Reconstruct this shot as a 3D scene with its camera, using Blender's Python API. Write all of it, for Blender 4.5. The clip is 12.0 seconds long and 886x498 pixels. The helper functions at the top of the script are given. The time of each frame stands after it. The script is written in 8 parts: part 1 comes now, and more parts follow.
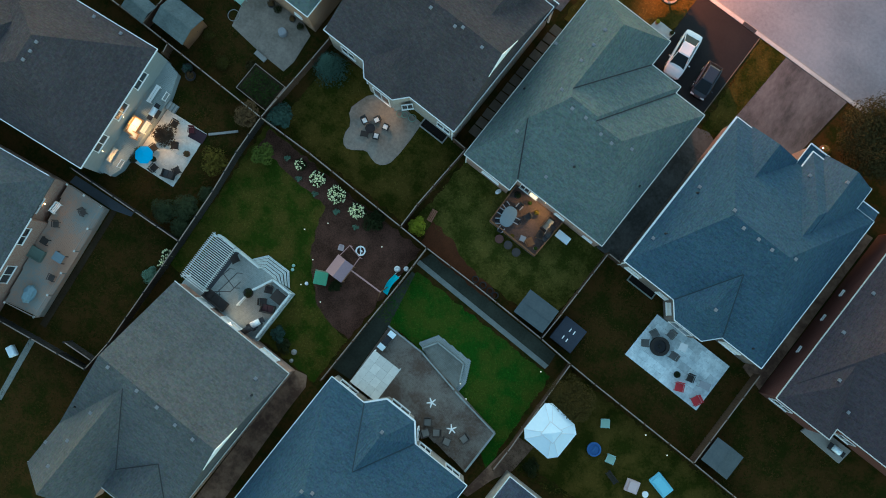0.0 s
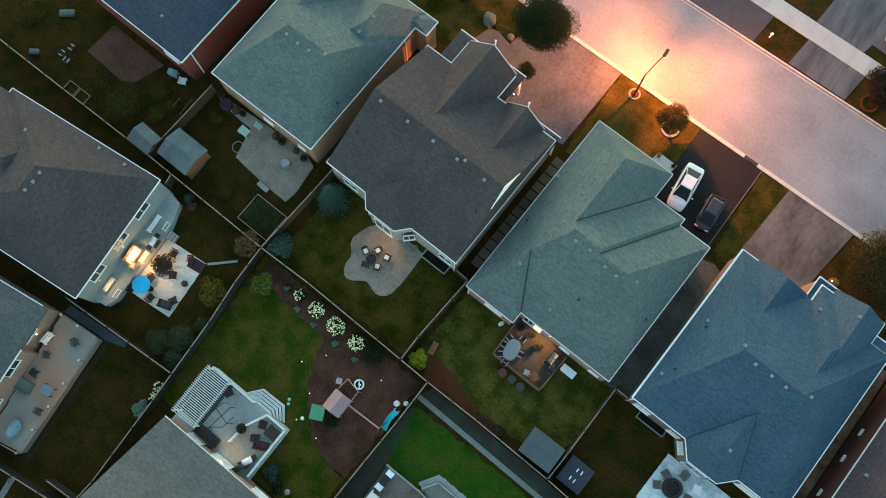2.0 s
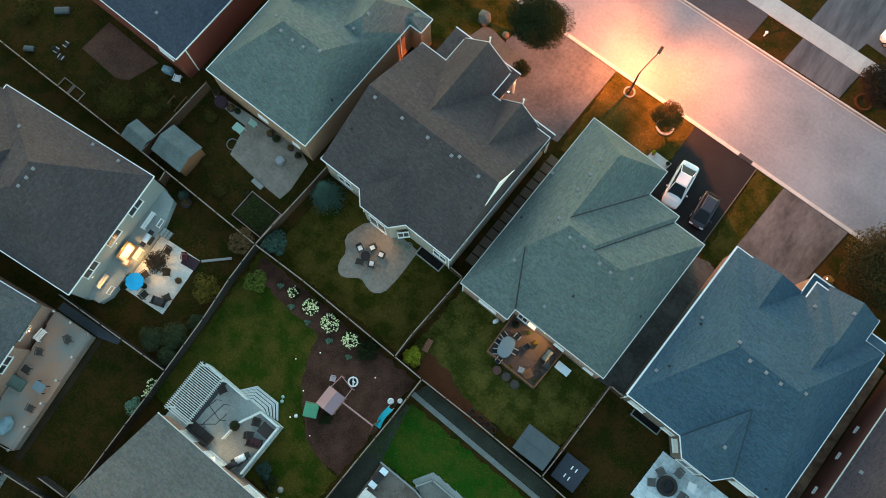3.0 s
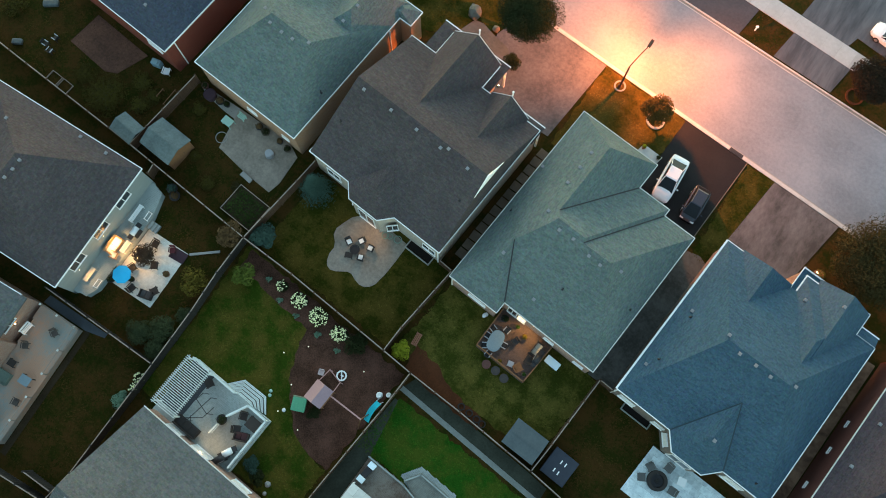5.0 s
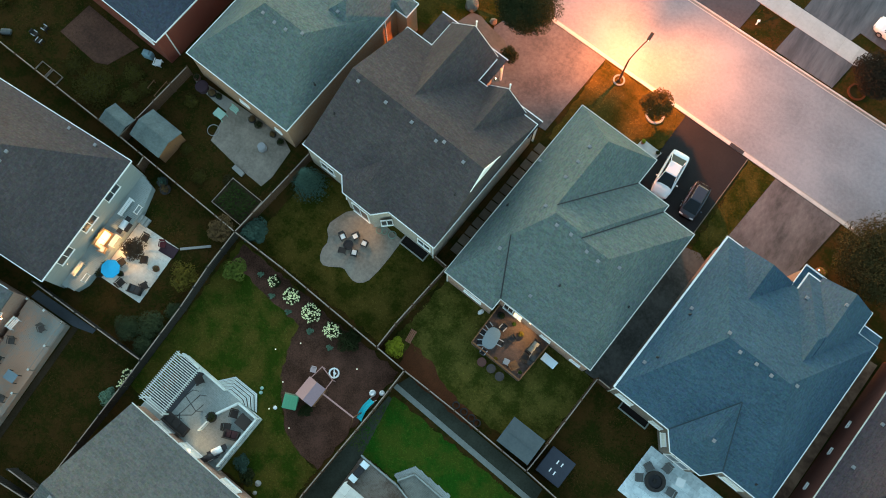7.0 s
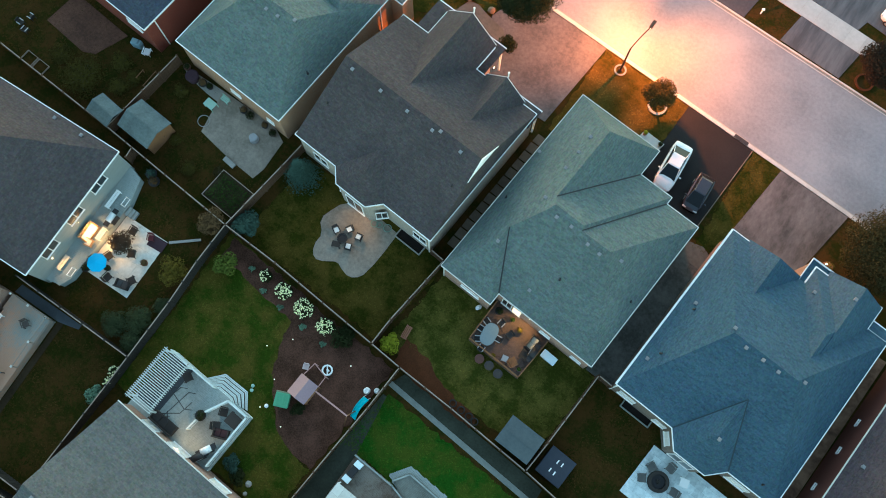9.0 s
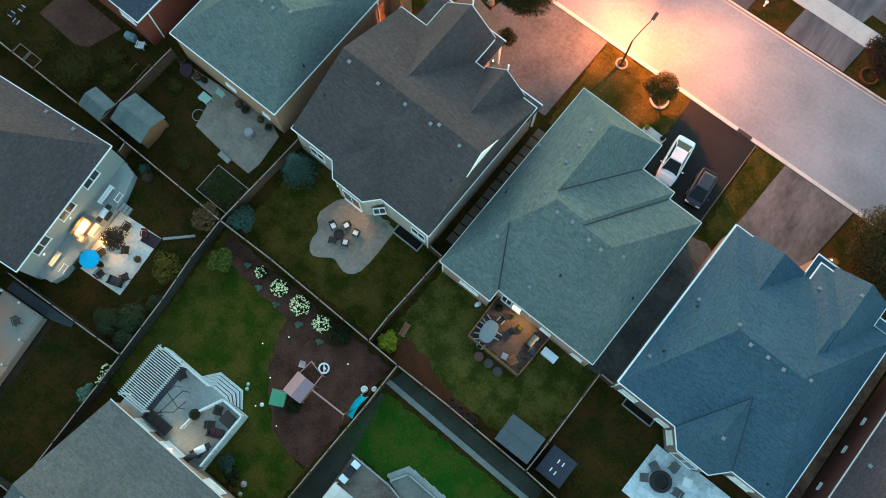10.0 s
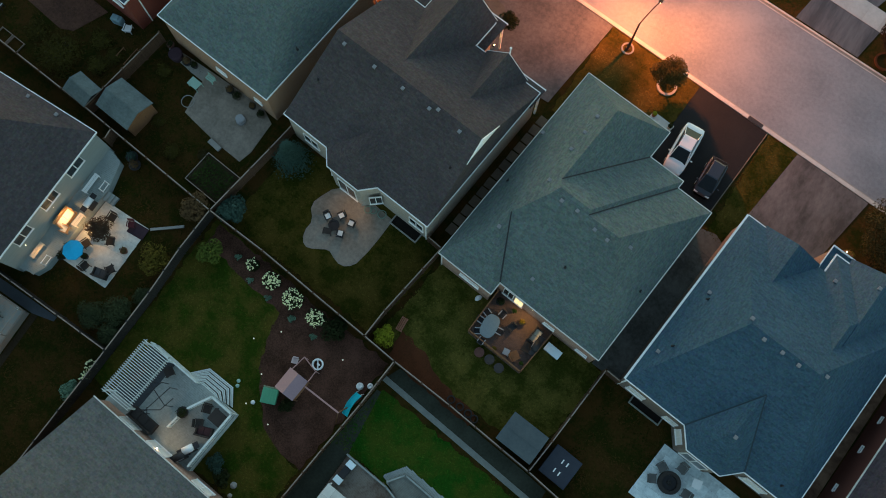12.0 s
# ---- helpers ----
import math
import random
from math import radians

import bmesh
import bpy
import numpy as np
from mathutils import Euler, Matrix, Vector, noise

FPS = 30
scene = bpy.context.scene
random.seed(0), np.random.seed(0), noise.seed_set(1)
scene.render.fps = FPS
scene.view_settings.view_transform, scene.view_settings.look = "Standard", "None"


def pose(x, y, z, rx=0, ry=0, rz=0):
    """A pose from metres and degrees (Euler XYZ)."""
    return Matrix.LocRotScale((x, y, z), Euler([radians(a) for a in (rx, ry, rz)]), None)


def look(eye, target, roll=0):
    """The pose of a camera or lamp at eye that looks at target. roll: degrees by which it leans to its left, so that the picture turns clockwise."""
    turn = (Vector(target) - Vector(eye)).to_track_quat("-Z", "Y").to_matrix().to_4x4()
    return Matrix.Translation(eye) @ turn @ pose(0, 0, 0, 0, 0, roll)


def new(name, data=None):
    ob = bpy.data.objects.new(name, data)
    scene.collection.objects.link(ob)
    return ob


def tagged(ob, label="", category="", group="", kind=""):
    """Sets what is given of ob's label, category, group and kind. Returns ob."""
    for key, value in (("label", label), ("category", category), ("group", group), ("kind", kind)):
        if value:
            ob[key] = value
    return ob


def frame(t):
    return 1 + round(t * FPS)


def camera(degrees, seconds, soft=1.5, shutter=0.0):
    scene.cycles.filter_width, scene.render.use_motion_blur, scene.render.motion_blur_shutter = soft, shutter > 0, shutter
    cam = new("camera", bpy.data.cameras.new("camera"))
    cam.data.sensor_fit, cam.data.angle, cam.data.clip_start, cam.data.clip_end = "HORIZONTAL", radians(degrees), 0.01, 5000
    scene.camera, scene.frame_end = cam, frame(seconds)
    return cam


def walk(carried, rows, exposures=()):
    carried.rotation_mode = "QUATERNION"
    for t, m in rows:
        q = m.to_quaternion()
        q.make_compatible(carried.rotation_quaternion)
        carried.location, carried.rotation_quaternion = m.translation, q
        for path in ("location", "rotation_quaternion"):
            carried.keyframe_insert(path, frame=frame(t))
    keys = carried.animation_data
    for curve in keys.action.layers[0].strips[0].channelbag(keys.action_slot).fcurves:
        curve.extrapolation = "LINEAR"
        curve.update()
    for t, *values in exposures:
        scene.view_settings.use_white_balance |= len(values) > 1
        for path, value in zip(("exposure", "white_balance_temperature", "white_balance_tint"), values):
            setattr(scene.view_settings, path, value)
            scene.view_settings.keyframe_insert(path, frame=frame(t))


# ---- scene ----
cam = camera(55.8, 12.0, soft=1.0, shutter=0.3)
PATH = [
    (0, (4.313, -2.735, 74.734), (4.235, -2.635, 72.738), -4.5),
    (0.1, (4.275, -2.685, 74.658), (4.194, -2.582, 72.662), -4.49),
    (0.2, (4.195, -2.581, 74.497), (4.108, -2.469, 72.502), -4.47),
    (0.5, (3.891, -2.184, 73.888), (3.78, -2.043, 71.896), -4.4),
    (1, (3.737, -1.919, 73.411), (3.544, -1.665, 71.437), -3.4),
    (1.5, (3.557, -1.727, 73.364), (3.321, -1.403, 71.404), -2.3),
    (2, (3.805, -1.674, 73.243), (3.562, -1.341, 71.286), -2.4),
    (2.5, (4.18, -1.917, 73.099), (3.933, -1.576, 71.144), -2.1),
    (3, (4.474, -2.134, 72.955), (4.227, -1.786, 71.001), -1.6),
    (5, (5.58, -2.566, 72.372), (5.331, -2.203, 70.421), -0.6),
    (5.5, (5.786, -2.556, 72.114), (5.536, -2.192, 70.163), -0.5),
    (6, (5.796, -2.582, 71.835), (5.55, -2.215, 69.884), -0.0),
    (6.5, (5.868, -2.581, 71.531), (5.622, -2.214, 69.581), 0.1),
    (7, (5.897, -2.624, 70.979), (5.65, -2.255, 69.029), 0.3),
    (9, (6.242, -2.871, 68.811), (5.993, -2.492, 66.863), 0.8),
    (9.5, (6.287, -2.911, 68.235), (6.039, -2.531, 66.287), 0.9),
    (10, (6.331, -2.918, 67.592), (6.083, -2.537, 65.644), 1.0),
    (10.5, (6.347, -2.96, 66.945), (6.1, -2.578, 64.997), 1.2),
    (11, (6.47, -2.991, 66.218), (6.22, -2.608, 64.271), 1.0),
    (11.5, (6.409, -3.006, 65.502), (6.162, -2.622, 63.555), 1.3),
    (12, (6.362, -3.072, 64.737), (6.116, -2.686, 62.79), 1.6),
]
EXPOSURES = [(0.0, 2.02, 6200, -3), (0.8, 2.12, 6250, -3), (1.5, 2.33, 6800, -1), (3.0, 2.39, 7150, -1), (6.5, 2.46, 7250, -1), (9.0, 2.54, 6550, -5), (10.0, 2.49, 6550, -5), (11.0, 2.05, 6650, -4), (12.0, 1.54, 6800, -1)]
walk(cam, [(t, look(eye, target, roll)) for t, eye, target, roll in PATH], EXPOSURES)

# ---- world and sun: dusk, the glow of the sunset low over the far side of the street ----
SUN_EL, SUN_AZ = radians(16), radians(-38)
world = bpy.data.worlds.new("dusk")
scene.world = world
world.use_nodes = True
wn = world.node_tree
sky = wn.nodes.new("ShaderNodeTexSky")
sky.sky_type, sky.sun_disc, sky.sun_elevation, sky.sun_rotation = "NISHITA", False, radians(6), SUN_AZ
sky.dust_density, sky.ozone_density = 0.35, 1.2
wn.links.new(sky.outputs["Color"], wn.nodes["Background"].inputs["Color"])
wn.nodes["Background"].inputs["Strength"].default_value = 0.15
sun = new("sun", bpy.data.lights.new("sun", "SUN"))
sun.data.energy, sun.data.angle, sun.data.color = 0.2, radians(40), (0.72, 0.88, 1.0)
sun.matrix_world = look((0, 0, 60), (-60 * math.sin(SUN_AZ) * math.cos(SUN_EL), -60 * math.cos(SUN_AZ) * math.cos(SUN_EL), 60 - 60 * math.sin(SUN_EL)))


def lamp(x, y, z, power, colour, size=0.12):
    l = new("lamp_light", bpy.data.lights.new("lamp_light", "POINT"))
    l.data.energy, l.data.color, l.data.shadow_soft_size = power, colour, size
    l.location = (x, y, z)


# ---- materials ----
def material(name, base, other=None, rough=0.8, grain=8.0, patch=0.35, bump=0.3, metal=0.0, mix=0.5, coords="Object", spec=0.3, fine=60.0, glow=None, jitter=0.0, sharp=0.16, stretch=None):
    """Two colours mixed by large patches and by grain, with a fine bump; jitter varies whole pieces."""
    m = bpy.data.materials.new(name)
    m.use_nodes = True
    n, l = m.node_tree.nodes, m.node_tree.links
    b = n["Principled BSDF"]
    other = other or tuple(c * 0.7 for c in base)
    tc = n.new("ShaderNodeTexCoord")
    geo = n.new("ShaderNodeNewGeometry")
    vec = geo.outputs["Position"] if coords == "World" else tc.outputs[coords]
    if stretch:
        sc = n.new("ShaderNodeVectorMath")
        sc.operation = "MULTIPLY"
        sc.inputs[1].default_value = stretch
        l.new(vec, sc.inputs[0])
        vec = sc.outputs[0]
    a = n.new("ShaderNodeTexNoise")
    a.inputs["Scale"].default_value, a.inputs["Detail"].default_value = patch, 6
    g = n.new("ShaderNodeTexNoise")
    g.inputs["Scale"].default_value, g.inputs["Detail"].default_value = grain, 6
    g.inputs["Roughness"].default_value = 0.7
    for t in (a, g):
        l.new(vec, t.inputs["Vector"])
    s = n.new("ShaderNodeMath")
    s.operation = "MULTIPLY_ADD"
    s.inputs[1].default_value = mix
    l.new(a.outputs["Fac"], s.inputs[0])
    h = n.new("ShaderNodeMath")
    h.operation = "MULTIPLY"
    h.inputs[1].default_value = 1 - mix
    l.new(g.outputs["Fac"], h.inputs[0])
    l.new(h.outputs[0], s.inputs[2])
    r = n.new("ShaderNodeMapRange")
    r.inputs["From Min"].default_value, r.inputs["From Max"].default_value = 0.5 - sharp, 0.5 + sharp
    l.new(s.outputs[0], r.inputs["Value"])
    c = n.new("ShaderNodeMix")
    c.data_type = "RGBA"
    c.inputs[6].default_value, c.inputs[7].default_value = (*base, 1), (*other, 1)
    l.new(r.outputs[0], c.inputs[0])
    out = c.outputs[2]
    if jitter:
        oi = n.new("ShaderNodeObjectInfo")
        jr = n.new("ShaderNodeMapRange")
        jr.inputs["To Min"].default_value, jr.inputs["To Max"].default_value = 1 - jitter, 1 + jitter
        l.new(oi.outputs["Random"], jr.inputs["Value"])
        hv = n.new("ShaderNodeHueSaturation")
        l.new(jr.outputs[0], hv.inputs["Value"])
        l.new(out, hv.inputs["Color"])
        out = hv.outputs[0]
    l.new(out, b.inputs["Base Color"])
    b.inputs["Roughness"].default_value, b.inputs["Metallic"].default_value = rough, metal
    b.inputs["Specular IOR Level"].default_value = spec
    if bump:
        f = n.new("ShaderNodeTexNoise")
        f.inputs["Scale"].default_value, f.inputs["Detail"].default_value = fine, 3
        l.new(vec, f.inputs["Vector"])
        q = n.new("ShaderNodeBump")
        q.inputs["Strength"].default_value, q.inputs["Distance"].default_value = bump, 0.03
        l.new(f.outputs["Fac"], q.inputs["Height"])
        l.new(q.outputs[0], b.inputs["Normal"])
    if glow:
        b.inputs["Emission Color"].default_value, b.inputs["Emission Strength"].default_value = (*glow[0], 1), glow[1]
    return m


def shingles(name, base, other):
    """Asphalt shingles: level courses of overlapping tabs, mottled granules, faint weather streaks and patches."""
    m = material(name, base, other, rough=0.95, grain=4.5, patch=0.35, bump=0.0, mix=0.4, spec=0.08, sharp=0.2)
    n, l = m.node_tree.nodes, m.node_tree.links
    b = n["Principled BSDF"]
    tc = n.new("ShaderNodeTexCoord")
    # tabs are told apart by their course (height) and by a wandering place along it
    wob = n.new("ShaderNodeTexNoise")
    wob.inputs["Scale"].default_value = 2.4
    l.new(tc.outputs["Object"], wob.inputs["Vector"])
    add = n.new("ShaderNodeVectorMath")
    add.operation = "MULTIPLY_ADD"
    add.inputs[1].default_value = (0.22, 0.22, 0.0)
    l.new(wob.outputs["Color"], add.inputs[0])
    l.new(tc.outputs["Object"], add.inputs[2])
    sn = n.new("ShaderNodeVectorMath")
    sn.operation = "SNAP"
    sn.inputs[1].default_value = (0.34, 0.34, 0.066)
    l.new(add.outputs[0], sn.inputs[0])
    w = n.new("ShaderNodeTexWhiteNoise")
    l.new(sn.outputs[0], w.inputs["Vector"])
    gr = n.new("ShaderNodeTexNoise")
    gr.inputs["Scale"].default_value, gr.inputs["Detail"].default_value, gr.inputs["Roughness"].default_value = 7.0, 6, 0.8
    l.new(tc.outputs["Object"], gr.inputs["Vector"])
    mixv = n.new("ShaderNodeMath")
    mixv.operation = "MULTIPLY_ADD"
    mixv.inputs[1].default_value = 0.2
    l.new(w.outputs["Value"], mixv.inputs[0])
    l.new(gr.outputs["Fac"], mixv.inputs[2])
    r = n.new("ShaderNodeMapRange")
    r.inputs["From Min"].default_value, r.inputs["From Max"].default_value = 0.34, 0.86
    r.inputs["To Min"].default_value, r.inputs["To Max"].default_value = 0.66, 1.34
    l.new(mixv.outputs[0], r.inputs["Value"])
    hv = n.new("ShaderNodeHueSaturation")
    old = b.inputs["Base Color"].links[0].from_socket
    # blended granules: warmer and cooler chips side by side
    hn = n.new("ShaderNodeTexNoise")
    hn.inputs["Scale"].default_value, hn.inputs["Detail"].default_value, hn.inputs["Roughness"].default_value = 3.6, 5, 0.8
    l.new(tc.outputs["Object"], hn.inputs["Vector"])
    mx = n.new("ShaderNodeMix")
    mx.data_type, mx.blend_type = "RGBA", "OVERLAY"
    mx.inputs[0].default_value = 0.42
    l.new(old, mx.inputs[6])
    l.new(hn.outputs["Color"], mx.inputs[7])
    l.new(mx.outputs[2], hv.inputs["Color"])
    l.new(r.outputs[0], hv.inputs["Value"])
    l.new(hv.outputs[0], b.inputs["Base Color"])
    q = n.new("ShaderNodeBump")
    q.inputs["Strength"].default_value, q.inputs["Distance"].default_value = 0.3, 0.02
    l.new(mixv.outputs[0], q.inputs["Height"])
    l.new(q.outputs[0], b.inputs["Normal"])
    return m


def brickwork(name, base, other, mortar):
    """Brick walls seen at a steep slant: courses by height."""
    m = material(name, base, other, rough=0.9, grain=5, patch=0.6, bump=0.0)
    n, l = m.node_tree.nodes, m.node_tree.links
    b = n["Principled BSDF"]
    tc = n.new("ShaderNodeTexCoord")
    sp = n.new("ShaderNodeSeparateXYZ")
    l.new(tc.outputs["Object"], sp.inputs[0])
    ad = n.new("ShaderNodeMath")
    l.new(sp.outputs["X"], ad.inputs[0])
    l.new(sp.outputs["Y"], ad.inputs[1])
    cb = n.new("ShaderNodeCombineXYZ")
    l.new(ad.outputs[0], cb.inputs["X"])
    l.new(sp.outputs["Z"], cb.inputs["Y"])
    t = n.new("ShaderNodeTexBrick")
    t.inputs["Scale"].default_value = 1.0
    t.inputs["Brick Width"].default_value, t.inputs["Row Height"].default_value, t.inputs["Mortar Size"].default_value = 0.22, 0.075, 0.008
    t.inputs["Mortar"].default_value = (*mortar, 1)
    old = b.inputs["Base Color"].links[0].from_socket
    l.new(cb.outputs[0], t.inputs["Vector"])
    l.new(old, t.inputs["Color1"])
    t.inputs["Color2"].default_value = (*other, 1)
    l.new(t.outputs["Color"], b.inputs["Base Color"])
    q = n.new("ShaderNodeBump")
    q.inputs["Strength"].default_value, q.inputs["Distance"].default_value, q.invert = 0.5, 0.01, True
    l.new(t.outputs["Fac"], q.inputs["Height"])
    l.new(q.outputs[0], b.inputs["Normal"])
    return m


GRASS = material("grass_dark", (0.019, 0.022, 0.004), (0.056, 0.029, 0.009), grain=3.5, patch=0.6, mix=0.55, bump=0.8, fine=25, coords="World", spec=0.02, sharp=0.075)
LAWN_GREEN = material("lawn_green", (0.016, 0.070, 0.007), (0.050, 0.074, 0.010), grain=4, patch=0.5, mix=0.7, bump=0.8, fine=25, coords="World", spec=0.02, sharp=0.075)
LAWN_MID = material("lawn_mid", (0.025, 0.045, 0.005), (0.078, 0.063, 0.012), grain=4, patch=0.5, mix=0.7, bump=0.8, fine=25, coords="World", spec=0.02, sharp=0.075)
LAWN_BROWN = material("lawn_brown", (0.025, 0.029, 0.004), (0.077, 0.055, 0.012), grain=4, patch=0.5, mix=0.7, bump=0.8, fine=25, coords="World", spec=0.02, sharp=0.075)
LAWN_FRONT = material("lawn_front", (0.033, 0.031, 0.005), (0.112, 0.070, 0.017), grain=4, patch=0.5, mix=0.7, bump=0.8, fine=25, coords="World", spec=0.02)
LAWN_OLIVE = material("lawn_olive", (0.036, 0.043, 0.007), (0.108, 0.091, 0.021), grain=4, patch=0.5, mix=0.7, bump=0.8, fine=25, coords="World", spec=0.02, sharp=0.075)
PASSAGE = material("passage_paving", (0.27, 0.165, 0.11), (0.10, 0.058, 0.042), grain=2.5, patch=0.5, mix=0.65, bump=0.3, coords="World", spec=0.05, sharp=0.09)
TERRACE = material("terrace_brown", (0.135, 0.066, 0.046), (0.07, 0.036, 0.027), grain=4, patch=0.5, bump=0.3, coords="World", spec=0.05, sharp=0.12)
MULCH = material("mulch", (0.112, 0.053, 0.038), (0.040, 0.021, 0.014), grain=9, patch=0.5, bump=0.9, fine=30, coords="World", spec=0.02, sharp=0.09)
REDMULCH = material("red_mulch", (0.12, 0.042, 0.02), (0.06, 0.025, 0.013), grain=9, patch=0.8, bump=0.9, fine=30, coords="World", spec=0.02)
EARTH = material("earth", (0.030, 0.022, 0.013), (0.060, 0.042, 0.026), grain=6, patch=0.7, bump=0.8, fine=30, coords="World", spec=0.02)
GRAVEL = material("gravel_dark", (0.066, 0.071, 0.054), (0.034, 0.038, 0.028), grain=5, patch=0.6, bump=0.9, fine=30, coords="World", spec=0.05)
ROAD = material("road_asphalt", (0.265, 0.283, 0.305), (0.165, 0.182, 0.203), grain=3.2, patch=0.16, mix=0.6, bump=0.2, fine=90, coords="World", sharp=0.12)
DRIVE_BLACK = material("drive_asphalt", (0.018, 0.017, 0.018), (0.026, 0.024, 0.024), spec=0.08, grain=7, patch=0.4, bump=0.25, fine=90, coords="World")
DRIVE_GREY = material("drive_worn_asphalt", (0.135, 0.132, 0.135), (0.072, 0.071, 0.074), grain=3, patch=0.35, sharp=0.1, bump=0.25, fine=90, coords="World")
DRIVE_STREAK = material("drive_streaked_asphalt", (0.118, 0.122, 0.134), (0.055, 0.058, 0.067), grain=3, patch=0.9, mix=0.6, sharp=0.11, bump=0.25, fine=90, coords="World", stretch=(1.0, 0.16, 1.0))
DRIVE_WORN = material("drive_pale_asphalt", (0.165, 0.145, 0.14), (0.06, 0.052, 0.05), grain=3, patch=0.5, mix=0.6, sharp=0.13, bump=0.25, fine=90, coords="World", stretch=(1.0, 0.45, 1.0))
DRIVE_PLUM = material("drive_dark_asphalt", (0.075, 0.068, 0.076), (0.048, 0.044, 0.05), grain=4, patch=0.5, bump=0.25, fine=90, coords="World")
PAVE_PALE = material("pavement_concrete", (0.45, 0.465, 0.455), (0.34, 0.355, 0.345), jitter=0.08, grain=3, patch=0.5, bump=0.15, coords="World")
SLAB_PALE = material("pale_slab", (0.76, 0.73, 0.66), (0.54, 0.51, 0.45), grain=4, patch=0.7, bump=0.15, coords="World", sharp=0.12)
CONCRETE = material("concrete", (0.34, 0.32, 0.29), (0.26, 0.245, 0.225), grain=6, patch=0.7, bump=0.15, coords="World")
KERB = material("kerb_concrete", (0.56, 0.54, 0.50), (0.40, 0.385, 0.36), grain=4, patch=0.9, bump=0.15, coords="World")
WALKWAY = material("walkway_concrete", (0.125, 0.122, 0.105), (0.07, 0.07, 0.06), grain=3.5, patch=0.7, bump=0.15, coords="World")
STRIP = material("strip_concrete", (0.25, 0.26, 0.235), (0.17, 0.18, 0.16), grain=4, patch=0.9, bump=0.15, coords="World")
PATIO_TAN = material("patio_tan", (0.33, 0.27, 0.22), (0.18, 0.15, 0.122), grain=3.5, patch=0.7, sharp=0.13, bump=0.15, coords="World")
SLATE = material("blue_stone", (0.78, 0.85, 0.85), (0.46, 0.54, 0.56), grain=4, patch=0.9, bump=0.2, coords="World", jitter=0.16, sharp=0.13)
SLATE_PATH = material("slate_path", (0.118, 0.118, 0.108), (0.052, 0.052, 0.047), grain=3, patch=0.5, sharp=0.1, coords="World")
# near black: the shade of a deep well put into the floor's colour
WELL_SHADE = material("well_shade_floor", (0.022, 0.018, 0.016), (0.012, 0.01, 0.009), grain=4, coords="World", spec=0.05)
PAVER = material("paver", (0.155, 0.12, 0.09), (0.10, 0.078, 0.06), grain=8, patch=1.2, bump=0.2, coords="World", jitter=0.25)
SH_TEAL = shingles("shingles_grey_green", (0.126, 0.156, 0.151), (0.079, 0.107, 0.106))
SH_BLUE = shingles("shingles_slate_blue", (0.055, 0.099, 0.136), (0.034, 0.067, 0.096))
SH_BROWN = shingles("shingles_brown", (0.084, 0.072, 0.073), (0.050, 0.043, 0.045))
SH_MAROON = shingles("shingles_maroon_grey", (0.068, 0.055, 0.063), (0.040, 0.033, 0.040))
SH_GREY = shingles("shingles_grey", (0.116, 0.121, 0.121), (0.074, 0.079, 0.081))
SH_NAVY = shingles("shingles_navy", (0.062, 0.072, 0.096), (0.04, 0.049, 0.068))
VALLEY_SHADE = material("valley_shade_blue", (0.028, 0.05, 0.066), (0.02, 0.036, 0.05), rough=0.8, bump=0.1)
BRICK_RED = brickwork("brick_red", (0.25, 0.052, 0.03), (0.18, 0.038, 0.023), (0.17, 0.065, 0.05))
BRICK_BROWN = brickwork("brick_brown_red", (0.135, 0.042, 0.032), (0.095, 0.032, 0.025), (0.10, 0.05, 0.04))
BRICK_TAN = brickwork("brick_tan", (0.40, 0.22, 0.125), (0.31, 0.165, 0.095), (0.34, 0.28, 0.23))
BRICK_DIM = brickwork("brick_dim", (0.21, 0.165, 0.135), (0.15, 0.115, 0.095), (0.2, 0.18, 0.16))
BRICK_PINK = brickwork("brick_pink", (0.42, 0.24, 0.18), (0.33, 0.18, 0.13), (0.4, 0.35, 0.3))
BRICK_PALE = brickwork("brick_pale", (0.42, 0.36, 0.30), (0.34, 0.29, 0.24), (0.42, 0.4, 0.36))
SIDING = material("grey_siding", (0.29, 0.32, 0.31), (0.24, 0.265, 0.26), rough=0.7, grain=3, patch=0.6, bump=0.2, stretch=(1.0, 1.0, 6.0))
WHITE = material("white_paint", (0.88, 0.88, 0.87), (0.80, 0.80, 0.79), rough=0.45, bump=0.05, grain=4)
TRIM = material("trim_pale", (0.74, 0.70, 0.65), (0.62, 0.59, 0.55), rough=0.5, bump=0.05, grain=4)
BLIND = material("window_blind", (0.82, 0.80, 0.76), (0.70, 0.68, 0.64), rough=0.6, bump=0.3, grain=6, stretch=(1.0, 1.0, 12.0))
GLASS = material("window_glass", (0.03, 0.035, 0.04), (0.02, 0.025, 0.03), rough=0.06, bump=0, spec=0.8)
LIT_PANE = material("lit_window_pane", (0.8, 0.7, 0.5), rough=0.3, bump=0, glow=((1.0, 0.66, 0.3), 0.55))
FENCE = material("fence_wood", (0.128, 0.071, 0.042), (0.073, 0.042, 0.027), grain=5, patch=0.5, bump=0.3, coords="World")
FENCE_GREY = material("fence_weathered", (0.045, 0.041, 0.036), (0.022, 0.02, 0.018), grain=5, patch=0.5, bump=0.3, coords="World")
CAPRAIL = material("cap_rail_wood", (0.34, 0.27, 0.22), (0.24, 0.185, 0.15), grain=3, patch=0.6, bump=0.2, coords="World")
DECK_GREY = material("deck_stain_grey", (0.33, 0.37, 0.355), (0.24, 0.27, 0.265), grain=5, patch=0.8, bump=0.2, coords="World")
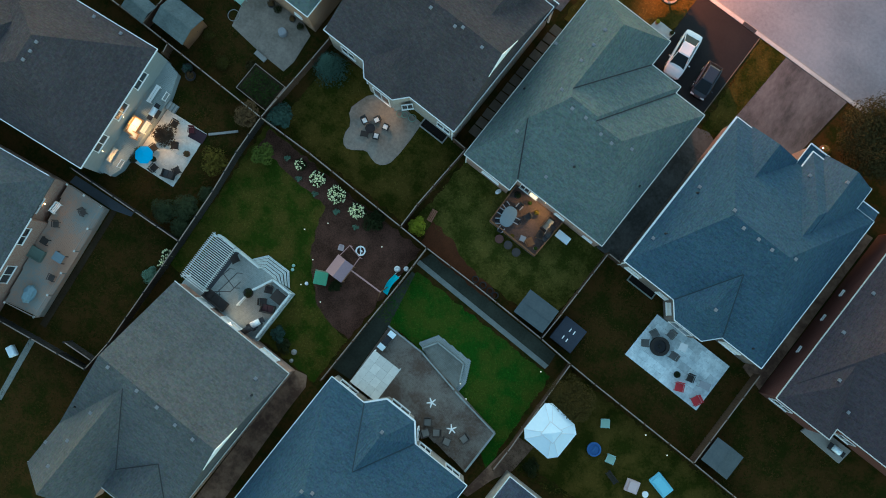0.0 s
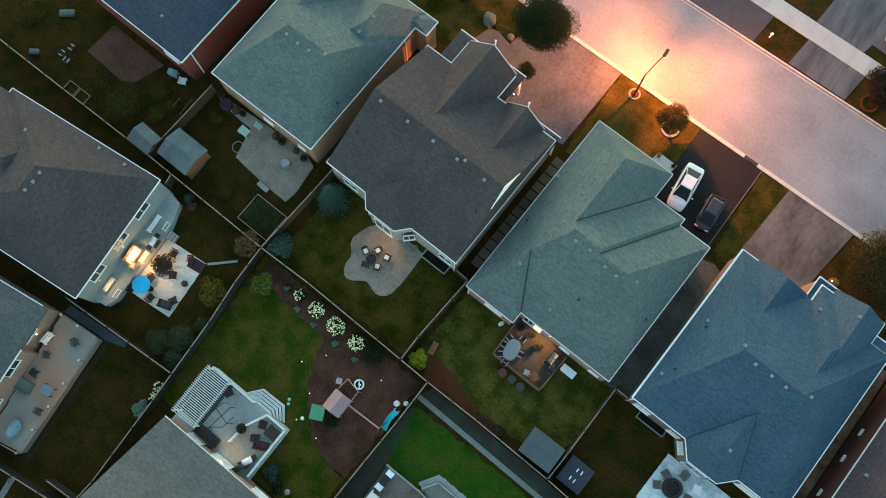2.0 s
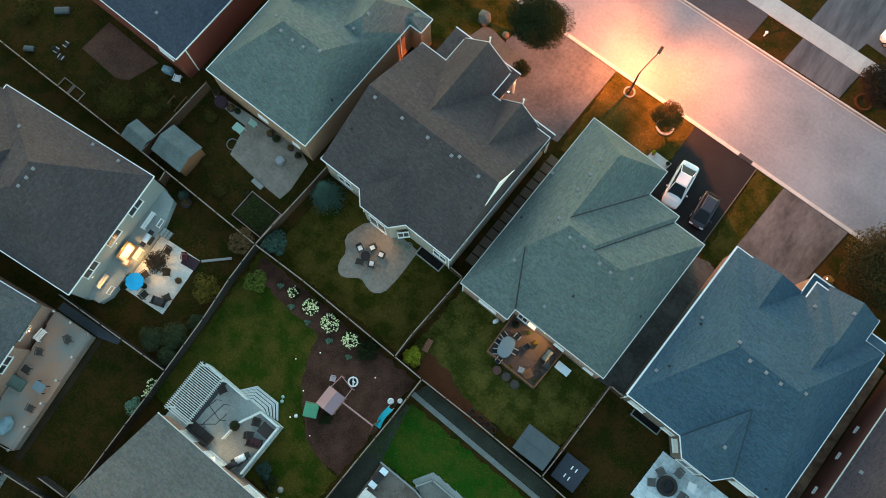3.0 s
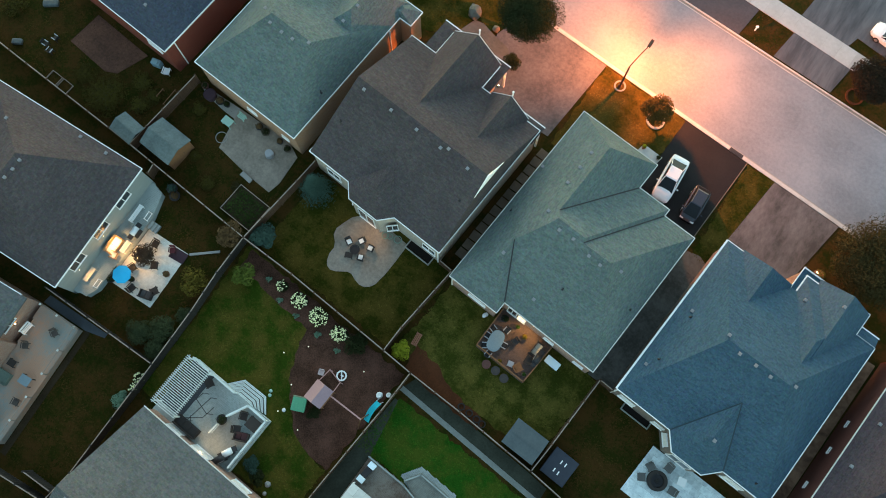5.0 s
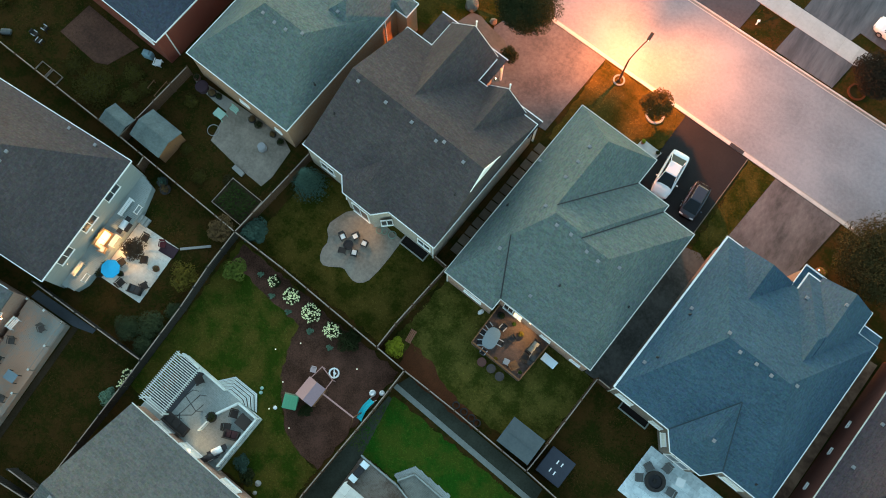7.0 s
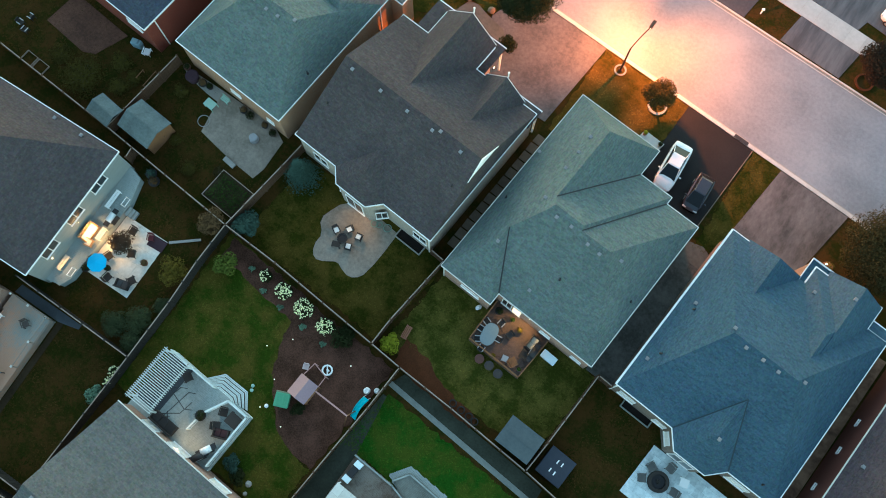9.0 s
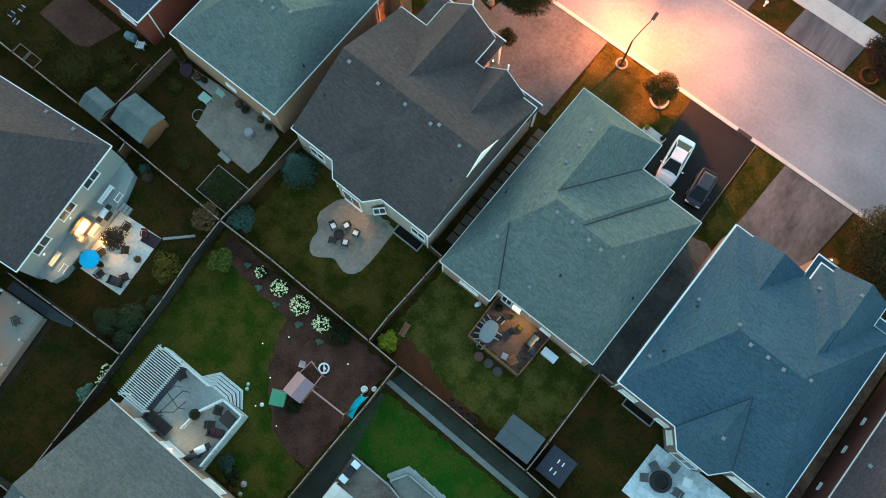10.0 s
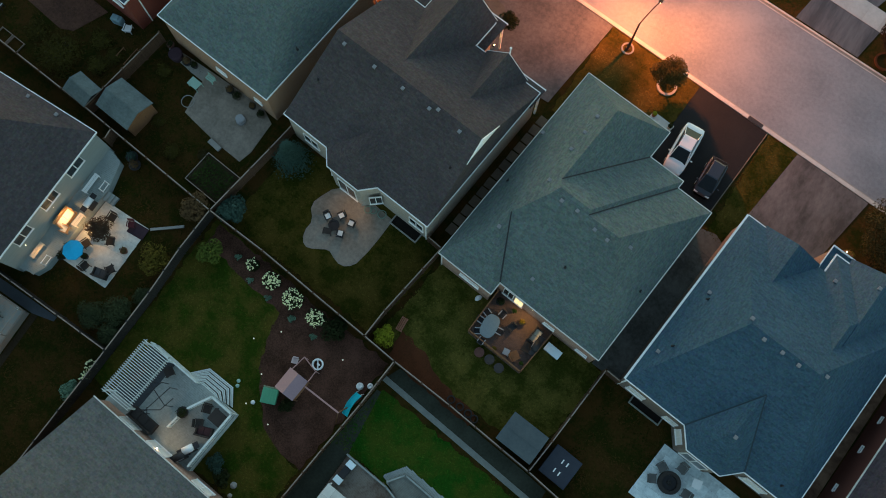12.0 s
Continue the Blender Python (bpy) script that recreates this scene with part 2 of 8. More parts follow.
DECK_TAN = material("deck_wood_tan", (0.46, 0.26, 0.175), (0.27, 0.28, 0.255), grain=4, sharp=0.09, patch=0.28, mix=0.65, bump=0.2, coords="World")
DECK_BROWN = material("deck_wood_brown", (0.165, 0.105, 0.085), (0.07, 0.048, 0.042), grain=5, patch=0.7, bump=0.2, coords="World")
DECK_FLOOR = material("deck_floor_grey", (0.36, 0.40, 0.385), (0.20, 0.232, 0.23), grain=5, patch=0.7, bump=0.2, coords="World")
DECK_WEATHER = material("deck_weathered", (0.20, 0.175, 0.15), (0.105, 0.070, 0.052), grain=4, sharp=0.08, patch=0.45, mix=0.65, bump=0.2, coords="World")
DECK_ASH = material("deck_ash_boards", (0.235, 0.245, 0.22), (0.14, 0.14, 0.122), grain=4, patch=0.5, mix=0.6, bump=0.2, coords="World")
DECK_PALE = material("deck_paint_pale", (0.70, 0.76, 0.74), (0.54, 0.60, 0.59), grain=5, patch=0.7, bump=0.2, coords="World")
METAL = material("grey_metal", (0.42, 0.42, 0.43), (0.32, 0.32, 0.33), rough=0.45, metal=0.6, bump=0.05)
VENT = material("vent_metal", (0.24, 0.24, 0.25), (0.17, 0.17, 0.18), rough=0.5, metal=0.2, bump=0.05)
DARK = material("dark_plastic", (0.022, 0.022, 0.025), (0.035, 0.033, 0.035), rough=0.6, bump=0.05)
WICKER = material("dark_wicker", (0.045, 0.038, 0.034), (0.025, 0.021, 0.02), rough=0.8, bump=0.5, grain=20)
WICKER_PALE = material("grey_brown_wicker", (0.15, 0.15, 0.145), (0.085, 0.085, 0.085), rough=0.8, bump=0.5, grain=20)
WICKER_MID = material("brown_wicker", (0.105, 0.085, 0.075), (0.06, 0.05, 0.046), rough=0.8, bump=0.5, grain=20)
BARK = material("bark", (0.09, 0.065, 0.045), (0.05, 0.038, 0.03), bump=0.8, grain=10)


def leaves(name, base, other):
    return material(name, base, other, rough=0.75, grain=2.5, patch=1.3, bump=0.0, jitter=0.12, spec=0.05)


LEAF_DARK = leaves("leaf_dark", (0.018, 0.029, 0.010), (0.028, 0.028, 0.011))
LEAF_BROWN = leaves("leaf_brown_green", (0.052, 0.040, 0.014), (0.030, 0.027, 0.010))
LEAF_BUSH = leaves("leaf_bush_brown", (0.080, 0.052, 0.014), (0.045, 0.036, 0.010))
LEAF_SPRUCE = leaves("leaf_spruce", (0.055, 0.10, 0.078), (0.034, 0.064, 0.05))
LEAF_GREEN = leaves("leaf_green", (0.048, 0.082, 0.017), (0.03, 0.055, 0.012))
LEAF_DIM = leaves("leaf_dim_green", (0.055, 0.070, 0.032), (0.028, 0.037, 0.017))
LEAF_MOSS = leaves("leaf_moss_olive", (0.080, 0.066, 0.014), (0.046, 0.040, 0.010))
LEAF_DUSK = leaves("leaf_dusk_brown", (0.026, 0.018, 0.011), (0.016, 0.012, 0.008))
LEAF_LIME = leaves("leaf_lime", (0.23, 0.235, 0.02), (0.13, 0.16, 0.015))
LEAF_OLIVE = leaves("leaf_olive", (0.145, 0.108, 0.018), (0.085, 0.068, 0.014))
LEAF_FRESH = leaves("leaf_fresh", (0.10, 0.125, 0.024), (0.06, 0.085, 0.016))
LEAF_RED = leaves("leaf_russet", (0.13, 0.08, 0.036), (0.08, 0.05, 0.025))
LEAF_MAPLE = leaves("leaf_maple_brown", (0.085, 0.05, 0.03), (0.04, 0.026, 0.018))
LEAF_SAGE = leaves("leaf_sage", (0.15, 0.25, 0.165), (0.095, 0.155, 0.105))
PETAL = material("petal_white", (0.95, 0.93, 0.60), (0.88, 0.88, 0.42), bump=0.0, grain=10)


# ---- builders ----
def box(bm, x0, x1, y0, y1, z0, z1, bev=0.0, m=None):
    vs = [bm.verts.new(p) for p in ((x0, y0, z0), (x1, y0, z0), (x1, y1, z0), (x0, y1, z0), (x0, y0, z1), (x1, y0, z1), (x1, y1, z1), (x0, y1, z1))]
    fs = [bm.faces.new([vs[i] for i in f]) for f in ((3, 2, 1, 0), (4, 5, 6, 7), (0, 1, 5, 4), (1, 2, 6, 5), (2, 3, 7, 6), (3, 0, 4, 7))]
    if bev:
        es = list({e for f in fs for e in f.edges})
        r = bmesh.ops.bevel(bm, geom=es, offset=bev, segments=2, affect="EDGES", profile=0.6)
        vs = list({v for f in r["faces"] for v in f.verts} | {v for v in vs if v.is_valid})
    if m:
        bmesh.ops.transform(bm, matrix=m, verts=vs)
    return bm


def prism(bm, poly, z0, z1):
    lo = [bm.verts.new((x, y, z0)) for x, y in poly]
    hi = [bm.verts.new((x, y, z1)) for x, y in poly]
    k = len(poly)
    area = sum(poly[i][0] * poly[(i + 1) % k][1] - poly[(i + 1) % k][0] * poly[i][1] for i in range(k))
    if area < 0:
        lo, hi = lo[::-1], hi[::-1]
    bm.faces.new(hi)
    bm.faces.new(lo[::-1])
    for i in range(k):
        j = (i + 1) % k
        bm.faces.new((lo[i], lo[j], hi[j], hi[i]))
    return bm


def tube(bm, a, b, r0, r1=None, sides=8):
    a, b = Vector(a), Vector(b)
    r1 = r0 if r1 is None else r1
    q = (b - a).to_track_quat("Z", "Y").to_matrix()
    rings = []
    for p, r in ((a, r0), (b, r1)):
        rings.append([bm.verts.new(p + q @ Vector((r * math.cos(6.28319 * i / sides), r * math.sin(6.28319 * i / sides), 0))) for i in range(sides)])
    for i in range(sides):
        j = (i + 1) % sides
        bm.faces.new((rings[0][i], rings[0][j], rings[1][j], rings[1][i]))
    bm.faces.new(rings[0][::-1])
    bm.faces.new(rings[1])
    return bm


def disc(bm, x, y, z0, z1, r, sides=20, rtop=None):
    return tube(bm, (x, y, z0), (x, y, z1), r, rtop, sides)


def ring(bm, x, y, z, r, w, h, sides=20):
    vs = []
    for i in range(sides):
        c, s = math.cos(6.28319 * i / sides), math.sin(6.28319 * i / sides)
        vs.append([bm.verts.new((x + q * c, y + q * s, zz)) for q, zz in ((r, z), (r, z + h), (r - w, z + h), (r - w, z))])
    for i in range(sides):
        p, q = vs[i], vs[(i + 1) % sides]
        for k in range(4):
            bm.faces.new((p[k], q[k], q[(k + 1) % 4], p[(k + 1) % 4]))
    return bm


def ball(bm, x, y, z, r, sx=1, sy=1, sz=1, sub=2, rough=0.0):
    g = bmesh.ops.create_icosphere(bm, subdivisions=sub, radius=1)
    for v in g["verts"]:
        k = r * (1 + rough * noise.noise(v.co * 2.3 + Vector((x, y, z))))
        v.co = Vector((x + v.co.x * k * sx, y + v.co.y * k * sy, z + v.co.z * k * sz))
    return bm


def part(name, bm, mat, parent=None, label="", smooth=False):
    me = bpy.data.meshes.new(name)
    if not isinstance(bm, bpy.types.Mesh):
        bm.to_mesh(me)
        bm.free()
    else:
        me = bm
    if mat and not me.materials:
        me.materials.append(mat)
    if smooth:
        for p in me.polygons:
            p.use_smooth = True
    ob = new(name, me)
    ob.parent = parent
    if label:
        ob["label"] = label
    return ob


def thing(name, label, category, m=None, group="", kind=""):
    ob = new(name)
    ob.empty_display_size = 0.3
    if m is not None:
        ob.matrix_basis = m
    return tagged(ob, label, category, group, kind)


def one(name, bm, mat, label, category, m=None, group="", kind="", smooth=False):
    ob = part(name, bm, mat, None, "", smooth)
    if m is not None:
        ob.matrix_basis = m
    return tagged(ob, label, category, group, kind)


def B():
    return bmesh.new()


def inset(poly, d):
    k = len(poly)
    area = sum(poly[i][0] * poly[(i + 1) % k][1] - poly[(i + 1) % k][0] * poly[i][1] for i in range(k))
    s = 1 if area > 0 else -1
    out = []
    for i in range(k):
        p0, p1, p2 = Vector(poly[i - 1]), Vector(poly[i]), Vector(poly[(i + 1) % k])
        a, b = (p1 - p0).normalized(), (p2 - p1).normalized()
        na, nb = Vector((-a.y, a.x)) * s, Vector((-b.y, b.x)) * s
        q = (na + nb) / max(0.3, 1 + na.dot(nb))
        out.append(tuple(p1 + q * d))
    return out


# ---- ground, lawns and street ----
def ragged(poly, amount, seed):
    rng = random.Random(seed)
    out = []
    for p, q in zip(poly, poly[1:] + poly[:1]):
        p, q = Vector(p), Vector(q)
        n = max(1, int((q - p).length / 0.45))
        d = (q - p).normalized()
        for i in range(n):
            v = p.lerp(q, i / n) + Vector((-d.y, d.x)) * rng.uniform(-amount, amount) * (1 if i else 0.4)
            out.append(tuple(v))
    return out


def sheet(name, poly, z, mat, label, category, thick=None):
    if name in ("flower_bed", "lawn"):
        poly = ragged(poly, 0.16, len(label))
    bm = B()
    prism(bm, poly, (z - thick) if thick else -0.3, z)
    return one(name, bm, mat, label, category, kind="structure")


bm = B()
prism(bm, [(-600, -600), (600, -600), (600, 600), (-600, 600)], -0.5, 0.0)
one("ground", bm, GRASS, "dark dusk grass and soil between the houses", "ground", kind="structure")


def kerb_y(x):
    return 34.27 - 0.07 * x


def far_y(x):
    return 43.75 - 0.053 * x


def walk_y(x):
    return 47.42 - 0.067 * x


XS = [-60, -40, -30, -22, -16, -12, -9, -6, -3, 0, 4, 8, 12, 16, 20, 24, 30, 40, 60]


def near_kerb(x):
    return kerb_y(x) if x > -14 else kerb_y(-14) + (-14 - x) * 0.3


sheet("road", [(x, near_kerb(x)) for x in XS] + [(x, max(far_y(x), near_kerb(x) + 9.2)) for x in XS[::-1]], 0.012, ROAD, "worn grey asphalt street under the lamp", "road", 0.3)


def strip(line, off0, off1):
    return [(x, y + off0) for x, y in line] + [(x, y + off1) for x, y in line[::-1]]


NEAR = [(x, near_kerb(x)) for x in XS]
FAR = [(x, max(far_y(x), near_kerb(x) + 9.2)) for x in XS]
sheet("kerb", strip(NEAR, -0.33, 0.0), 0.09, KERB, "pale concrete kerb along the near side", "kerb", 0.3)
sheet("kerb", strip(FAR, 0.0, 0.13), 0.09, KERB, "pale concrete kerb along the far side", "kerb", 0.3)
walk_way = sheet("pavement", [(x, walk_y(x)) for x in XS] + [(x, walk_y(x) + 1.9) for x in XS[::-1]], 0.062, CONCRETE, "pale concrete pavement across the street", "pavement", 0.3)
sheet("road_gutter", strip(NEAR, 0.0, 0.12), 0.02, CONCRETE, "flat concrete gutter along the near kerb", "gutter", 0.3)
sheet("road_gutter", strip(FAR, -0.2, 0.0), 0.02, STRIP, "flat grey concrete gutter along the far kerb", "gutter", 0.3)
sheet("road_gutter", strip(FAR, -0.27, -0.2), 0.025, KERB, "thin pale lip of the far gutter", "gutter", 0.3)
slab_bm = B()
box(slab_bm, -0.769, 0.769, -0.94, 0.94, -0.02, 0.03, 0.006)
slab_mesh = None
for i in range(26):
    x = -9.0 + 1.545 * i
    if slab_mesh is None:
        slab = part("slab", slab_bm, PAVE_PALE, walk_way)
        slab_mesh = slab.data
    else:
        slab = new("slab", slab_mesh)
        slab.parent = walk_way
    slab.matrix_basis = pose(x, walk_y(x) + 0.95, 0.05, 0, 0, -3.83)
sheet("driveway", [(-8.0, 44.4), (7.9, 43.5), (8.3, 46.85), (-8.0, 47.9)], 0.06, DRIVE_PLUM, "dark asphalt driveway mouth across the street", "driveway", 0.3)
sheet("driveway", [(11.7, 43.45), (17.8, 43.1), (18.3, 46.2), (12.2, 46.8)], 0.06, DRIVE_STREAK, "worn streaky grey driveway mouth across the street", "driveway", 0.3)
sheet("driveway", [(11.9, 48.6), (17.0, 48.1), (17.4, 49.4), (21.8, 48.9), (22.8, 60), (13.2, 60)], 0.06, DRIVE_STREAK, "worn grey driveway across the street", "driveway", 0.3)
sheet("driveway", [(-1.6, 25.0), (-0.75, 33.95), (-5.0, 34.25), (-9.6, 34.55), (-11.0, 31.0), (-9.0, 24.8)], 0.05, DRIVE_GREY, "worn grey asphalt driveway", "driveway", 0.3)
sheet("driveway", [(7.7, 24.2), (8.15, 33.33), (14.75, 32.87), (14.1, 22.8), (11, 22.8)], 0.05, DRIVE_BLACK, "fresh black asphalt driveway", "driveway", 0.3)
sheet("driveway", [(16.6, 23.6), (17.75, 32.66), (24.5, 32.18), (23.1, 24.5)], 0.05, DRIVE_WORN, "worn stained asphalt driveway", "driveway", 0.3)
sheet("driveway_edging", [(14.78, 32.85), (14.86, 32.85), (14.2, 22.9), (14.12, 22.9)], 0.08, PAVER, "thin pale edging along the black driveway", "edging", 0.3)
sheet("lawn", [(-2.2, 1.2), (12.8, 0.2), (13.8, 8.6), (-1.2, 9.2)], 0.02, LAWN_OLIVE, "dry olive back lawn", "lawn", 0.3)
sheet("lawn", [(0.6, -2.0), (15.6, -3.2), (15.2, -13), (13.6, -12), (9, -9.5), (3.5, -7.4), (-0.6, -7.4)], 0.02, LAWN_GREEN, "lush green mown lawn", "lawn", 0.3)
sheet("lawn", [(-18.1, 1.6), (-9.8, 0.6), (-9.4, -2.2), (-8.6, -5.2), (-5.6, -9.0), (-3.0, -10.2), (-1.2, -10.4), (-1.6, -15.2), (-18.2, -13.6)], 0.02, LAWN_MID, "green back lawn with worn patches", "lawn", 0.3)
sheet("lawn", [(-17.2, 2.0), (-2.7, 1.1), (-1.6, 9.6), (-16.4, 10.6)], 0.02, LAWN_BROWN, "dark olive-brown back lawn", "lawn", 0.3)
sheet("flower_bed", [(-9.8, 0.6), (-0.2, -0.1), (-1.2, -10.4), (-3.0, -10.2), (-5.6, -9.0), (-7.6, -6.8), (-8.6, -5.2), (-9.1, -3.4), (-9.4, -2.2)], 0.035, MULCH, "brown mulched play area and bed", "flower bed", 0.3)
sheet("flower_bed", [(-17.7, 1.5), (-9.75, 0.75), (-9.3, -1.7), (-12.3, -1.3), (-15.5, -0.6), (-17.5, -0.9)], 0.032, MULCH, "dark mulched flower bed along the fence", "flower bed", 0.3)
sheet("lawn", [(-1.0, 24.6), (7.6, 24.2), (8.1, 33.3), (-0.7, 33.9)], 0.03, LAWN_FRONT, "olive front lawn under the street lamp", "lawn", 0.3)
sheet("lawn", [(14.9, 22.8), (16.75, 23.2), (17.8, 32.63), (14.9, 32.84)], 0.03, LAWN_BROWN, "olive strip of front lawn between driveways", "lawn", 0.3)
sheet("flower_bed", [(-0.6, 0.4), (0.6, 0.2), (3.6, -0.2), (7.4, -0.6), (7.6, 0.4), (4.0, 1.0), (1.6, 2.2), (-0.8, 2.6)], 0.045, REDMULCH, "red mulched bed along the fence", "flower bed", 0.3)
sheet("path", [(0.2, -0.95), (14.9, -2.45), (14.8, -2.9), (0.15, -1.4)], 0.05, STRIP, "narrow pale concrete strip edging the lawn", "path", 0.3)


sheet("path", [(12.75, 8.7), (15.3, 8.55), (16.5, 21.2), (13.85, 21.2)], 0.03, SLATE_PATH, "dark grey paved side passage", "path", 0.2)
sheet("path", [(0.75, 0.1), (12.7, -1.0), (14.9, -1.3), (14.9, -2.42), (0.3, -0.93)], 0.03, GRAVEL, "dark grey-green gravel strip along the fence", "path", 0.2)
sheet("path", [(0.2, -2.2), (0.55, -2.2), (1.15, -7.2), (0.9, -13.2), (-1.0, -13.2), (-0.35, -7.2)], 0.03, GRAVEL, "dark gravel strip beside the deck and the fence", "path", 0.2)
sheet("path", [(29.3, 6.9), (31.6, 6.0), (32.9, 23), (30.9, 23)], 0.02, PASSAGE, "dark reddish earth side passage", "path", 0.2)
sheet("path", [(-3.75, -15.2), (-2.5, -15.0), (-2.0, -15.9), (-2.2, -18.5), (-2.6, -31), (-4.8, -31)], 0.02, PASSAGE, "brown earth side passage", "path", 0.2)

# ---- grass and leaf litter ----
def blades(name, base, other):
    m = material(name, base, other, rough=0.9, grain=3, patch=0.5, mix=0.7, bump=0.0, spec=0.02, coords="World", sharp=0.075)
    n, l = m.node_tree.nodes, m.node_tree.links
    b = n["Principled BSDF"]
    geo = n.new("ShaderNodeNewGeometry")
    r = n.new("ShaderNodeMapRange")
    r.inputs["To Min"].default_value, r.inputs["To Max"].default_value = 0.72, 1.25
    l.new(geo.outputs["Random Per Island"], r.inputs["Value"])
    hv = n.new("ShaderNodeHueSaturation")
    old = b.inputs["Base Color"].links[0].from_socket
    l.new(old, hv.inputs["Color"])
    l.new(r.outputs[0], hv.inputs["Value"])
    l.new(hv.outputs[0], b.inputs["Base Color"])
    return m


def tufts(label, poly, density, mat, z, seed, size=0.11):
    """Grass as small leaning blades, two triangles a tuft, over a plan."""
    rng = np.random.default_rng(seed)
    p = np.array(poly)
    lo, hi = p.min(0), p.max(0)
    n = int(density * (hi - lo).prod())
    q = rng.uniform(lo, hi, (n, 2))
    inside = np.zeros(n, bool)
    for a, b in zip(p, np.roll(p, -1, 0)):
        c = (a[1] > q[:, 1]) != (b[1] > q[:, 1])
        inside ^= c & (q[:, 0] < (b[0] - a[0]) * (q[:, 1] - a[1]) / (b[1] - a[1] + 1e-9) + a[0])
    q = q[inside]
    n = len(q)
    an, s, h = rng.uniform(0, 6.283, n), size * rng.uniform(0.5, 1.3, n), size * rng.uniform(0.3, 0.9, n)
    d = np.stack([np.cos(an), np.sin(an)], 1)
    w = np.stack([-d[:, 1], d[:, 0]], 1) * 0.35
    v = np.zeros((n, 4, 3))
    v[:, 0, :2], v[:, 1, :2], v[:, 2, :2], v[:, 3, :2] = q + w * s[:, None], q - w * s[:, None], q + d * s[:, None], q - d * s[:, None] * 0.9
    v[:, :2, 2], v[:, 2, 2], v[:, 3, 2] = z, z + h, z + h * 0.7
    me = bpy.data.meshes.new("grass")
    i = np.arange(n)[:, None] * 4
    me.from_pydata(v.reshape(-1, 3).tolist(), [], np.concatenate([i + [0, 1, 2], i + [1, 0, 3]]).tolist())
    one("grass", me, mat, label, "grass", kind="stuff")


B_DARK = blades("blades_dark", (0.022, 0.027, 0.005), (0.064, 0.035, 0.011))
B_GREEN = blades("blades_green", (0.022, 0.090, 0.009), (0.066, 0.094, 0.013))
B_MID = blades("blades_mid", (0.030, 0.055, 0.006), (0.093, 0.078, 0.016))
B_BROWN = blades("blades_brown", (0.030, 0.035, 0.005), (0.090, 0.067, 0.015))
B_FRONT = blades("blades_front", (0.040, 0.038, 0.007), (0.130, 0.086, 0.022))
B_OLIVE = blades("blades_olive", (0.045, 0.054, 0.009), (0.132, 0.113, 0.026))


# ---- houses ----
def wing(bm, x0, x1, y0, y1, z, h, axis="x", i0=4.0, i1=4.0):
    """A hipped or gabled roof block over a rectangle; i0, i1: how far the ridge's ends stand in from the rectangle's."""
    if axis == "x":
        ym = (y0 + y1) / 2
        r0, r1 = (x0 + i0, ym, z + h), (x1 - i1, ym, z + h)
        faces = ((0, 1, "r1", "r0"), (1, 2, "r1"), (2, 3, "r0", "r1"), (3, 0, "r0"))
    else:
        xm = (x0 + x1) / 2
        r0, r1 = (xm, y0 + i0, z + h), (xm, y1 - i1, z + h)
        faces = ((0, 1, "r0"), (1, 2, "r1", "r0"), (2, 3, "r1"), (3, 0, "r0", "r1"))
    c = [bm.verts.new(p) for p in ((x0, y0, z), (x1, y0, z), (x1, y1, z), (x0, y1, z))]
    d = [bm.verts.new((v.co.x, v.co.y, z - 0.16)) for v in c]
    k = {"r0": bm.verts.new(r0), "r1": bm.verts.new(r1)}
    for f in faces:
        bm.faces.new([k[i] if isinstance(i, str) else c[i] for i in f])
    for i in range(4):
        j = (i + 1) % 4
        bm.faces.new((d[i], d[j], c[j], c[i]))
    bm.faces.new(d[::-1])


def bay(bm, a, b, c, d, z, r0, r1):
    """The small hipped roof of a bay: four eave corners and a short ridge back to the main slope."""
    vs = [bm.verts.new((*p, z + 0.012)) for p in (a, b, c, d)]
    lo = [bm.verts.new((*p, z - 0.16)) for p in (a, b, c, d)]
    q0, q1 = bm.verts.new(r0), bm.verts.new(r1)
    for f in ((vs[1], vs[2], q0), (vs[0], vs[1], q0), (vs[2], vs[3], q0), (vs[0], q0, q1), (vs[3], q1, q0)):
        bm.faces.new(f)
    for i in range(3):
        bm.faces.new((lo[i], lo[i + 1], vs[i + 1], vs[i]))
    bm.faces.new(lo)


def window(house, x, y, turn, w, z0, z1, mat=None):
    """A window on a wall: x, y its middle on the wall's face, turn the way it faces, in degrees of the house's own plan."""
    m = pose(x, y, 0, 0, 0, turn) @ Matrix.Translation((0, -0.3, 0))
    bm = B()
    loops = []
    for d, yy in ((0, 0.02), (0, -0.08), (0.055, -0.08), (0.055, 0.02)):
        loops.append([bm.verts.new((u, yy, v)) for u, v in ((-w / 2 + d, z0 + d), (w / 2 - d, z0 + d), (w / 2 - d, z1 - d), (-w / 2 + d, z1 - d))])
    for p, q in zip(loops, loops[1:] + loops[:1]):
        for i in range(4):
            j = (i + 1) % 4
            bm.faces.new((p[i], p[j], q[j], q[i]))
    bmesh.ops.recalc_face_normals(bm, faces=bm.faces)
    fr = part("window", bm, WHITE, house, "white framed window")
    fr.matrix_basis = m
    bm = B()
    box(bm, -0.03, 0.03, -0.075, 0.0, z0 + 0.055, z1 - 0.055)
    part("mullion", bm, WHITE, fr)
    bm = B()
    box(bm, -w / 2 - 0.05, w / 2 + 0.05, -0.13, 0.0, z0 - 0.06, z0 - 0.004, 0.01)
    part("sill", bm, WHITE, fr)
    bm = B()
    box(bm, -w / 2 + 0.055, w / 2 - 0.055, -0.05, 0.02, z0 + 0.055, z1 - 0.055)
    part("pane", bm, mat or GLASS, fr)


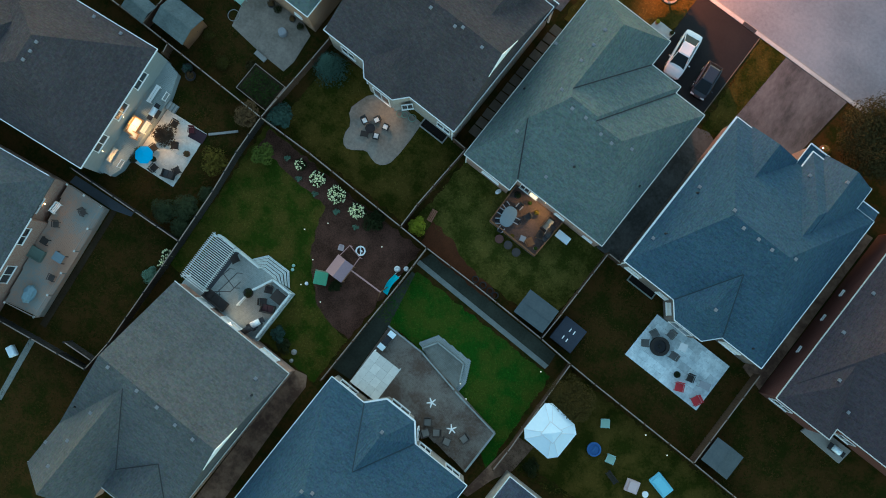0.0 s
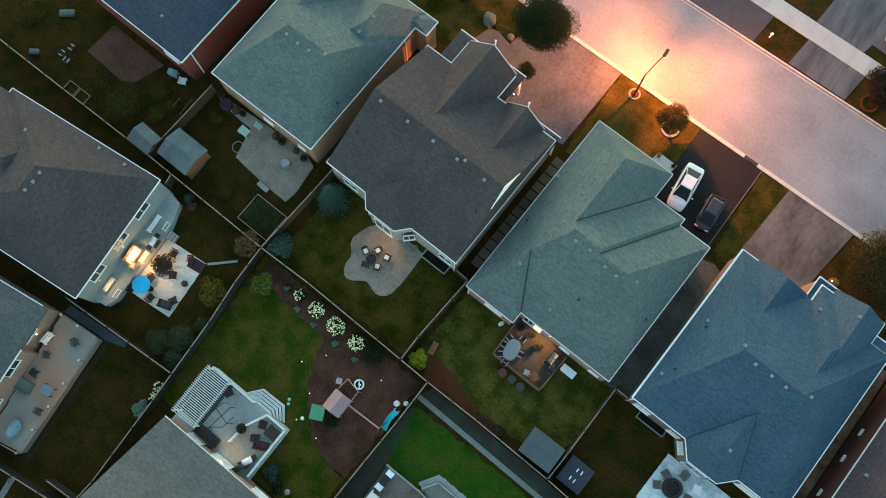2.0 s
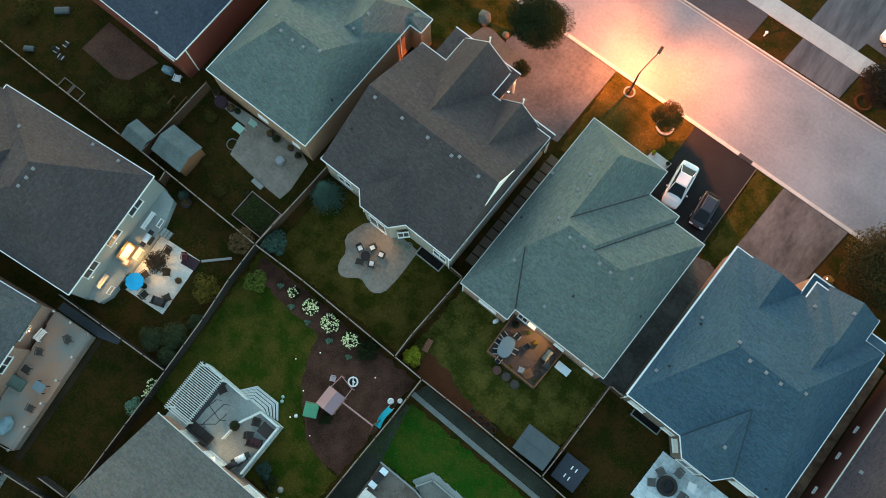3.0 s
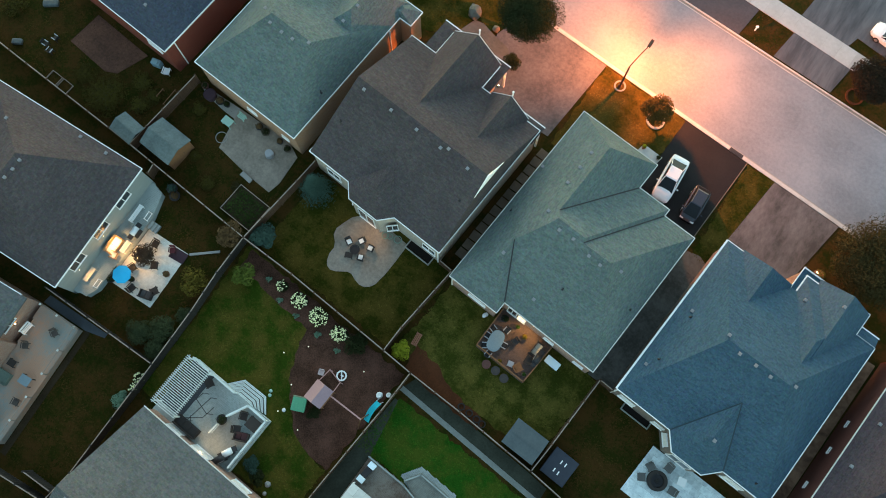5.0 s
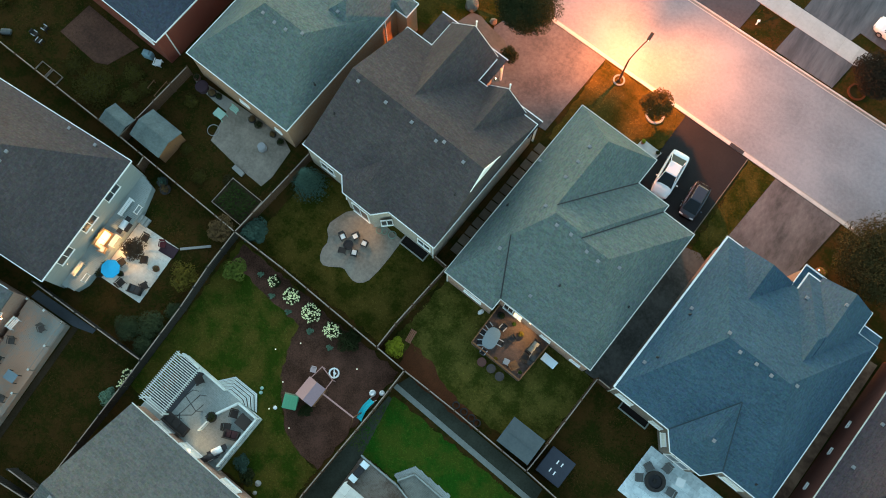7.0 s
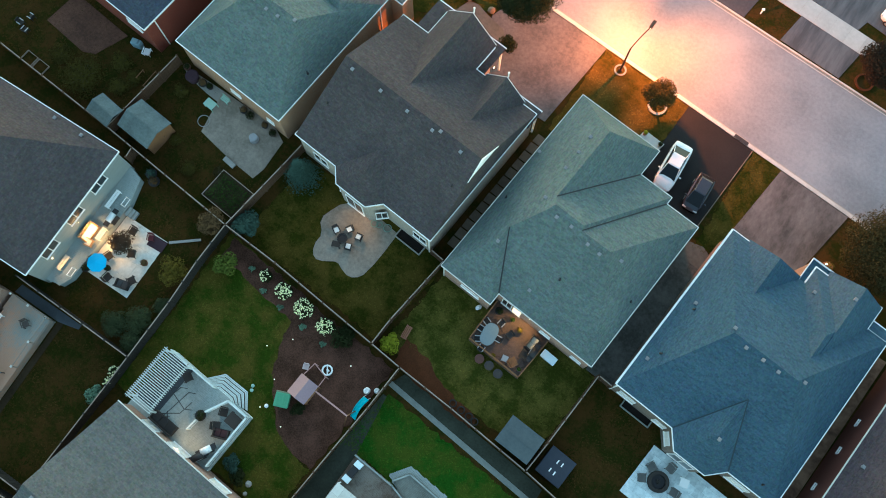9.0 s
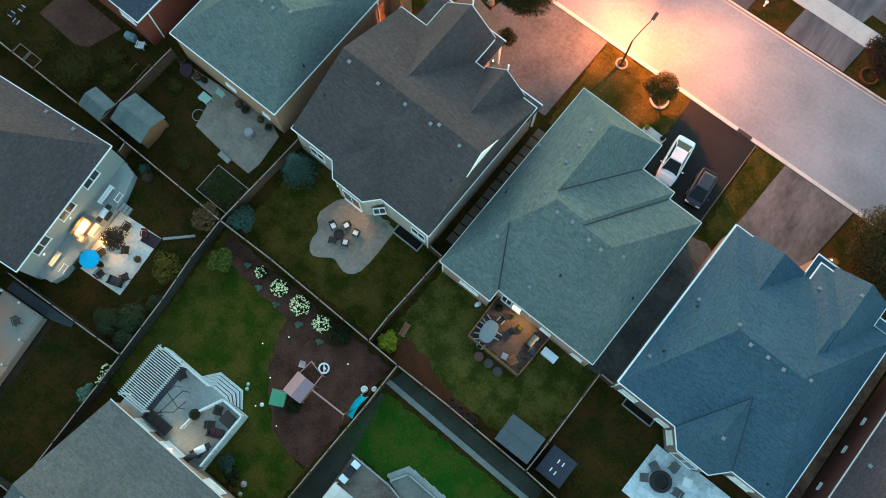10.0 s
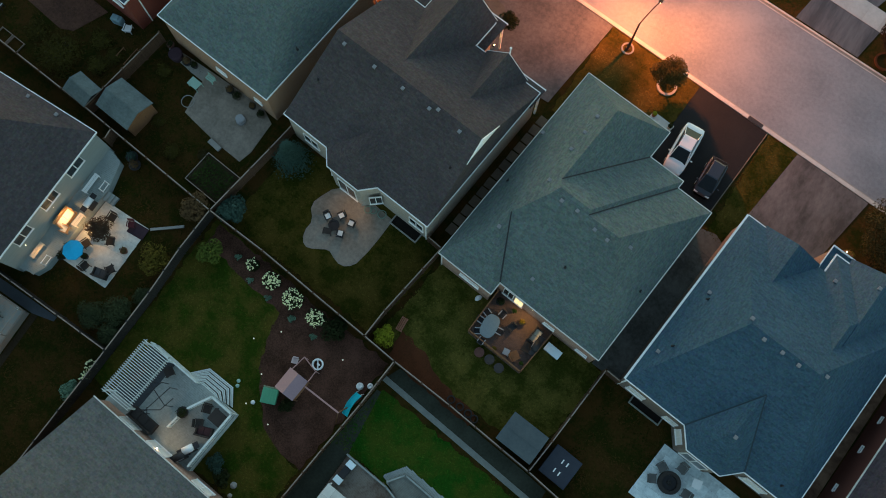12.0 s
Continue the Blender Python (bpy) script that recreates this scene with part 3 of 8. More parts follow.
def house(name, label, o, a, z, outline, wings, fans, roof_mat, wall_mat, gutter_mat, vents=(), windows=(), spouts=(), over=0.12, gutter_skip=(), valleys=(), pipes=(), wide=()):
    h = thing(name, label, "house", pose(o[0], o[1], 0, 0, 0, a))
    bm = B()
    out = inset(outline, over)
    inn = inset(outline, over + 0.25)
    k = len(out)
    lo, hi = [bm.verts.new((*p, 0)) for p in out], [bm.verts.new((*p, z - 0.15)) for p in out]
    li, hj = [bm.verts.new((*p, 0)) for p in inn], [bm.verts.new((*p, z - 0.15)) for p in inn]
    for i in range(k):
        j = (i + 1) % k
        bm.faces.new((lo[i], lo[j], hi[j], hi[i]))
        bm.faces.new((hi[i], hi[j], hj[j], hj[i]))
        bm.faces.new((hj[i], hj[j], li[j], li[i]))
        bm.faces.new((li[i], li[j], lo[j], lo[i]))
    bmesh.ops.recalc_face_normals(bm, faces=bm.faces)
    part("wall", bm, wall_mat, h)
    for build, blocks in ((wing, wings), (bay, fans)):
        for w in blocks:
            bm = B()
            build(bm, *w)
            bmesh.ops.recalc_face_normals(bm, faces=bm.faces)
            part("roof", bm, roof_mat, h)
    for i in range(k):
        if i in gutter_skip:
            continue
        p, q = Vector((*outline[i], z - 0.1)), Vector((*outline[(i + 1) % k], z - 0.1))
        d = (q - p).normalized()
        n = Vector((d.y, -d.x, 0))
        ln = (q - p).length
        bm = B()
        m = Matrix(((d.x, n.x, 0, p.x), (d.y, n.y, 0, p.y), (0, 0, 1, p.z), (0, 0, 0, 1)))
        # a solid bar, not an open trough, so no shade dulls it; with a rolled lip
        w = 0.14 if i in wide else 0.06
        box(bm, -0.03, ln + 0.03, -0.01, w, -0.05, 0.105, 0.012, m)
        box(bm, -0.04, ln + 0.04, w - 0.01, w + 0.012, 0.06, 0.115, 0.008, m)
        part("gutter", bm, gutter_mat, h)
    for x0, x1, y0, y1, zz, hh, ax, i0, i1 in wings:
        xm, ym = (x0 + x1) / 2, (y0 + y1) / 2
        ends = []
        if ax == "x" and i1 < 0.9:
            ends = [((x1 + 0.03, y0, zz), (x1 - i1 + 0.03, ym, zz + hh)), ((x1 + 0.03, y1, zz), (x1 - i1 + 0.03, ym, zz + hh))]
        if ax == "y" and i1 < 0.2:
            ends += [((x0, y1, zz), (xm, y1 - i1, zz + hh)), ((x1, y1, zz), (xm, y1 - i1, zz + hh))]
        for p, q in ends:
            bm = B()
            if ax == "x":
                p = Vector(q).lerp(Vector(p), 0.28)
            tube(bm, p, q, 0.03, 0.08 if ax == "x" else 0.03, 4)
            part("rake_board", bm, WHITE, h)
    for x, y in spouts:
        bm = B()
        box(bm, x - 0.05, x + 0.05, y - 0.05, y + 0.05, 0.1, z - 0.3, 0.015)
        part("downspout", bm, gutter_mat, h)
    from_top = roof_height(wings)
    for x, y, *up in vents:
        zz = up[0] if up else from_top(x, y)
        bm = B()
        box(bm, -0.11, 0.11, -0.11, 0.11, -0.2, 0.10, 0.02)
        box(bm, -0.14, 0.14, -0.14, 0.14, 0.09, 0.15, 0.03)
        v = part("roof_vent", bm, VENT, h)
        v.location = (x, y, zz)
    for x, y in pipes:
        bm = B()
        tube(bm, (0, 0, -0.1), (0, 0, 0.35), 0.06, 0.05, 10)
        tube(bm, (0, 0, -0.1), (0, 0, 0.06), 0.14, 0.07, 10)
        v = part("vent_pipe", bm, DARK, h)
        v.location = (x, y, from_top(x, y))
    for p, q in valleys:
        p, q = Vector(p), Vector(q)
        d = (q - p).normalized()
        side = d.cross(Vector((0, 0, 1))).normalized() * 0.07
        up = Vector((0, 0, 0.035))
        bm = B()
        vs = [bm.verts.new(c) for c in (p + side + up, q + side * 0.6 + up, q - side * 0.6 + up, p - side + up)]
        lo = [bm.verts.new(v.co - Vector((0, 0, 0.05))) for v in vs]
        bm.faces.new(vs)
        for i in range(4):
            j = (i + 1) % 4
            bm.faces.new((vs[i], vs[j], lo[j], lo[i]))
        bmesh.ops.recalc_face_normals(bm, faces=bm.faces)
        # on blue roofs the strip's darker blue stands for shade in the valley
        part("valley_strip", bm, VALLEY_SHADE if roof_mat is SH_BLUE else DARK, h)
    for w in windows:
        window(h, *w)
    return h


def gable_panel(h, apex, toe, k):
    """The white boarded triangle under a gable's peak; apex and toe lie on the gable's face, k is the share of it that shows."""
    ax, ay, az = apex
    tx, ty, tz = toe
    c = (ax + (tx - ax) * k, ay + (ty - ay) * k, az + (tz - az) * k)
    face = [(ax + 0.04, ay, az - 0.05), (c[0] + 0.04, c[1], c[2]), (c[0] + 0.04, 2 * ay - c[1], c[2])]
    bm = B()
    out = [bm.verts.new((p[0], p[1], p[2])) for p in face]
    back = [bm.verts.new((p[0] - 0.06, p[1], p[2])) for p in face]
    bm.faces.new(out)
    bm.faces.new(back)
    for i in range(3):
        bm.faces.new((out[i], out[(i + 1) % 3], back[(i + 1) % 3], back[i]))
    bmesh.ops.recalc_face_normals(bm, faces=bm.faces)
    part("gable_panel", bm, WHITE, h)


def roof_height(wings):
    """Height of the roof over a point of the plan, for setting the vents on it."""
    def one_wing(x, y, x0, x1, y0, y1, z, h, axis="x", i0=4.0, i1=4.0):
        if not (x0 <= x <= x1 and y0 <= y <= y1):
            return 0
        if axis == "x":
            u, v, a, b, c, d = x, y, x0, x1, y0, y1
        else:
            u, v, a, b, c, d = y, x, y0, y1, x0, x1
        f = [(v - c) / ((d - c) / 2), (d - v) / ((d - c) / 2)]
        if i0:
            f.append((u - a) / i0)
        if i1:
            f.append((b - u) / i1)
        return z + h * min(1, *f)
    return lambda x, y: max([one_wing(x, y, *w) for w in wings])


house("house", "bungalow with a grey-green hipped shingle roof and a black driveway", (-1.4, 8.6), -5, 3.85,
      [(0, 0), (4.9, 0), (4.9, 1.1), (14, 1.1), (14, 15.4), (10.9, 15.4), (10.9, 16.1), (7.8, 16.1), (7.8, 18.7), (0, 18.7)],
      [(0, 14, 1.1, 15.4, 3.85, 3.5, "x", 4.12, 4.3), (-0.01, 10.9, 1.1, 16.1, 3.85, 3.62, "x", 4.26, 4.0),
       (-0.02, 7.8, 8.7, 18.7, 3.85, 3.3, "y", 0.6, 2.6), (-0.03, 4.9, 0, 5.9, 3.85, 2.06, "y", 4.2, 0.6)], [],
      SH_TEAL, BRICK_PINK, TRIM,
      [(2.92, 15.08), (2.96, 13.46), (2.96, 11.77), (3.2, 8.79), (4.88, 7.89), (6.21, 7.98), (8.0, 7.69), (9.14, 7.65), (10.76, 8.44), (2.42, 3.92), (0.22, 12.35), (6.66, 2.63)],
      [(2.88, 0.42, 0, 1.8, 1.65, 2.25, BLIND), (5.85, 1.52, 0, 0.95, 0.9, 3.0), (6.85, 1.52, 0, 0.8, 0.9, 2.8, LIT_PANE), (9.75, 1.52, 0, 1.0, 1.4, 2.0, BLIND), (12.9, 1.52, 0, 1.0, 1.1, 1.6, BLIND)], [(0.2, 0.07)],
      valleys=[((4.9, 1.1, 3.85), (2.44, 5.35, 5.93)), ((10.9, 15.4, 3.85), (7.03, 8.25, 7.35)), ((7.8, 16.1, 3.85), (3.89, 9.27, 7.15))], pipes=[(7.99, 4.6), (13.32, 6.97), (0.55, 7.55)])
blue_house = house("house", "bungalow with a slate-blue hipped shingle roof and white gutters", (14.95, 8.4), -5, 4.1,
      [(0, 0), (5.2, 0), (6.3, -1.3), (9.1, -1.3), (10.3, 0), (14.4, 0), (14.4, 15.7), (12.6, 15.7), (12.6, 17.8), (6.3, 17.8), (6.3, 15.7), (0, 15.7)],
      [(0, 14.4, 0, 15.7, 4.1, 3.5, "x", 4.1, 4.7), (1.5, 6.3, 8, 15.9, 4.1, 1.74, "y", 0.5, 0.5), (6.85, 12.6, 7, 17.3, 4.1, 2.5, "y", 0.5, 5.0), (7.9, 12.62, 9, 17.81, 4.1, 2.12, "y", 0.5, 0.4)],
      [((5.2, 0), (6.3, -1.3), (9.1, -1.3), (10.3, 0), 4.1, (7.75, 1.3, 6.16), (7.95, 4.8, 6.27))],
      SH_BLUE, BRICK_DIM, WHITE,
      [(3.94, 8.17), (5.39, 7.47), (6.87, 7.5), (8.22, 7.48), (10.22, 8.13), (0.95, 8.67), (0.58, 2.91), (7.65, 15.22), (10.09, 16.19), (7.97, 1.13, 6.0)],
      [(1.5, 0.42, 0, 1.5, 1.1, 2.3, BLIND), (4.75, 0.42, 0, 1.1, 0.9, 2.0, BLIND), (6.02, -0.36, -50, 1.1, 1.4, 2.7, BLIND), (7.7, -0.88, 0, 1.9, 0.6, 2.6), (12, 0.42, 0, 1.8, 1.1, 2.6, BLIND)], [(0.2, 0.07)],
      valleys=[((5.2, 0, 4.11), (7.95, 4.8, 6.27)), ((10.3, 0, 4.11), (7.95, 4.8, 6.27))], wide=(11,), pipes=[(1.14, 8.16), (1.13, 3.79), (12.75, 0.81)])
# its low ledge in the notch of the front, and the lean-to at the front corner
bm = B()
prism(bm, [(6.32, 15.72), (9.0, 15.72), (9.0, 17.78), (6.32, 17.78)], 3.86, 3.96)
part("ledge_roof", bm, SH_BLUE, blue_house)
for b4 in ((6.76, 6.86, 15.72, 17.4), (6.86, 8.7, 17.3, 17.4)):
    bm = B()
    box(bm, *b4, 3.965, 4.13, 0.01)
    part("gutter", bm, WHITE, blue_house)
bm = B()
hi = [bm.verts.new(p) for p in ((12.64, 15.6, 4.17), (14.4, 15.6, 4.17), (14.4, 16.7, 3.68), (12.64, 16.7, 3.68))]
lo = [bm.verts.new(v.co - Vector((0, 0, 0.1))) for v in hi]
bm.faces.new(hi)
bm.faces.new(lo)
for i in range(4):
    bm.faces.new((hi[i], hi[(i + 1) % 4], lo[(i + 1) % 4], lo[i]))
bmesh.ops.recalc_face_normals(bm, faces=bm.faces)
part("porch_roof", bm, SH_BLUE, blue_house)
bm = B()
box(bm, 12.64, 14.45, 16.7, 16.8, 3.55, 3.7, 0.01)
part("gutter", bm, WHITE, blue_house)
bm = B()
box(bm, 14.2, 14.34, 16.5, 16.64, 0, 3.56, 0.01)
part("post", bm, WHITE, blue_house)
brown_house = house("house", "bungalow with a brown shingle roof and front gables", (-17.2, 10.8), -5, 4.8,
      [(0, 0), (4.3, 0), (5.3, -1.1), (8.3, -1.1), (9.3, 0), (14.1, 0), (14.1, 13.7), (7.8, 13.7), (7.8, 16.2), (2.7, 16.2), (2.7, 13.7), (0, 13.7)],
      [(0, 14.1, 0, 13.7, 4.8, 3.4, "x", 0.05, 0.4), (2.68, 7.78, 6, 16.45, 4.8, 2.62, "y", 0.5, 0.1), (8.75, 12.75, 6, 13.95, 4.8, 2.25, "y", 0.5, 0.1)],
      [((4.3, 0), (5.3, -1.1), (8.3, -1.1), (9.3, 0), 4.8, (6.8, 1.0, 6.3), (6.8, 3.2, 6.42))],
      SH_BROWN, BRICK_PALE, WHITE,
      [(1.1, 6.3), (4.0, 6.3), (6.7, 6.3), (9.2, 6.3), (9.8, 6.6), (12.0, 6.3)],
      [(2.2, 0.42, 0, 1.5, 1.6, 3.0), (4.9, -0.2, -45, 1.0, 1.4, 3.0), (6.8, -0.68, 0, 1.8, 0.4, 3.0), (9.0, -0.15, 45, 1.0, 1.4, 3.0), (12.9, 0.42, 0, 1.4, 1.6, 3.0)], [(13.9, 0.07)], pipes=[(12.97, 4.09), (0.86, 3.32)])
gable_panel(brown_house, (13.7, 6.85, 8.2), (14.1, 0, 4.8), 0.25)
# low porch roofs under the two front gables, with their gutters, posts and finials
for x0, x1, y0, y1, zz, hh in ((1.2, 8.4, 13.95, 17.0, 4.1, 0.5), (10.9, 14.25, 12.4, 14.25, 4.5, 0.45)):
    bm = B()
    wing(bm, x0, x1, y0, y1, zz, hh, "y", 0.3, (y1 - y0) * 0.5)
    bmesh.ops.recalc_face_normals(bm, faces=bm.faces)
    part("porch_roof", bm, SH_BROWN, brown_house)
    bm = B()
    box(bm, x0 - 0.05, x1 + 0.05, y1, y1 + 0.1, zz - 0.14, zz + 0.02, 0.01)
    part("gutter", bm, WHITE, brown_house)
    for x in (x0 + 0.25, x1 - 0.25):
        bm = B()
        box(bm, x - 0.08, x + 0.08, y1 - 0.3, y1 - 0.14, 0, zz - 0.17, 0.01)
        part("post", bm, WHITE, brown_house)
for x, y, zz in ((5.23, 16.5, 7.4), (10.75, 14.0, 7.03)):
    bm = B()
    tube(bm, (x, y, zz - 0.2), (x, y, zz + 0.5), 0.07, 0.05, 8)
    ball(bm, x, y, zz + 0.55, 0.1)
    part("finial", bm, WHITE, brown_house)
house("house", "bungalow with a grey-green shingle roof and tan brick walls", (-30.4, 11.9), -4.6, 4.7,
      [(0, 0), (11.35, 0), (11.35, 14.4), (12.6, 14.4), (12.6, 16.0), (0, 16.0)],
      [(0, 11.35, 0, 13.5, 4.7, 3.35, "x", 3.9, 3.1), (-0.01, 5.6, 5, 16.0, 4.7, 2.3, "y", 0.5, 2.5), (5.8, 11.34, 7.5, 16.01, 4.7, 2.6, "y", 4.0, 2.5), (10.0, 12.6, 14.4, 16.0, 4.7, 0.5, "y", 0.3, 0.9)], [],
      SH_TEAL, BRICK_TAN, WHITE, [(4.25, 6.05), (5.55, 6.0), (6.7, 6.08), (8.12, 6.59), (8.77, 12.05), (8.49, 10.38), (2.69, 7.02)],
      [(5.73, 0.42, 0, 1.1, 1.7, 2.2, BLIND), (9.6, 0.42, 0, 0.8, 1.4, 1.9, BLIND)], [(11.28, 13.0)], pipes=[(10.74, 4.48)])
house("house", "house with a navy shingle roof and red brick walls", (-33.3, 11.2), -5, 4.6,
      [(-13, 0), (0, 0), (0, 16), (-13, 16)], [(-13, 0, 0, 16, 4.6, 3.4, "y", 6, 6), (-6.2, -1.5, -0.0, 8, 4.6, 1.2, "y", 2.4, 0.5)], [], SH_NAVY, BRICK_RED, WHITE, [(-3.6, 2.0)],
      [(-2.0, 0.42, 0, 1.7, 2.6, 3.2, BLIND)], [(-0.07, 1.2)])
house("house", "bungalow with a brown hipped shingle roof beside a raised deck", (-28.4, 1.6), 2, 4.3,
      [(-16, -12.05), (0, -12.05), (0, 0), (-16, 0)], [(-16, 0, -12.05, 0, 4.3, 3.2, "y", 4.9, 4.6), (-22, -8.6, -10.5, -0.4, 4.3, 2.7, "x", 4, 2.5)], [], SH_BROWN, SIDING, WHITE,
      [(-7.4, -4.9), (-7.4, -5.8), (-7.5, -6.7), (-11.45, -2.52), (-5.95, -0.45), (-3.18, -0.5)],
      [(-0.42, -3.02, 90, 1.66, 3.0, 4.1), (-0.42, -6.16, 90, 1.66, 2.95, 4.1), (-0.42, -9.42, 90, 1.66, 2.9, 4.1)])
house("house", "bungalow with a grey shingle roof beside a wooden deck", (-29.9, -12.5), 4, 4.3,
      [(-12, -15), (0.6, -15), (0.6, -3.9), (0, -3.9), (0, 0), (-12, 0)], [(-12, 0.6, -15, 0, 4.3, 3.2, "y", 5, 5)], [], SH_GREY, BRICK_PINK, WHITE, [(-3, -6)],
      [(-0.42, -2.78, 90, 1.5, 2.6, 3.6), (0.18, -5.6, 90, 1.6, 3.1, 4.1), (0.18, -9.3, 90, 1.7, 1.9, 3.3)])
grey_house = house("house", "bungalow with a grey shingle roof and pink brick walls", (-15.9, -14.0), -5, 4.0,
      [(0, -19.2), (6.0, -19.2), (6.0, -17), (12.45, -17), (12.45, 0), (0, 0)],
      [(0, 12.45, -15.2, 0, 4.0, 3.8, "x", 0.05, 0.4), (0, 6.2, -19.35, -8.0, 4.0, 3.3, "y", 0.05, 0.5), (6.1, 11.7, -17, -7, 4.0, 1.6, "y", 1.0, 0.5)], [],
      SH_GREY, BRICK_PINK, TRIM, [(1.2, -7.9), (4.2, -7.9), (6.3, -7.9), (8.3, -8.1), (10.1, -8.1), (10.67, -1.83), (2.09, -12.05), (2.03, -14.95), (2.15, -17.41), (0.2, -16.95)],
      [(2.8, -0.42, 180, 1.5, 1.5, 2.9, BLIND), (5.7, -0.42, 180, 1.9, 1.25, 3.0, BLIND), (10.0, -0.42, 180, 1.75, 1.5, 2.9, BLIND)], [], gutter_skip=(5,),
      valleys=[((6.2, -15.2, 4.0), (3.1, -8.6, 7.3)), ((6.15, -15.2, 4.0), (8.9, -12.0, 5.6)), ((11.65, -15.2, 4.0), (8.9, -12.0, 5.6))], pipes=[(11.33, -3.0), (0.48, -12.86)])
gable_panel(grey_house, (12.05, -7.6, 7.8), (12.45, 0, 4.0), 0.28)
house("house", "bungalow with a slate-blue hipped shingle roof and a bay", (-0.3, -13.3), -5, 4.1,
      [(0, -16), (14.4, -16), (14.4, 0), (8.9, 0), (7.7, 1.4), (4.8, 1.4), (3.5, 0), (0, 0)], [(0, 14.4, -16, 0, 4.1, 3.5, "x", 4.2, 4.2)],
      [((8.9, 0), (7.7, 1.4), (4.8, 1.4), (3.5, 0), 4.1, (6.2, -1.3, 6.05), (6.2, -4.6, 6.14))],
      SH_BLUE, BRICK_PALE, WHITE, [(6.1, -0.66, 5.78), (3.96, -7.97), (4.71, -7.55)],
      [(1.6, -0.42, 180, 1.8, 1.2, 2.7), (6.2, 0.98, 180, 1.9, 0.6, 2.7), (8.5, 0.3, 130, 1.0, 1.0, 2.7), (10.0, -0.42, 180, 1.2, 1.0, 2.7), (13.0, -0.42, 180, 1.5, 1.2, 2.7)], wide=(3, 4, 5), valleys=[((3.5, 0, 4.11), (6.2, -4.6, 6.14)), ((8.9, 0, 4.11), (6.2, -4.6, 6.14))])
house("house", "house with a slate-grey roof and white gutters", (16.7, -12.0), -5, 4.0, [(0, -14), (13, -14), (13, 0), (0, 0)], [(0, 13, -14, 0, 4.0, 3.4, "x", 4.2, 4.2)], [], SH_NAVY, BRICK_PALE, WHITE)
house("house", "house with a brown hipped shingle roof", (31.5, 5.7), -5, 4.6, [(0, 0), (5.4, 0), (5.4, 1.1), (14, 1.1), (14, 18), (0, 18)],
      [(0, 14, 1.1, 18, 4.6, 3.6, "x", 4.4, 4.4), (0, 5.4, 0, 9, 4.6, 2.0, "y", 3.6, 0.5)], [], SH_MAROON, BRICK_BROWN, TRIM, [(2.4, 4.0), (5.0, 2.6), (0.8, 11.7), (0.8, 7.6)],
      [(1.6, 0.42, 0, 1.8, 1.4, 2.8), (7.6, 1.52, 0, 1.5, 1.4, 2.8), (0.42, 5.0, -90, 0.6, 1.6, 1.85), (0.42, 8.5, -90, 0.6, 1.6, 1.85), (0.42, 11.2, -90, 0.6, 1.6, 1.85)])


# ---- fences ----
def fence(pts, label, mat=FENCE, h=1.7, board_gap=0.012):
    f = thing("fence", label, "fence", pose(pts[0][0], pts[0][1], 0), group="garden fences")
    o = Vector((pts[0][0], pts[0][1], 0))
    for a, b in zip(pts, pts[1:]):
        a, b = Vector((*a, 0)) - o, Vector((*b, 0)) - o
        n = max(1, round((b - a).length / 2.4))
        d = (b - a).normalized()
        ang = math.degrees(math.atan2(d.y, d.x))
        step = (b - a).length / n
        for i in range(n + (b == Vector((*pts[-1], 0)) - o)):
            p = a + d * step * i
            bm = B()
            box(bm, -0.06, 0.06, -0.06, 0.06, 0, h + 0.08, 0.012)
            box(bm, -0.075, 0.075, -0.075, 0.075, h + 0.08, h + 0.11, 0.01)
            part("post", bm, mat, f).matrix_basis = pose(p.x, p.y, 0, 0, 0, ang)
        for i in range(n):
            p = a + d * (step * i)
            bm = B()
            k = int((step - 0.12) / 0.15)
            w = (step - 0.12) / k
            for j in range(k):
                x = 0.06 + j * w
                zt = h - 0.04 - 0.012 * ((j * 7 + i * 3) % 3)
                box(bm, x, x + w - board_gap, -0.012 + 0.024 * (j % 2), 0.012 + 0.024 * (j % 2), 0.06, zt)
            box(bm, 0.06, step - 0.06, -0.05, -0.012, 0.25, 0.34)
            box(bm, 0.06, step - 0.06, -0.05, -0.012, h - 0.35, h - 0.26)
            boards = part("panel", bm, mat, f)
            boards.matrix_basis = pose(p.x, p.y, 0, 0, 0, ang)
            boards["kind"] = "stuff"
            bm = B()
            box(bm, 0.06, step - 0.06, -0.045, 0.045, h - 0.04, h, 0.008)
            part("cap_rail", bm, CAPRAIL, f).matrix_basis = pose(p.x, p.y, 0, 0, 0, ang)
    return f


fence([(-58, 4.8), (-44.7, 3.85), (-32.05, 3.0)], "brown board fence along the back gardens")
fence([(-32.05, 3.0), (-18.45, 1.78)], "brown board fence between two gardens")
fence([(-18.45, 1.78), (-13.05, 1.5), (-2.75, 0.52)], "brown board fence behind the flower bed")
fence([(-2.75, 0.52), (0.21, 0.22), (5.46, -0.15), (12.9, -0.88), (16.22, -1.33)], "brown board fence beside the green lawn")
fence([(16.22, -1.33), (18.9, -1.62), (29.65, -2.6), (36, -3.25)], "brown board fence behind the gazebo garden")
fence([(-18.45, 1.78), (-18.5, -2.0), (-18.28, -6.0), (-18.25, -14.0), (-18.35, -22.0), (-18.75, -24.9)], "weathered board fence beside the shrubs", FENCE_GREY)
fence([(-2.75, 0.52), (-2.6, 2.97), (-1.75, 9.4)], "brown board fence between two back lawns")
fence([(-29.0, 1.75), (-29.12, 2.72)], "short board gate at the house corner")
fence([(-3.12, 9.6), (-1.75, 9.42)], "short board gate beside the stepping stones")
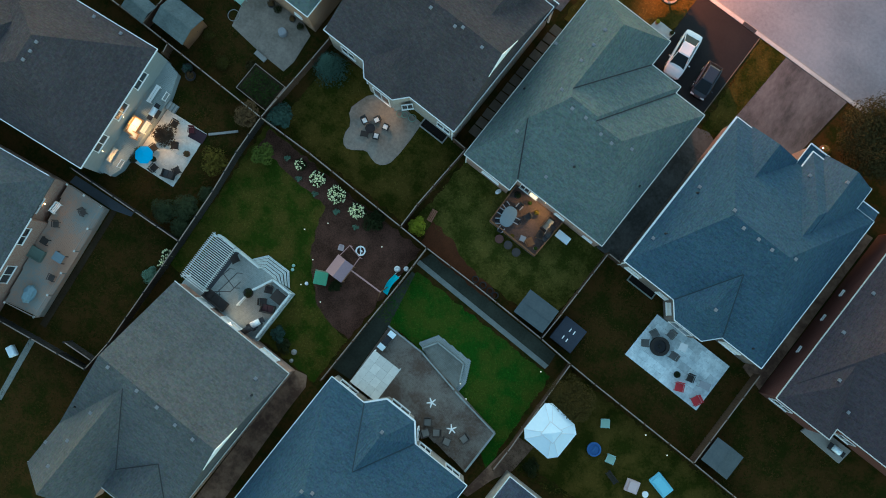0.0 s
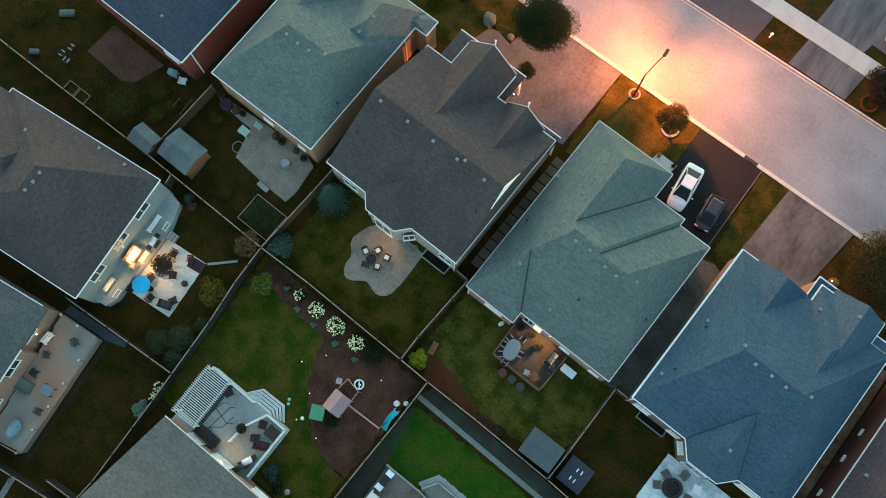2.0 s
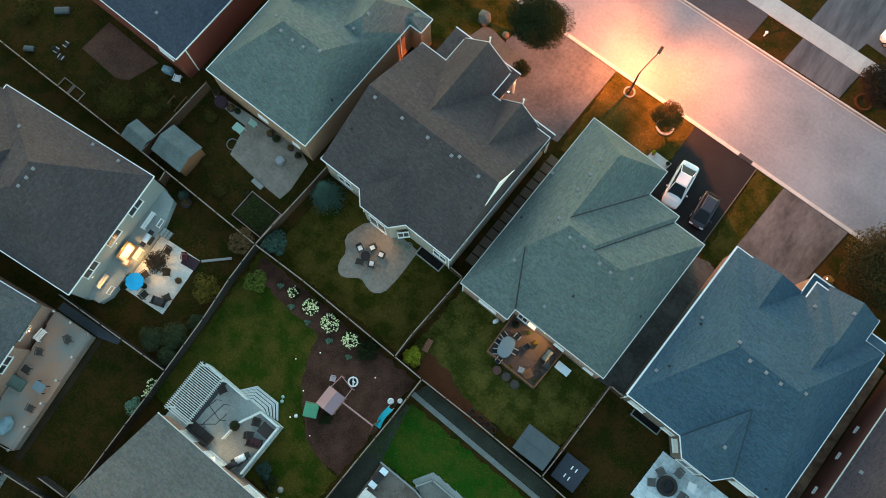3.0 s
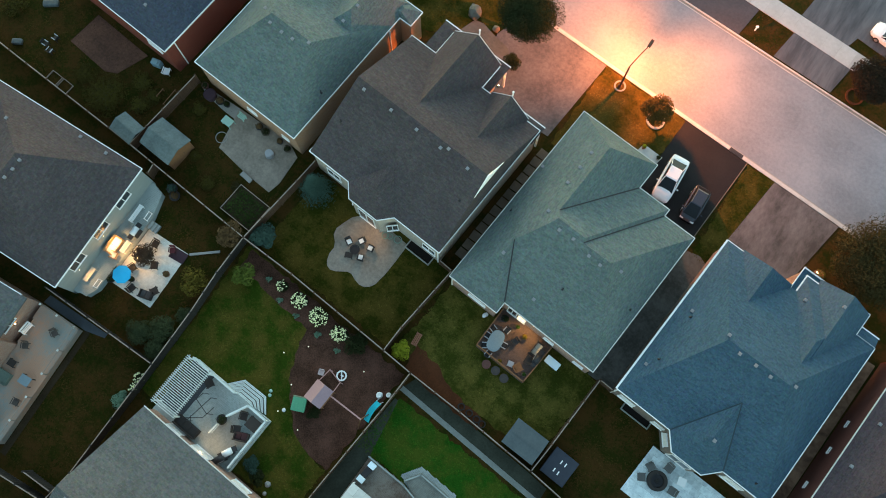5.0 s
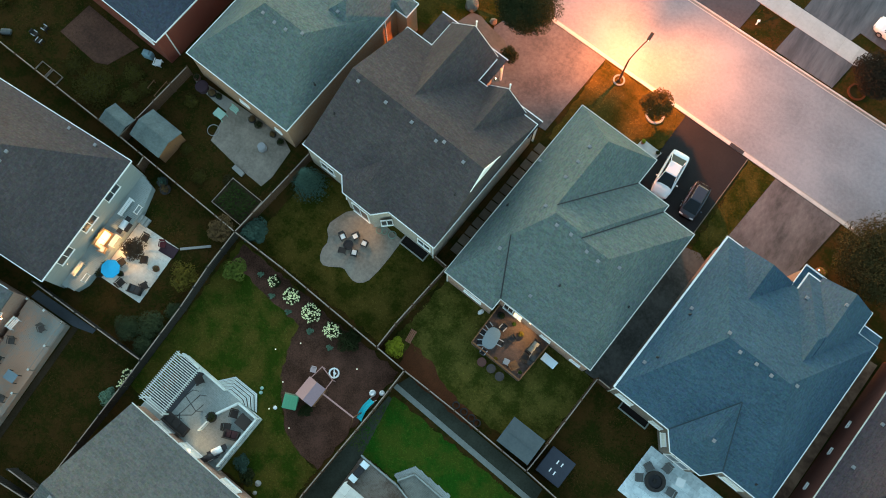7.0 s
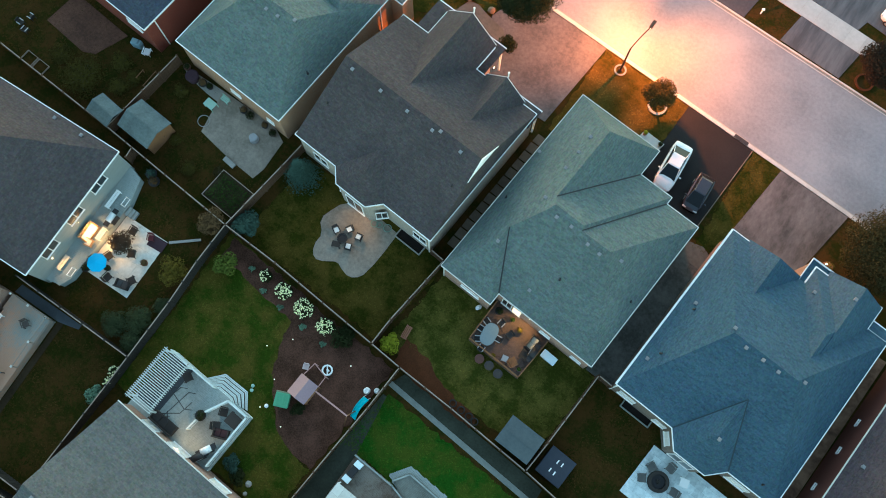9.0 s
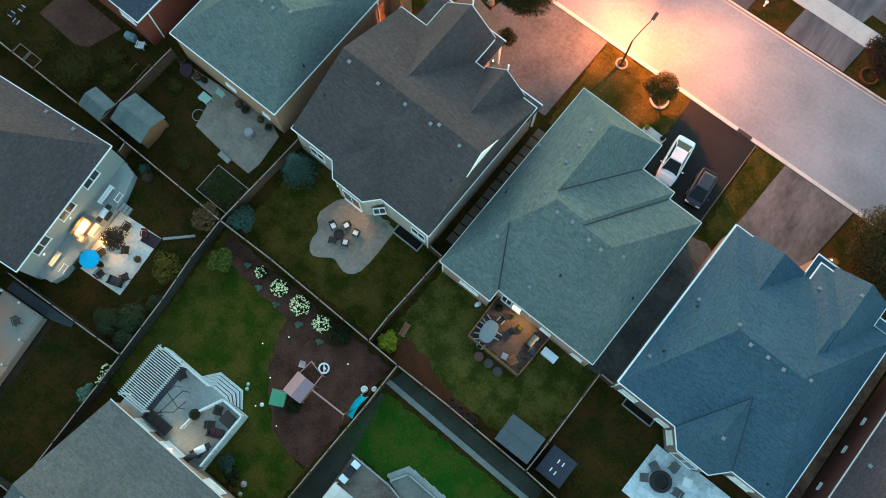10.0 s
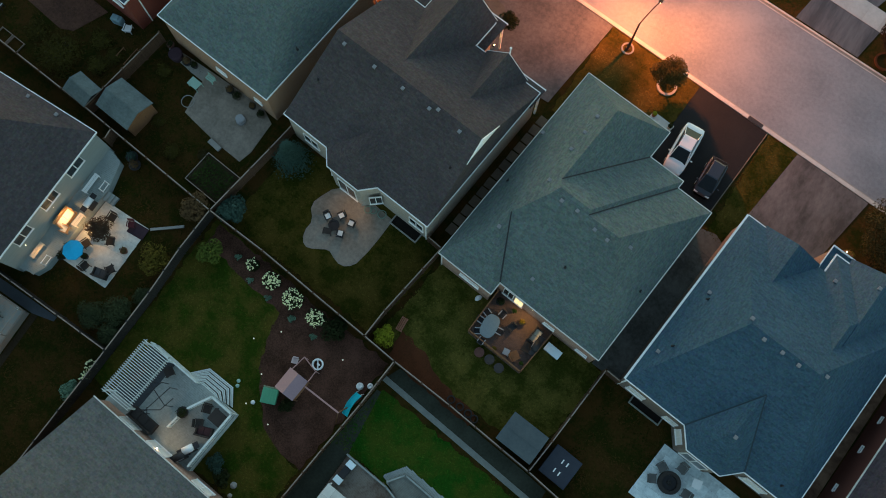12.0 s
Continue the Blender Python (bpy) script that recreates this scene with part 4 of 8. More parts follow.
fence([(13.75, 8.6), (15.08, 8.46)], "short pale board gate between two houses")
fence([(-18.45, 1.78), (-17.62, 8.5), (-17.35, 11.0)], "dark board fence beside a raised bed")
fence([(-32.05, 3.0), (-31.2, 11.5)], "brown board fence behind the sheds")
fence([(12.9, -0.88), (13.2, 1.9), (13.75, 8.6)], "pale board fence beside the shed")
fence([(0.21, 0.22), (-0.07, -3.81), (-0.5, -8.02), (-1.1, -14.4)], "brown board fence beside the teal slide")
fence([(16.22, -1.33), (15.76, -10.6), (15.55, -12.6)], "brown board fence beside the gazebo")
fence([(29.65, -2.6), (30.4, 6.9)], "brown board fence with a lean")
fence([(-29.9, -11.2), (-18.3, -11.3)], "weathered board fence between raised decks", FENCE_GREY)
sheet("path", [(-24.95, -25.9), (-24.4, -25.9), (-23.9, -31.8), (-24.4, -31.8)], 0.03, STRIP, "narrow pale edging path in the side garden", "path", 0.2)
fence([(-21.6, -24.05), (-18.75, -24.05)], "short weathered board fence beside the side garden", FENCE_GREY)
fence([(-30.0, -25.85), (-24.2, -25.4), (-18.75, -25.0)], "weathered board fence at the deck's end", FENCE_GREY)


# ---- plants ----
def leaf_cloud(bm_list, centres, n, size, rng):
    """Small bent leaf clumps scattered over lobes; each is two triangles."""
    vs, fs = bm_list
    for _ in range(n):
        cx, cy, cz, r, fz = centres[rng.randrange(len(centres))]
        d = Vector((rng.gauss(0, 1), rng.gauss(0, 1), rng.gauss(0, 1))).normalized()
        k = r * (0.55 + 0.5 * rng.random() ** 0.6)
        p = Vector((cx + d.x * k, cy + d.y * k, cz + d.z * k * fz))
        nrm = (d + Vector((rng.uniform(-0.7, 0.7), rng.uniform(-0.7, 0.7), rng.uniform(0.0, 0.9)))).normalized()
        t = nrm.orthogonal().normalized()
        t = Matrix.Rotation(rng.uniform(0, 6.28), 3, nrm) @ t
        u = nrm.cross(t)
        s = size * rng.uniform(0.6, 1.4)
        i = len(vs)
        vs += [p - t * s, p + u * s * 0.45 + nrm * s * 0.15, p + t * s, p - u * s * 0.45 + nrm * s * 0.15]
        fs += [(i, i + 1, i + 2), (i, i + 2, i + 3)]


def tree(name, label, category, x, y, height, radius, mat, seed, trunk=True, lobes=9, n=2200, leaf=0.16, flat=0.8, low=0.35, group=""):
    rng = random.Random(seed)
    th = thing(name, label, category, pose(x, y, 0), group=group)
    cz = height - radius * flat * 0.8
    centres = []
    for i in range(lobes):
        an, rr = 2.4 * i, radius * 0.62 * math.sqrt((i + 0.3) / lobes)
        centres.append((rr * math.cos(an) * rng.uniform(0.8, 1.2), rr * math.sin(an) * rng.uniform(0.8, 1.2), max(radius * 0.3, cz + radius * flat * rng.uniform(-0.45, 0.35) * (1 - rr / radius)), radius * rng.uniform(0.34, 0.52), flat))
    vs, fs = [], []
    leaf_cloud((vs, fs), centres, n, leaf, rng)
    me = bpy.data.meshes.new("crown")
    me.from_pydata([tuple(v) for v in vs], [], fs)
    part("crown" if trunk else "foliage", me, mat, th)
    bm = B()
    base = max(0.35, cz - radius * flat * 0.6) if trunk else 0.25
    r0 = 0.05 * radius + 0.03
    tube(bm, (0, 0, -0.05), (0.03, 0.02, base), r0, r0 * 0.75)
    for c in centres:
        mid = Vector((c[0] * 0.45, c[1] * 0.45, base + (c[2] - base) * 0.5))
        tube(bm, (0.03, 0.02, base - 0.05), mid, r0 * 0.5, r0 * 0.35, 5)
        tube(bm, mid, c[:3], r0 * 0.35, r0 * 0.12, 5)
    part("trunk" if trunk else "stem", bm, BARK, th)
    return th


def conifer(label, x, y, height, radius, mat, seed):
    rng = random.Random(seed)
    th = thing("spruce_tree", label, "tree", pose(x, y, 0))
    vs, fs = [], []
    for k in range(26):
        z = 0.25 + (height - 0.4) * k / 25
        r = radius * (1 - k / 26) * rng.uniform(0.85, 1.1) + 0.08
        for j in range(int(10 + 22 * r)):
            an = rng.uniform(0, 6.28)
            ln = r * rng.uniform(0.55, 1.1)
            for q in range(7):
                f = (q + 1) / 7
                p = Vector((math.cos(an) * ln * f, math.sin(an) * ln * f, z - 0.25 * ln * f + 0.05 * q / 7))
                p += Vector((rng.gauss(0, 0.09), rng.gauss(0, 0.09), rng.gauss(0, 0.06)))
                s = 0.12
                a2 = an + rng.uniform(-2.2, 2.2)
                t = Vector((math.cos(a2), math.sin(a2), rng.uniform(-0.2, 0.5)))
                w = Vector((-t.y, t.x, 0.1)) * 0.3
                i = len(vs)
                vs += [p - t * s * 0.4 + w * s, p + t * s, p - t * s * 0.4 - w * s]
                fs.append((i, i + 1, i + 2))
    me = bpy.data.meshes.new("crown")
    me.from_pydata([tuple(v) for v in vs], [], fs)
    part("crown", me, mat, th)
    bm = B()
    tube(bm, (0, 0, -0.05), (0, 0, height - 0.2), 0.12, 0.02)
    part("trunk", bm, BARK, th)


conifer("blue-grey spruce beside the back corner of a house", -16.0, 9.0, 4.2, 1.75, LEAF_SPRUCE, 3)
tree("shrub", "blue-green rounded shrub in a fence corner", "shrub", -17.2, 2.9, 2.0, 1.35, LEAF_SPRUCE, 5, False, 8, 2600, 0.11)
tree("shrub", "russet shrub beside the weathered fence", "shrub", -19.7, 1.3, 2.2, 1.35, LEAF_RED, 6, False, 8, 2000, 0.11)
tree("shrub", "loose bright green shrub in the flower bed", "shrub", -16.6, -0.8, 1.8, 1.2, LEAF_FRESH, 7, False, 8, 1500, 0.11)
tree("shrub", "olive-yellow shrub against the fence", "shrub", -19.8, -3.7, 2.0, 1.35, LEAF_OLIVE, 8, False, 11, 1900, 0.1)
for x, y, r, sd in ((-21.2, -9.9, 1.3, 9), (-19.7, -8.6, 1.4, 120), (-19.2, -10.3, 1.1, 121), (-19.0, -6.6, 0.8, 122)):
    tree("shrub", "sprawling grey-green shrub against the fence", "shrub", x, y, r * 1.2, r, LEAF_DIM, sd, False, 12, int(2600 * r), 0.07, 0.6, group="sprawling fence shrubs")
tree("shrub", "bright lime-yellow rounded shrub by the fence", "shrub", -1.6, 1.4, 1.5, 0.95, LEAF_LIME, 10, False, 8, 1800, 0.09)
tree("shrub", "low dark green shrub in the mulch bed", "shrub", -5.0, -0.2, 1.2, 1.2, LEAF_DARK, 11, False, 8, 1600, 0.1)
tree("shrub", "pale sage shrub by the fence foot", "shrub", -19.05, -15.4, 1.0, 0.9, LEAF_SAGE, 12, False, 7, 900, 0.1)
tree("shade_tree", "large dark round street tree beside the driveway", "tree", -8.8, 32.4, 6.0, 3.0, LEAF_DARK, 20, True, 30, 38000, 0.085)
tree("shrub", "clipped dark green bush by the front door", "shrub", -8.1, 28.75, 2.0, 0.95, LEAF_DARK, 21, False, 9, 3200, 0.07)
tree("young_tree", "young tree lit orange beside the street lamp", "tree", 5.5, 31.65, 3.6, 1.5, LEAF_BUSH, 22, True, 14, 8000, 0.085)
tree("shade_tree", "large dark brownish street tree by the kerb", "tree", 28.0, 29.7, 6.0, 4.0, LEAF_BROWN, 23, True, 34, 52000, 0.085)
tree("shade_tree", "dark tree on the far front lawn", "tree", 20.1, 44.6, 4.2, 2.4, LEAF_DUSK, 24, True, 20, 22000, 0.085)
tree("shade_tree", "dim brown-green tree in the corner garden", "tree", -49, 16, 6.0, 3.2, LEAF_BROWN, 25, True, 16, 6000, 0.17)
tree("shrub", "spreading olive ground plants in the dark garden", "shrub", -37.6, 5.6, 0.7, 2.3, LEAF_MOSS, 26, False, 20, 3600, 0.08, 0.3)
tree("shrub", "brown-green bush beside the gazebo", "shrub", 18.0, -3.95, 3.4, 2.3, LEAF_BUSH, 27, False, 18, 11000, 0.075)


for x, y, r, sd, mt in ((-35.6, 8.6, 1.1, 111, LEAF_MOSS), (-34.4, 6.6, 1.0, 112, LEAF_MOSS), (-40.6, 6.2, 1.2, 113, LEAF_MOSS), (-50.6, 8.2, 1.5, 114, LEAF_MOSS), (-29.6, 9.4, 0.8, 116, LEAF_MOSS), (-24.6, 4.1, 0.8, 117, LEAF_MOSS), (-22.3, 5.3, 0.6, 118, LEAF_BROWN), (-27.2, 5.6, 0.7, 119, LEAF_MOSS), (-33.8, 8.0, 0.9, 123, LEAF_MOSS)):
    tree("shrub", "low dim plants spreading in the rough grass", "shrub", x, y, r * 0.45, r, mt, sd, False, 11, int(1300 * r), 0.075, 0.35, group="dim garden plants")


# ---- street furniture and cars ----
HOT = material("lamp_lens", (1, 0.85, 0.6), rough=0.3, bump=0, glow=((1.0, 0.62, 0.3), 6.0))
WARM = (1.0, 0.52, 0.2)
SODIUM = (1.0, 0.225, 0.058)
RUST = material("brown_metal", (0.10, 0.055, 0.035), (0.07, 0.04, 0.03), rough=0.55, metal=0.3, bump=0.1)


def street_lamp(x, y, hx, hy, hz):
    t = thing("street_lamp", "tall street lamp with a curved arm, glowing orange", "street lamp", pose(x, y, 0))
    bm = B()
    disc(bm, 0, 0, 0, 0.22, 0.22, 16, 0.17)
    tube(bm, (0, 0, 0.22), (0, 0, 4.3), 0.11, 0.075, 12)
    part("pole", bm, RUST, t)
    bm = B()
    ring(bm, 0, 0, 0.02, 0.55, 0.13, 0.12, 20)
    part("collar", bm, CONCRETE, t, "pale ring round the lamp's foot")
    bm = B()
    p0 = Vector((0, 0, 4.25))
    e = Vector((hx - x, hy - y, hz))
    pts = []
    for i in range(9):
        f = i / 8
        pts.append(p0.lerp(e, f) + Vector((0, 0, 0.28 * math.sin(f * math.pi) + 0.0)))
    for p, q in zip(pts, pts[1:]):
        tube(bm, p, q, 0.05, 0.05, 8)
    part("arm", bm, RUST, t)
    bm = B()
    box(bm, -0.15, 0.15, -0.15, 0.65, -0.02, 0.15, 0.05, pose(e.x, e.y, e.z))
    head = part("lamp_head", bm, RUST, t)
    bm = B()
    ball(bm, e.x, e.y + 0.02, e.z - 0.05, 0.13, 1, 1.3, 0.7)
    part("lens", bm, HOT, head, "glowing orange lens", True)
    # the lantern's refractor throws one lobe up the road, one down it and a weaker one across
    for side, over, power in ((-1, 0.4, 410), (1, 0.4, 400), (0, 5.0, 105)):
        l = new("street_light", bpy.data.lights.new("street_light", "SPOT"))
        l.data.energy, l.data.color, l.data.shadow_soft_size, l.data.spot_size, l.data.spot_blend = power, SODIUM, 0.15, radians(132), 0.9
        here = Vector((hx + 0.12 * side, hy + 0.2, hz - 0.22))
        l.matrix_world = look(here, here + Vector((side * 5.6, over, -5.0)))
        l.data.use_nodes = True
        nt = l.data.node_tree
        fall = nt.nodes.new("ShaderNodeLightFalloff")
        fall.inputs["Strength"].default_value = 1.0
        wide, near = nt.nodes.new("ShaderNodeMath"), nt.nodes.new("ShaderNodeMath")
        wide.operation = near.operation = "MULTIPLY_ADD"
        wide.inputs[1].default_value, wide.inputs[2].default_value = 0.9, 0.0
        near.inputs[1].default_value = 1.4
        nt.links.new(fall.outputs["Linear"], wide.inputs[0])
        nt.links.new(fall.outputs["Quadratic"], near.inputs[0])
        nt.links.new(wide.outputs[0], near.inputs[2])
        nt.links.new(near.outputs[0], nt.nodes["Emission"].inputs["Strength"])


street_lamp(1.35, 32.85, 1.85, 34.75, 5.55)

WHITE_CAR = material("white_car_paint", (0.78, 0.79, 0.80), (0.72, 0.73, 0.74), rough=0.25, bump=0, spec=0.5)
NAVY_CAR = material("dark_car_paint", (0.032, 0.040, 0.056), (0.026, 0.032, 0.046), rough=0.25, bump=0, spec=0.5)
CAR_GLASS = material("car_glass", (0.012, 0.015, 0.018), (0.01, 0.012, 0.014), rough=0.12, bump=0, spec=0.2)
RUBBER = material("tyre_rubber", (0.015, 0.015, 0.015), (0.025, 0.024, 0.023), rough=0.9, bump=0.2)
REDLENS = material("tail_lens", (0.35, 0.02, 0.02), rough=0.2, bump=0)
CLEAR = material("head_lens", (0.6, 0.62, 0.65), rough=0.1, bump=0)


def loft(bm, rows):
    """Skin over cross rows of equal length, with the ends closed."""
    vs = [[bm.verts.new(p) for p in r] for r in rows]
    n = len(rows[0])
    for a, b in zip(vs, vs[1:]):
        for i in range(n):
            j = (i + 1) % n
            bm.faces.new((a[i], a[j], b[j], b[i]))
    bm.faces.new(vs[0][::-1])
    bm.faces.new(vs[-1])
    bmesh.ops.recalc_face_normals(bm, faces=bm.faces)


def car(label, x, y, turn, paint, ln=4.55, wd=1.76, ht=1.45, hatch=False):
    """A car with its nose to +y before the turn."""
    t = thing("car", label, "car", pose(x, y, 0.05, 0, 0, turn))
    h = wd / 2

    def section(yy, w, lo, belt, crown):
        pts = []
        for sx in (1, -1):
            q = [(w * 0.9, lo), (w, lo + 0.16), (w * 1.0, (lo + belt) / 2), (w * 0.97, belt - 0.06), (w * 0.88, belt), (w * 0.45, belt + crown)]
            pts += [(sx * u, yy, v) for u, v in (q if sx == 1 else q[::-1])]
        return pts
    f = ln / 2
    tail = 0.98 if not hatch else 1.0
    rows = [section(-f, h * 0.72, 0.34, 0.74, 0.02), section(-f + 0.12, h * 0.90, 0.24, 0.92 * tail, 0.02), section(-f + 0.5, h * 0.97, 0.2, tail, 0.03), section(-0.9, h, 0.2, 0.97, 0.03),
            section(0.3, h, 0.2, 0.94, 0.03), section(1.0, h * 0.99, 0.2, 0.92, 0.05), section(f - 0.65, h * 0.96, 0.2, 0.84, 0.05), section(f - 0.2, h * 0.86, 0.24, 0.70, 0.03), section(f, h * 0.62, 0.32, 0.58, 0.01)]
    bm = B()
    loft(bm, rows)
    bmesh.ops.bevel(bm, geom=bm.edges[:], offset=0.015, segments=1, affect="EDGES")
    part("body", bm, paint, t, "", True)
    y0, y1 = (-f + (0.45 if not hatch else 0.12)), 1.28
    r0, r1 = (-0.9 if not hatch else -f + 0.62), 0.32
    zb, zr = 0.93, ht - 0.02
    bm = B()
    loft(bm, [[(-h * 0.84, y0, zb), (h * 0.84, y0, zb), (h * 0.84, y1, zb - 0.03), (-h * 0.84, y1, zb - 0.03)], [(-h * 0.66, r0, zr), (h * 0.66, r0, zr), (h * 0.66, r1, zr), (-h * 0.66, r1, zr)]])
    part("greenhouse", bm, CAR_GLASS, t, "dark car glass")
    bm = B()
    loft(bm, [[(-h * 0.68, r0 - 0.05, zr - 0.035), (h * 0.68, r0 - 0.05, zr - 0.035), (h * 0.68, r1 + 0.06, zr - 0.035), (-h * 0.68, r1 + 0.06, zr - 0.035)],
              [(-h * 0.58, r0 + 0.08, zr + 0.04), (h * 0.58, r0 + 0.08, zr + 0.04), (h * 0.58, r1 - 0.1, zr + 0.04), (-h * 0.58, r1 - 0.1, zr + 0.04)]])
    part("roof", bm, paint, t)
    for sx in (-1, 1):
        for ya, yb in ((y0, r0), (y1, r1)):
            bm = B()
            tube(bm, (sx * h * 0.83, ya, zb), (sx * h * 0.65, yb, zr), 0.035, 0.035, 6)
            part("pillar", bm, paint, t)
        bm = B()
        ball(bm, sx * (h + 0.1), 0.78, 0.98, 0.1, 1.1, 0.7, 0.7)
        part("mirror", bm, paint, t, "", True)
        bm = B()
        box(bm, sx * h * 0.62 - 0.17, sx * h * 0.62 + 0.17, f - 0.22, f - 0.06, 0.58, 0.68, 0.03)
        part("headlight", bm, CLEAR, t)
        bm = B()
        box(bm, sx * h * 0.58 - 0.14, sx * h * 0.58 + 0.14, -f + 0.01, -f + 0.12, 0.6, 0.74, 0.03)
        part("tail_light", bm, REDLENS, t)
        for yy in (-f + 0.85, f - 0.9):
            bm = B()
            tube(bm, (sx * (h - 0.2), yy, 0.31), (sx * (h + 0.01), yy, 0.31), 0.31, 0.31, 18)
            wh = part("wheel", bm, RUBBER, t)
            bm = B()
            tube(bm, (sx * (h - 0.05), yy, 0.31), (sx * (h + 0.025), yy, 0.31), 0.2, 0.18, 14)
            part("rim", bm, METAL, wh)
    return t


car("white saloon car parked nose in on black asphalt", 9.75, 27.45, 183, WHITE_CAR)
car("small dark hatchback parked beside the white car", 12.78, 26.6, 182, NAVY_CAR, 3.5, 1.62, 1.46, True)

bm = B()
box(bm, -0.7, 0.7, -0.18, 0.18, 0.0, 0.02, 0.008)
one("drain_grate", bm, DARK, "dark iron drain grate set in the kerb", "drain", pose(13.5, 33.15, 0.091, 0, 0, -4))
bm = B()
ring(bm, 5.82, 31.75, 0.03, 0.85, 0.2, 0.16, 24)
one("tree_ring", bm, CONCRETE, "pale stone ring round the young tree", "edging")
bm = B()
ring(bm, 19.85, 44.0, 0.03, 0.85, 0.18, 0.14, 24)
one("tree_ring", bm, REDMULCH, "dull reddish stone ring on the far lawn", "edging")


def stone(name, label, category, x, y, r, h, mat, seed, sx=1.0, group=""):
    bm = B()
    ball(bm, 0, 0, h * 0.35, r, sx, 1, h / r * 0.7, 2, 0.35)
    return one(name, bm, mat, label, category, pose(x, y, 0, 0, 0, seed * 41), group)


car("white car parked on the driveway across the street", 20.3, 50.6, 82, WHITE_CAR)


# ---- timber builders ----
def cut(poly, ang, s):
    """Where the line at offset s across the direction ang enters and leaves a plan."""
    c, n = Vector((math.cos(ang), math.sin(ang))), Vector((-math.sin(ang), math.cos(ang)))
    hits = []
    for p, q in zip(poly, poly[1:] + poly[:1]):
        a, b = Vector(p).dot(n) - s, Vector(q).dot(n) - s
        if (a < 0) != (b < 0):
            f = a / (a - b)
            hits.append(Vector(p).lerp(Vector(q), f).dot(c))
    return (min(hits), max(hits)) if len(hits) > 1 else None


def deck(name, label, poly, z, mat, deg, skirt=None, width=0.14):
    t = thing(name, label, "deck", pose(0, 0, 0))
    ang = radians(deg)
    n = Vector((-math.sin(ang), math.cos(ang)))
    ss = [Vector(p).dot(n) for p in poly]
    bm = B()
    s0 = min(ss)
    m = Matrix.Rotation(ang, 4, "Z")
    while s0 < max(ss):
        ab = cut(poly, ang, s0 + width / 2)
        if ab and ab[1] - ab[0] > 0.1:
            vs0 = len(bm.verts)
            box(bm, ab[0], ab[1], s0 + 0.004, s0 + width - 0.004, z - 0.04, z, m=m)
        s0 += width
    ob = part("decking", bm, mat, t)
    ob["kind"] = "stuff"
    out, inn = inset(poly, 0.02), inset(poly, 0.07)
    for i in range(len(poly)):
        j = (i + 1) % len(poly)
        bm = B()
        lo = [bm.verts.new((*p, 0)) for p in (out[i], out[j], inn[j], inn[i])]
        hi = [bm.verts.new((*p, z - 0.045)) for p in (out[i], out[j], inn[j], inn[i])]
        bm.faces.new(hi)
        bm.faces.new(lo[::-1])
        for a in range(4):
            b = (a + 1) % 4
            bm.faces.new((lo[a], lo[b], hi[b], hi[a]))
        bmesh.ops.recalc_face_normals(bm, faces=bm.faces)
        part("skirting", bm, skirt or mat, t)
    return t


def railing(label, pts, z, mat, h=1.0, post=0.1, top=0.12, cap=None, balusters=True, step=1.8):
    t = thing("railing", label, "railing", pose(0, 0, 0), group="deck railings")
    for a, b in zip(pts, pts[1:]):
        a, b = Vector((*a, z)), Vector((*b, z))
        n = max(1, round((b - a).length / step))
        ang = math.degrees(math.atan2(b.y - a.y, b.x - a.x))
        ln = (b - a).length
        m = pose(a.x, a.y, z, 0, 0, ang)
        for i in range(n + 1):
            bm = B()
            x = ln * i / n
            box(bm, x - post / 2, x + post / 2, -post / 2, post / 2, 0, h + 0.06, 0.01, m)
            pp = part("post", bm, mat, t)
            if cap:
                bm = B()
                box(bm, x - 0.09, x + 0.09, -0.09, 0.09, h + 0.06, h + 0.12, 0.02, m)
                part("post_cap", bm, cap, pp)
        bm = B()
        box(bm, 0, ln, -top / 2, top / 2, h - 0.04, h, 0.01, m)
        part("top_rail", bm, mat, t)
        bm = B()
        box(bm, 0, ln, -0.03, 0.03, 0.08, 0.14, 0, m)
        part("bottom_rail", bm, mat, t)
        if balusters:
            bm = B()
            k = int(ln / 0.13)
            for i in range(1, k):
                x = ln * i / k
                box(bm, x - 0.016, x + 0.016, -0.016, 0.016, 0.14, h - 0.04, 0, m)
            ob = part("balusters", bm, mat, t)
            ob["kind"] = "stuff"
    return t


def pav(label, poly, z, mat, deg, w, d, seed, name="patio", gap=0.02, bond=True):
    """A paved floor of single stones cut to a convex plan, on a bed of sand."""
    rng = random.Random(seed)
    t = thing(name, label, "patio", pose(0, 0, 0), kind="structure")
    bm = B()
    prism(bm, poly, -0.2, z - 0.02)
    part("bed", bm, EARTH, t)
    ang = radians(deg)
    n = Vector((-math.sin(ang), math.cos(ang)))
    ss = [Vector(p).dot(n) for p in poly]
    s0, row = min(ss), 0
    while s0 < max(ss) - 0.1:
        dd = d * rng.uniform(0.85, 1.15)
        dd = min(dd, max(ss) - s0)
        ab = cut(poly, ang, s0 + dd / 2)
        if ab:
            x = ab[0]
            first = True
            while x < ab[1] - 0.08:
                ww = w * rng.uniform(0.7, 1.3) * (rng.uniform(0.4, 0.9) if first and bond else 1)
                first = False
                ww = min(ww, ab[1] - x)
                if ab[1] - x - ww < 0.15:
                    ww = ab[1] - x
                bm = B()
                u = rng.uniform(0, 0.012)
                box(bm, x + gap / 2, x + ww - gap / 2, s0 + gap / 2, s0 + dd - gap / 2, z - 0.06, z + u, 0, Matrix.Rotation(ang, 4, "Z"))
                part("paving_stone", bm, mat, t)
                x += ww
        s0 += dd
        row += 1
    return t


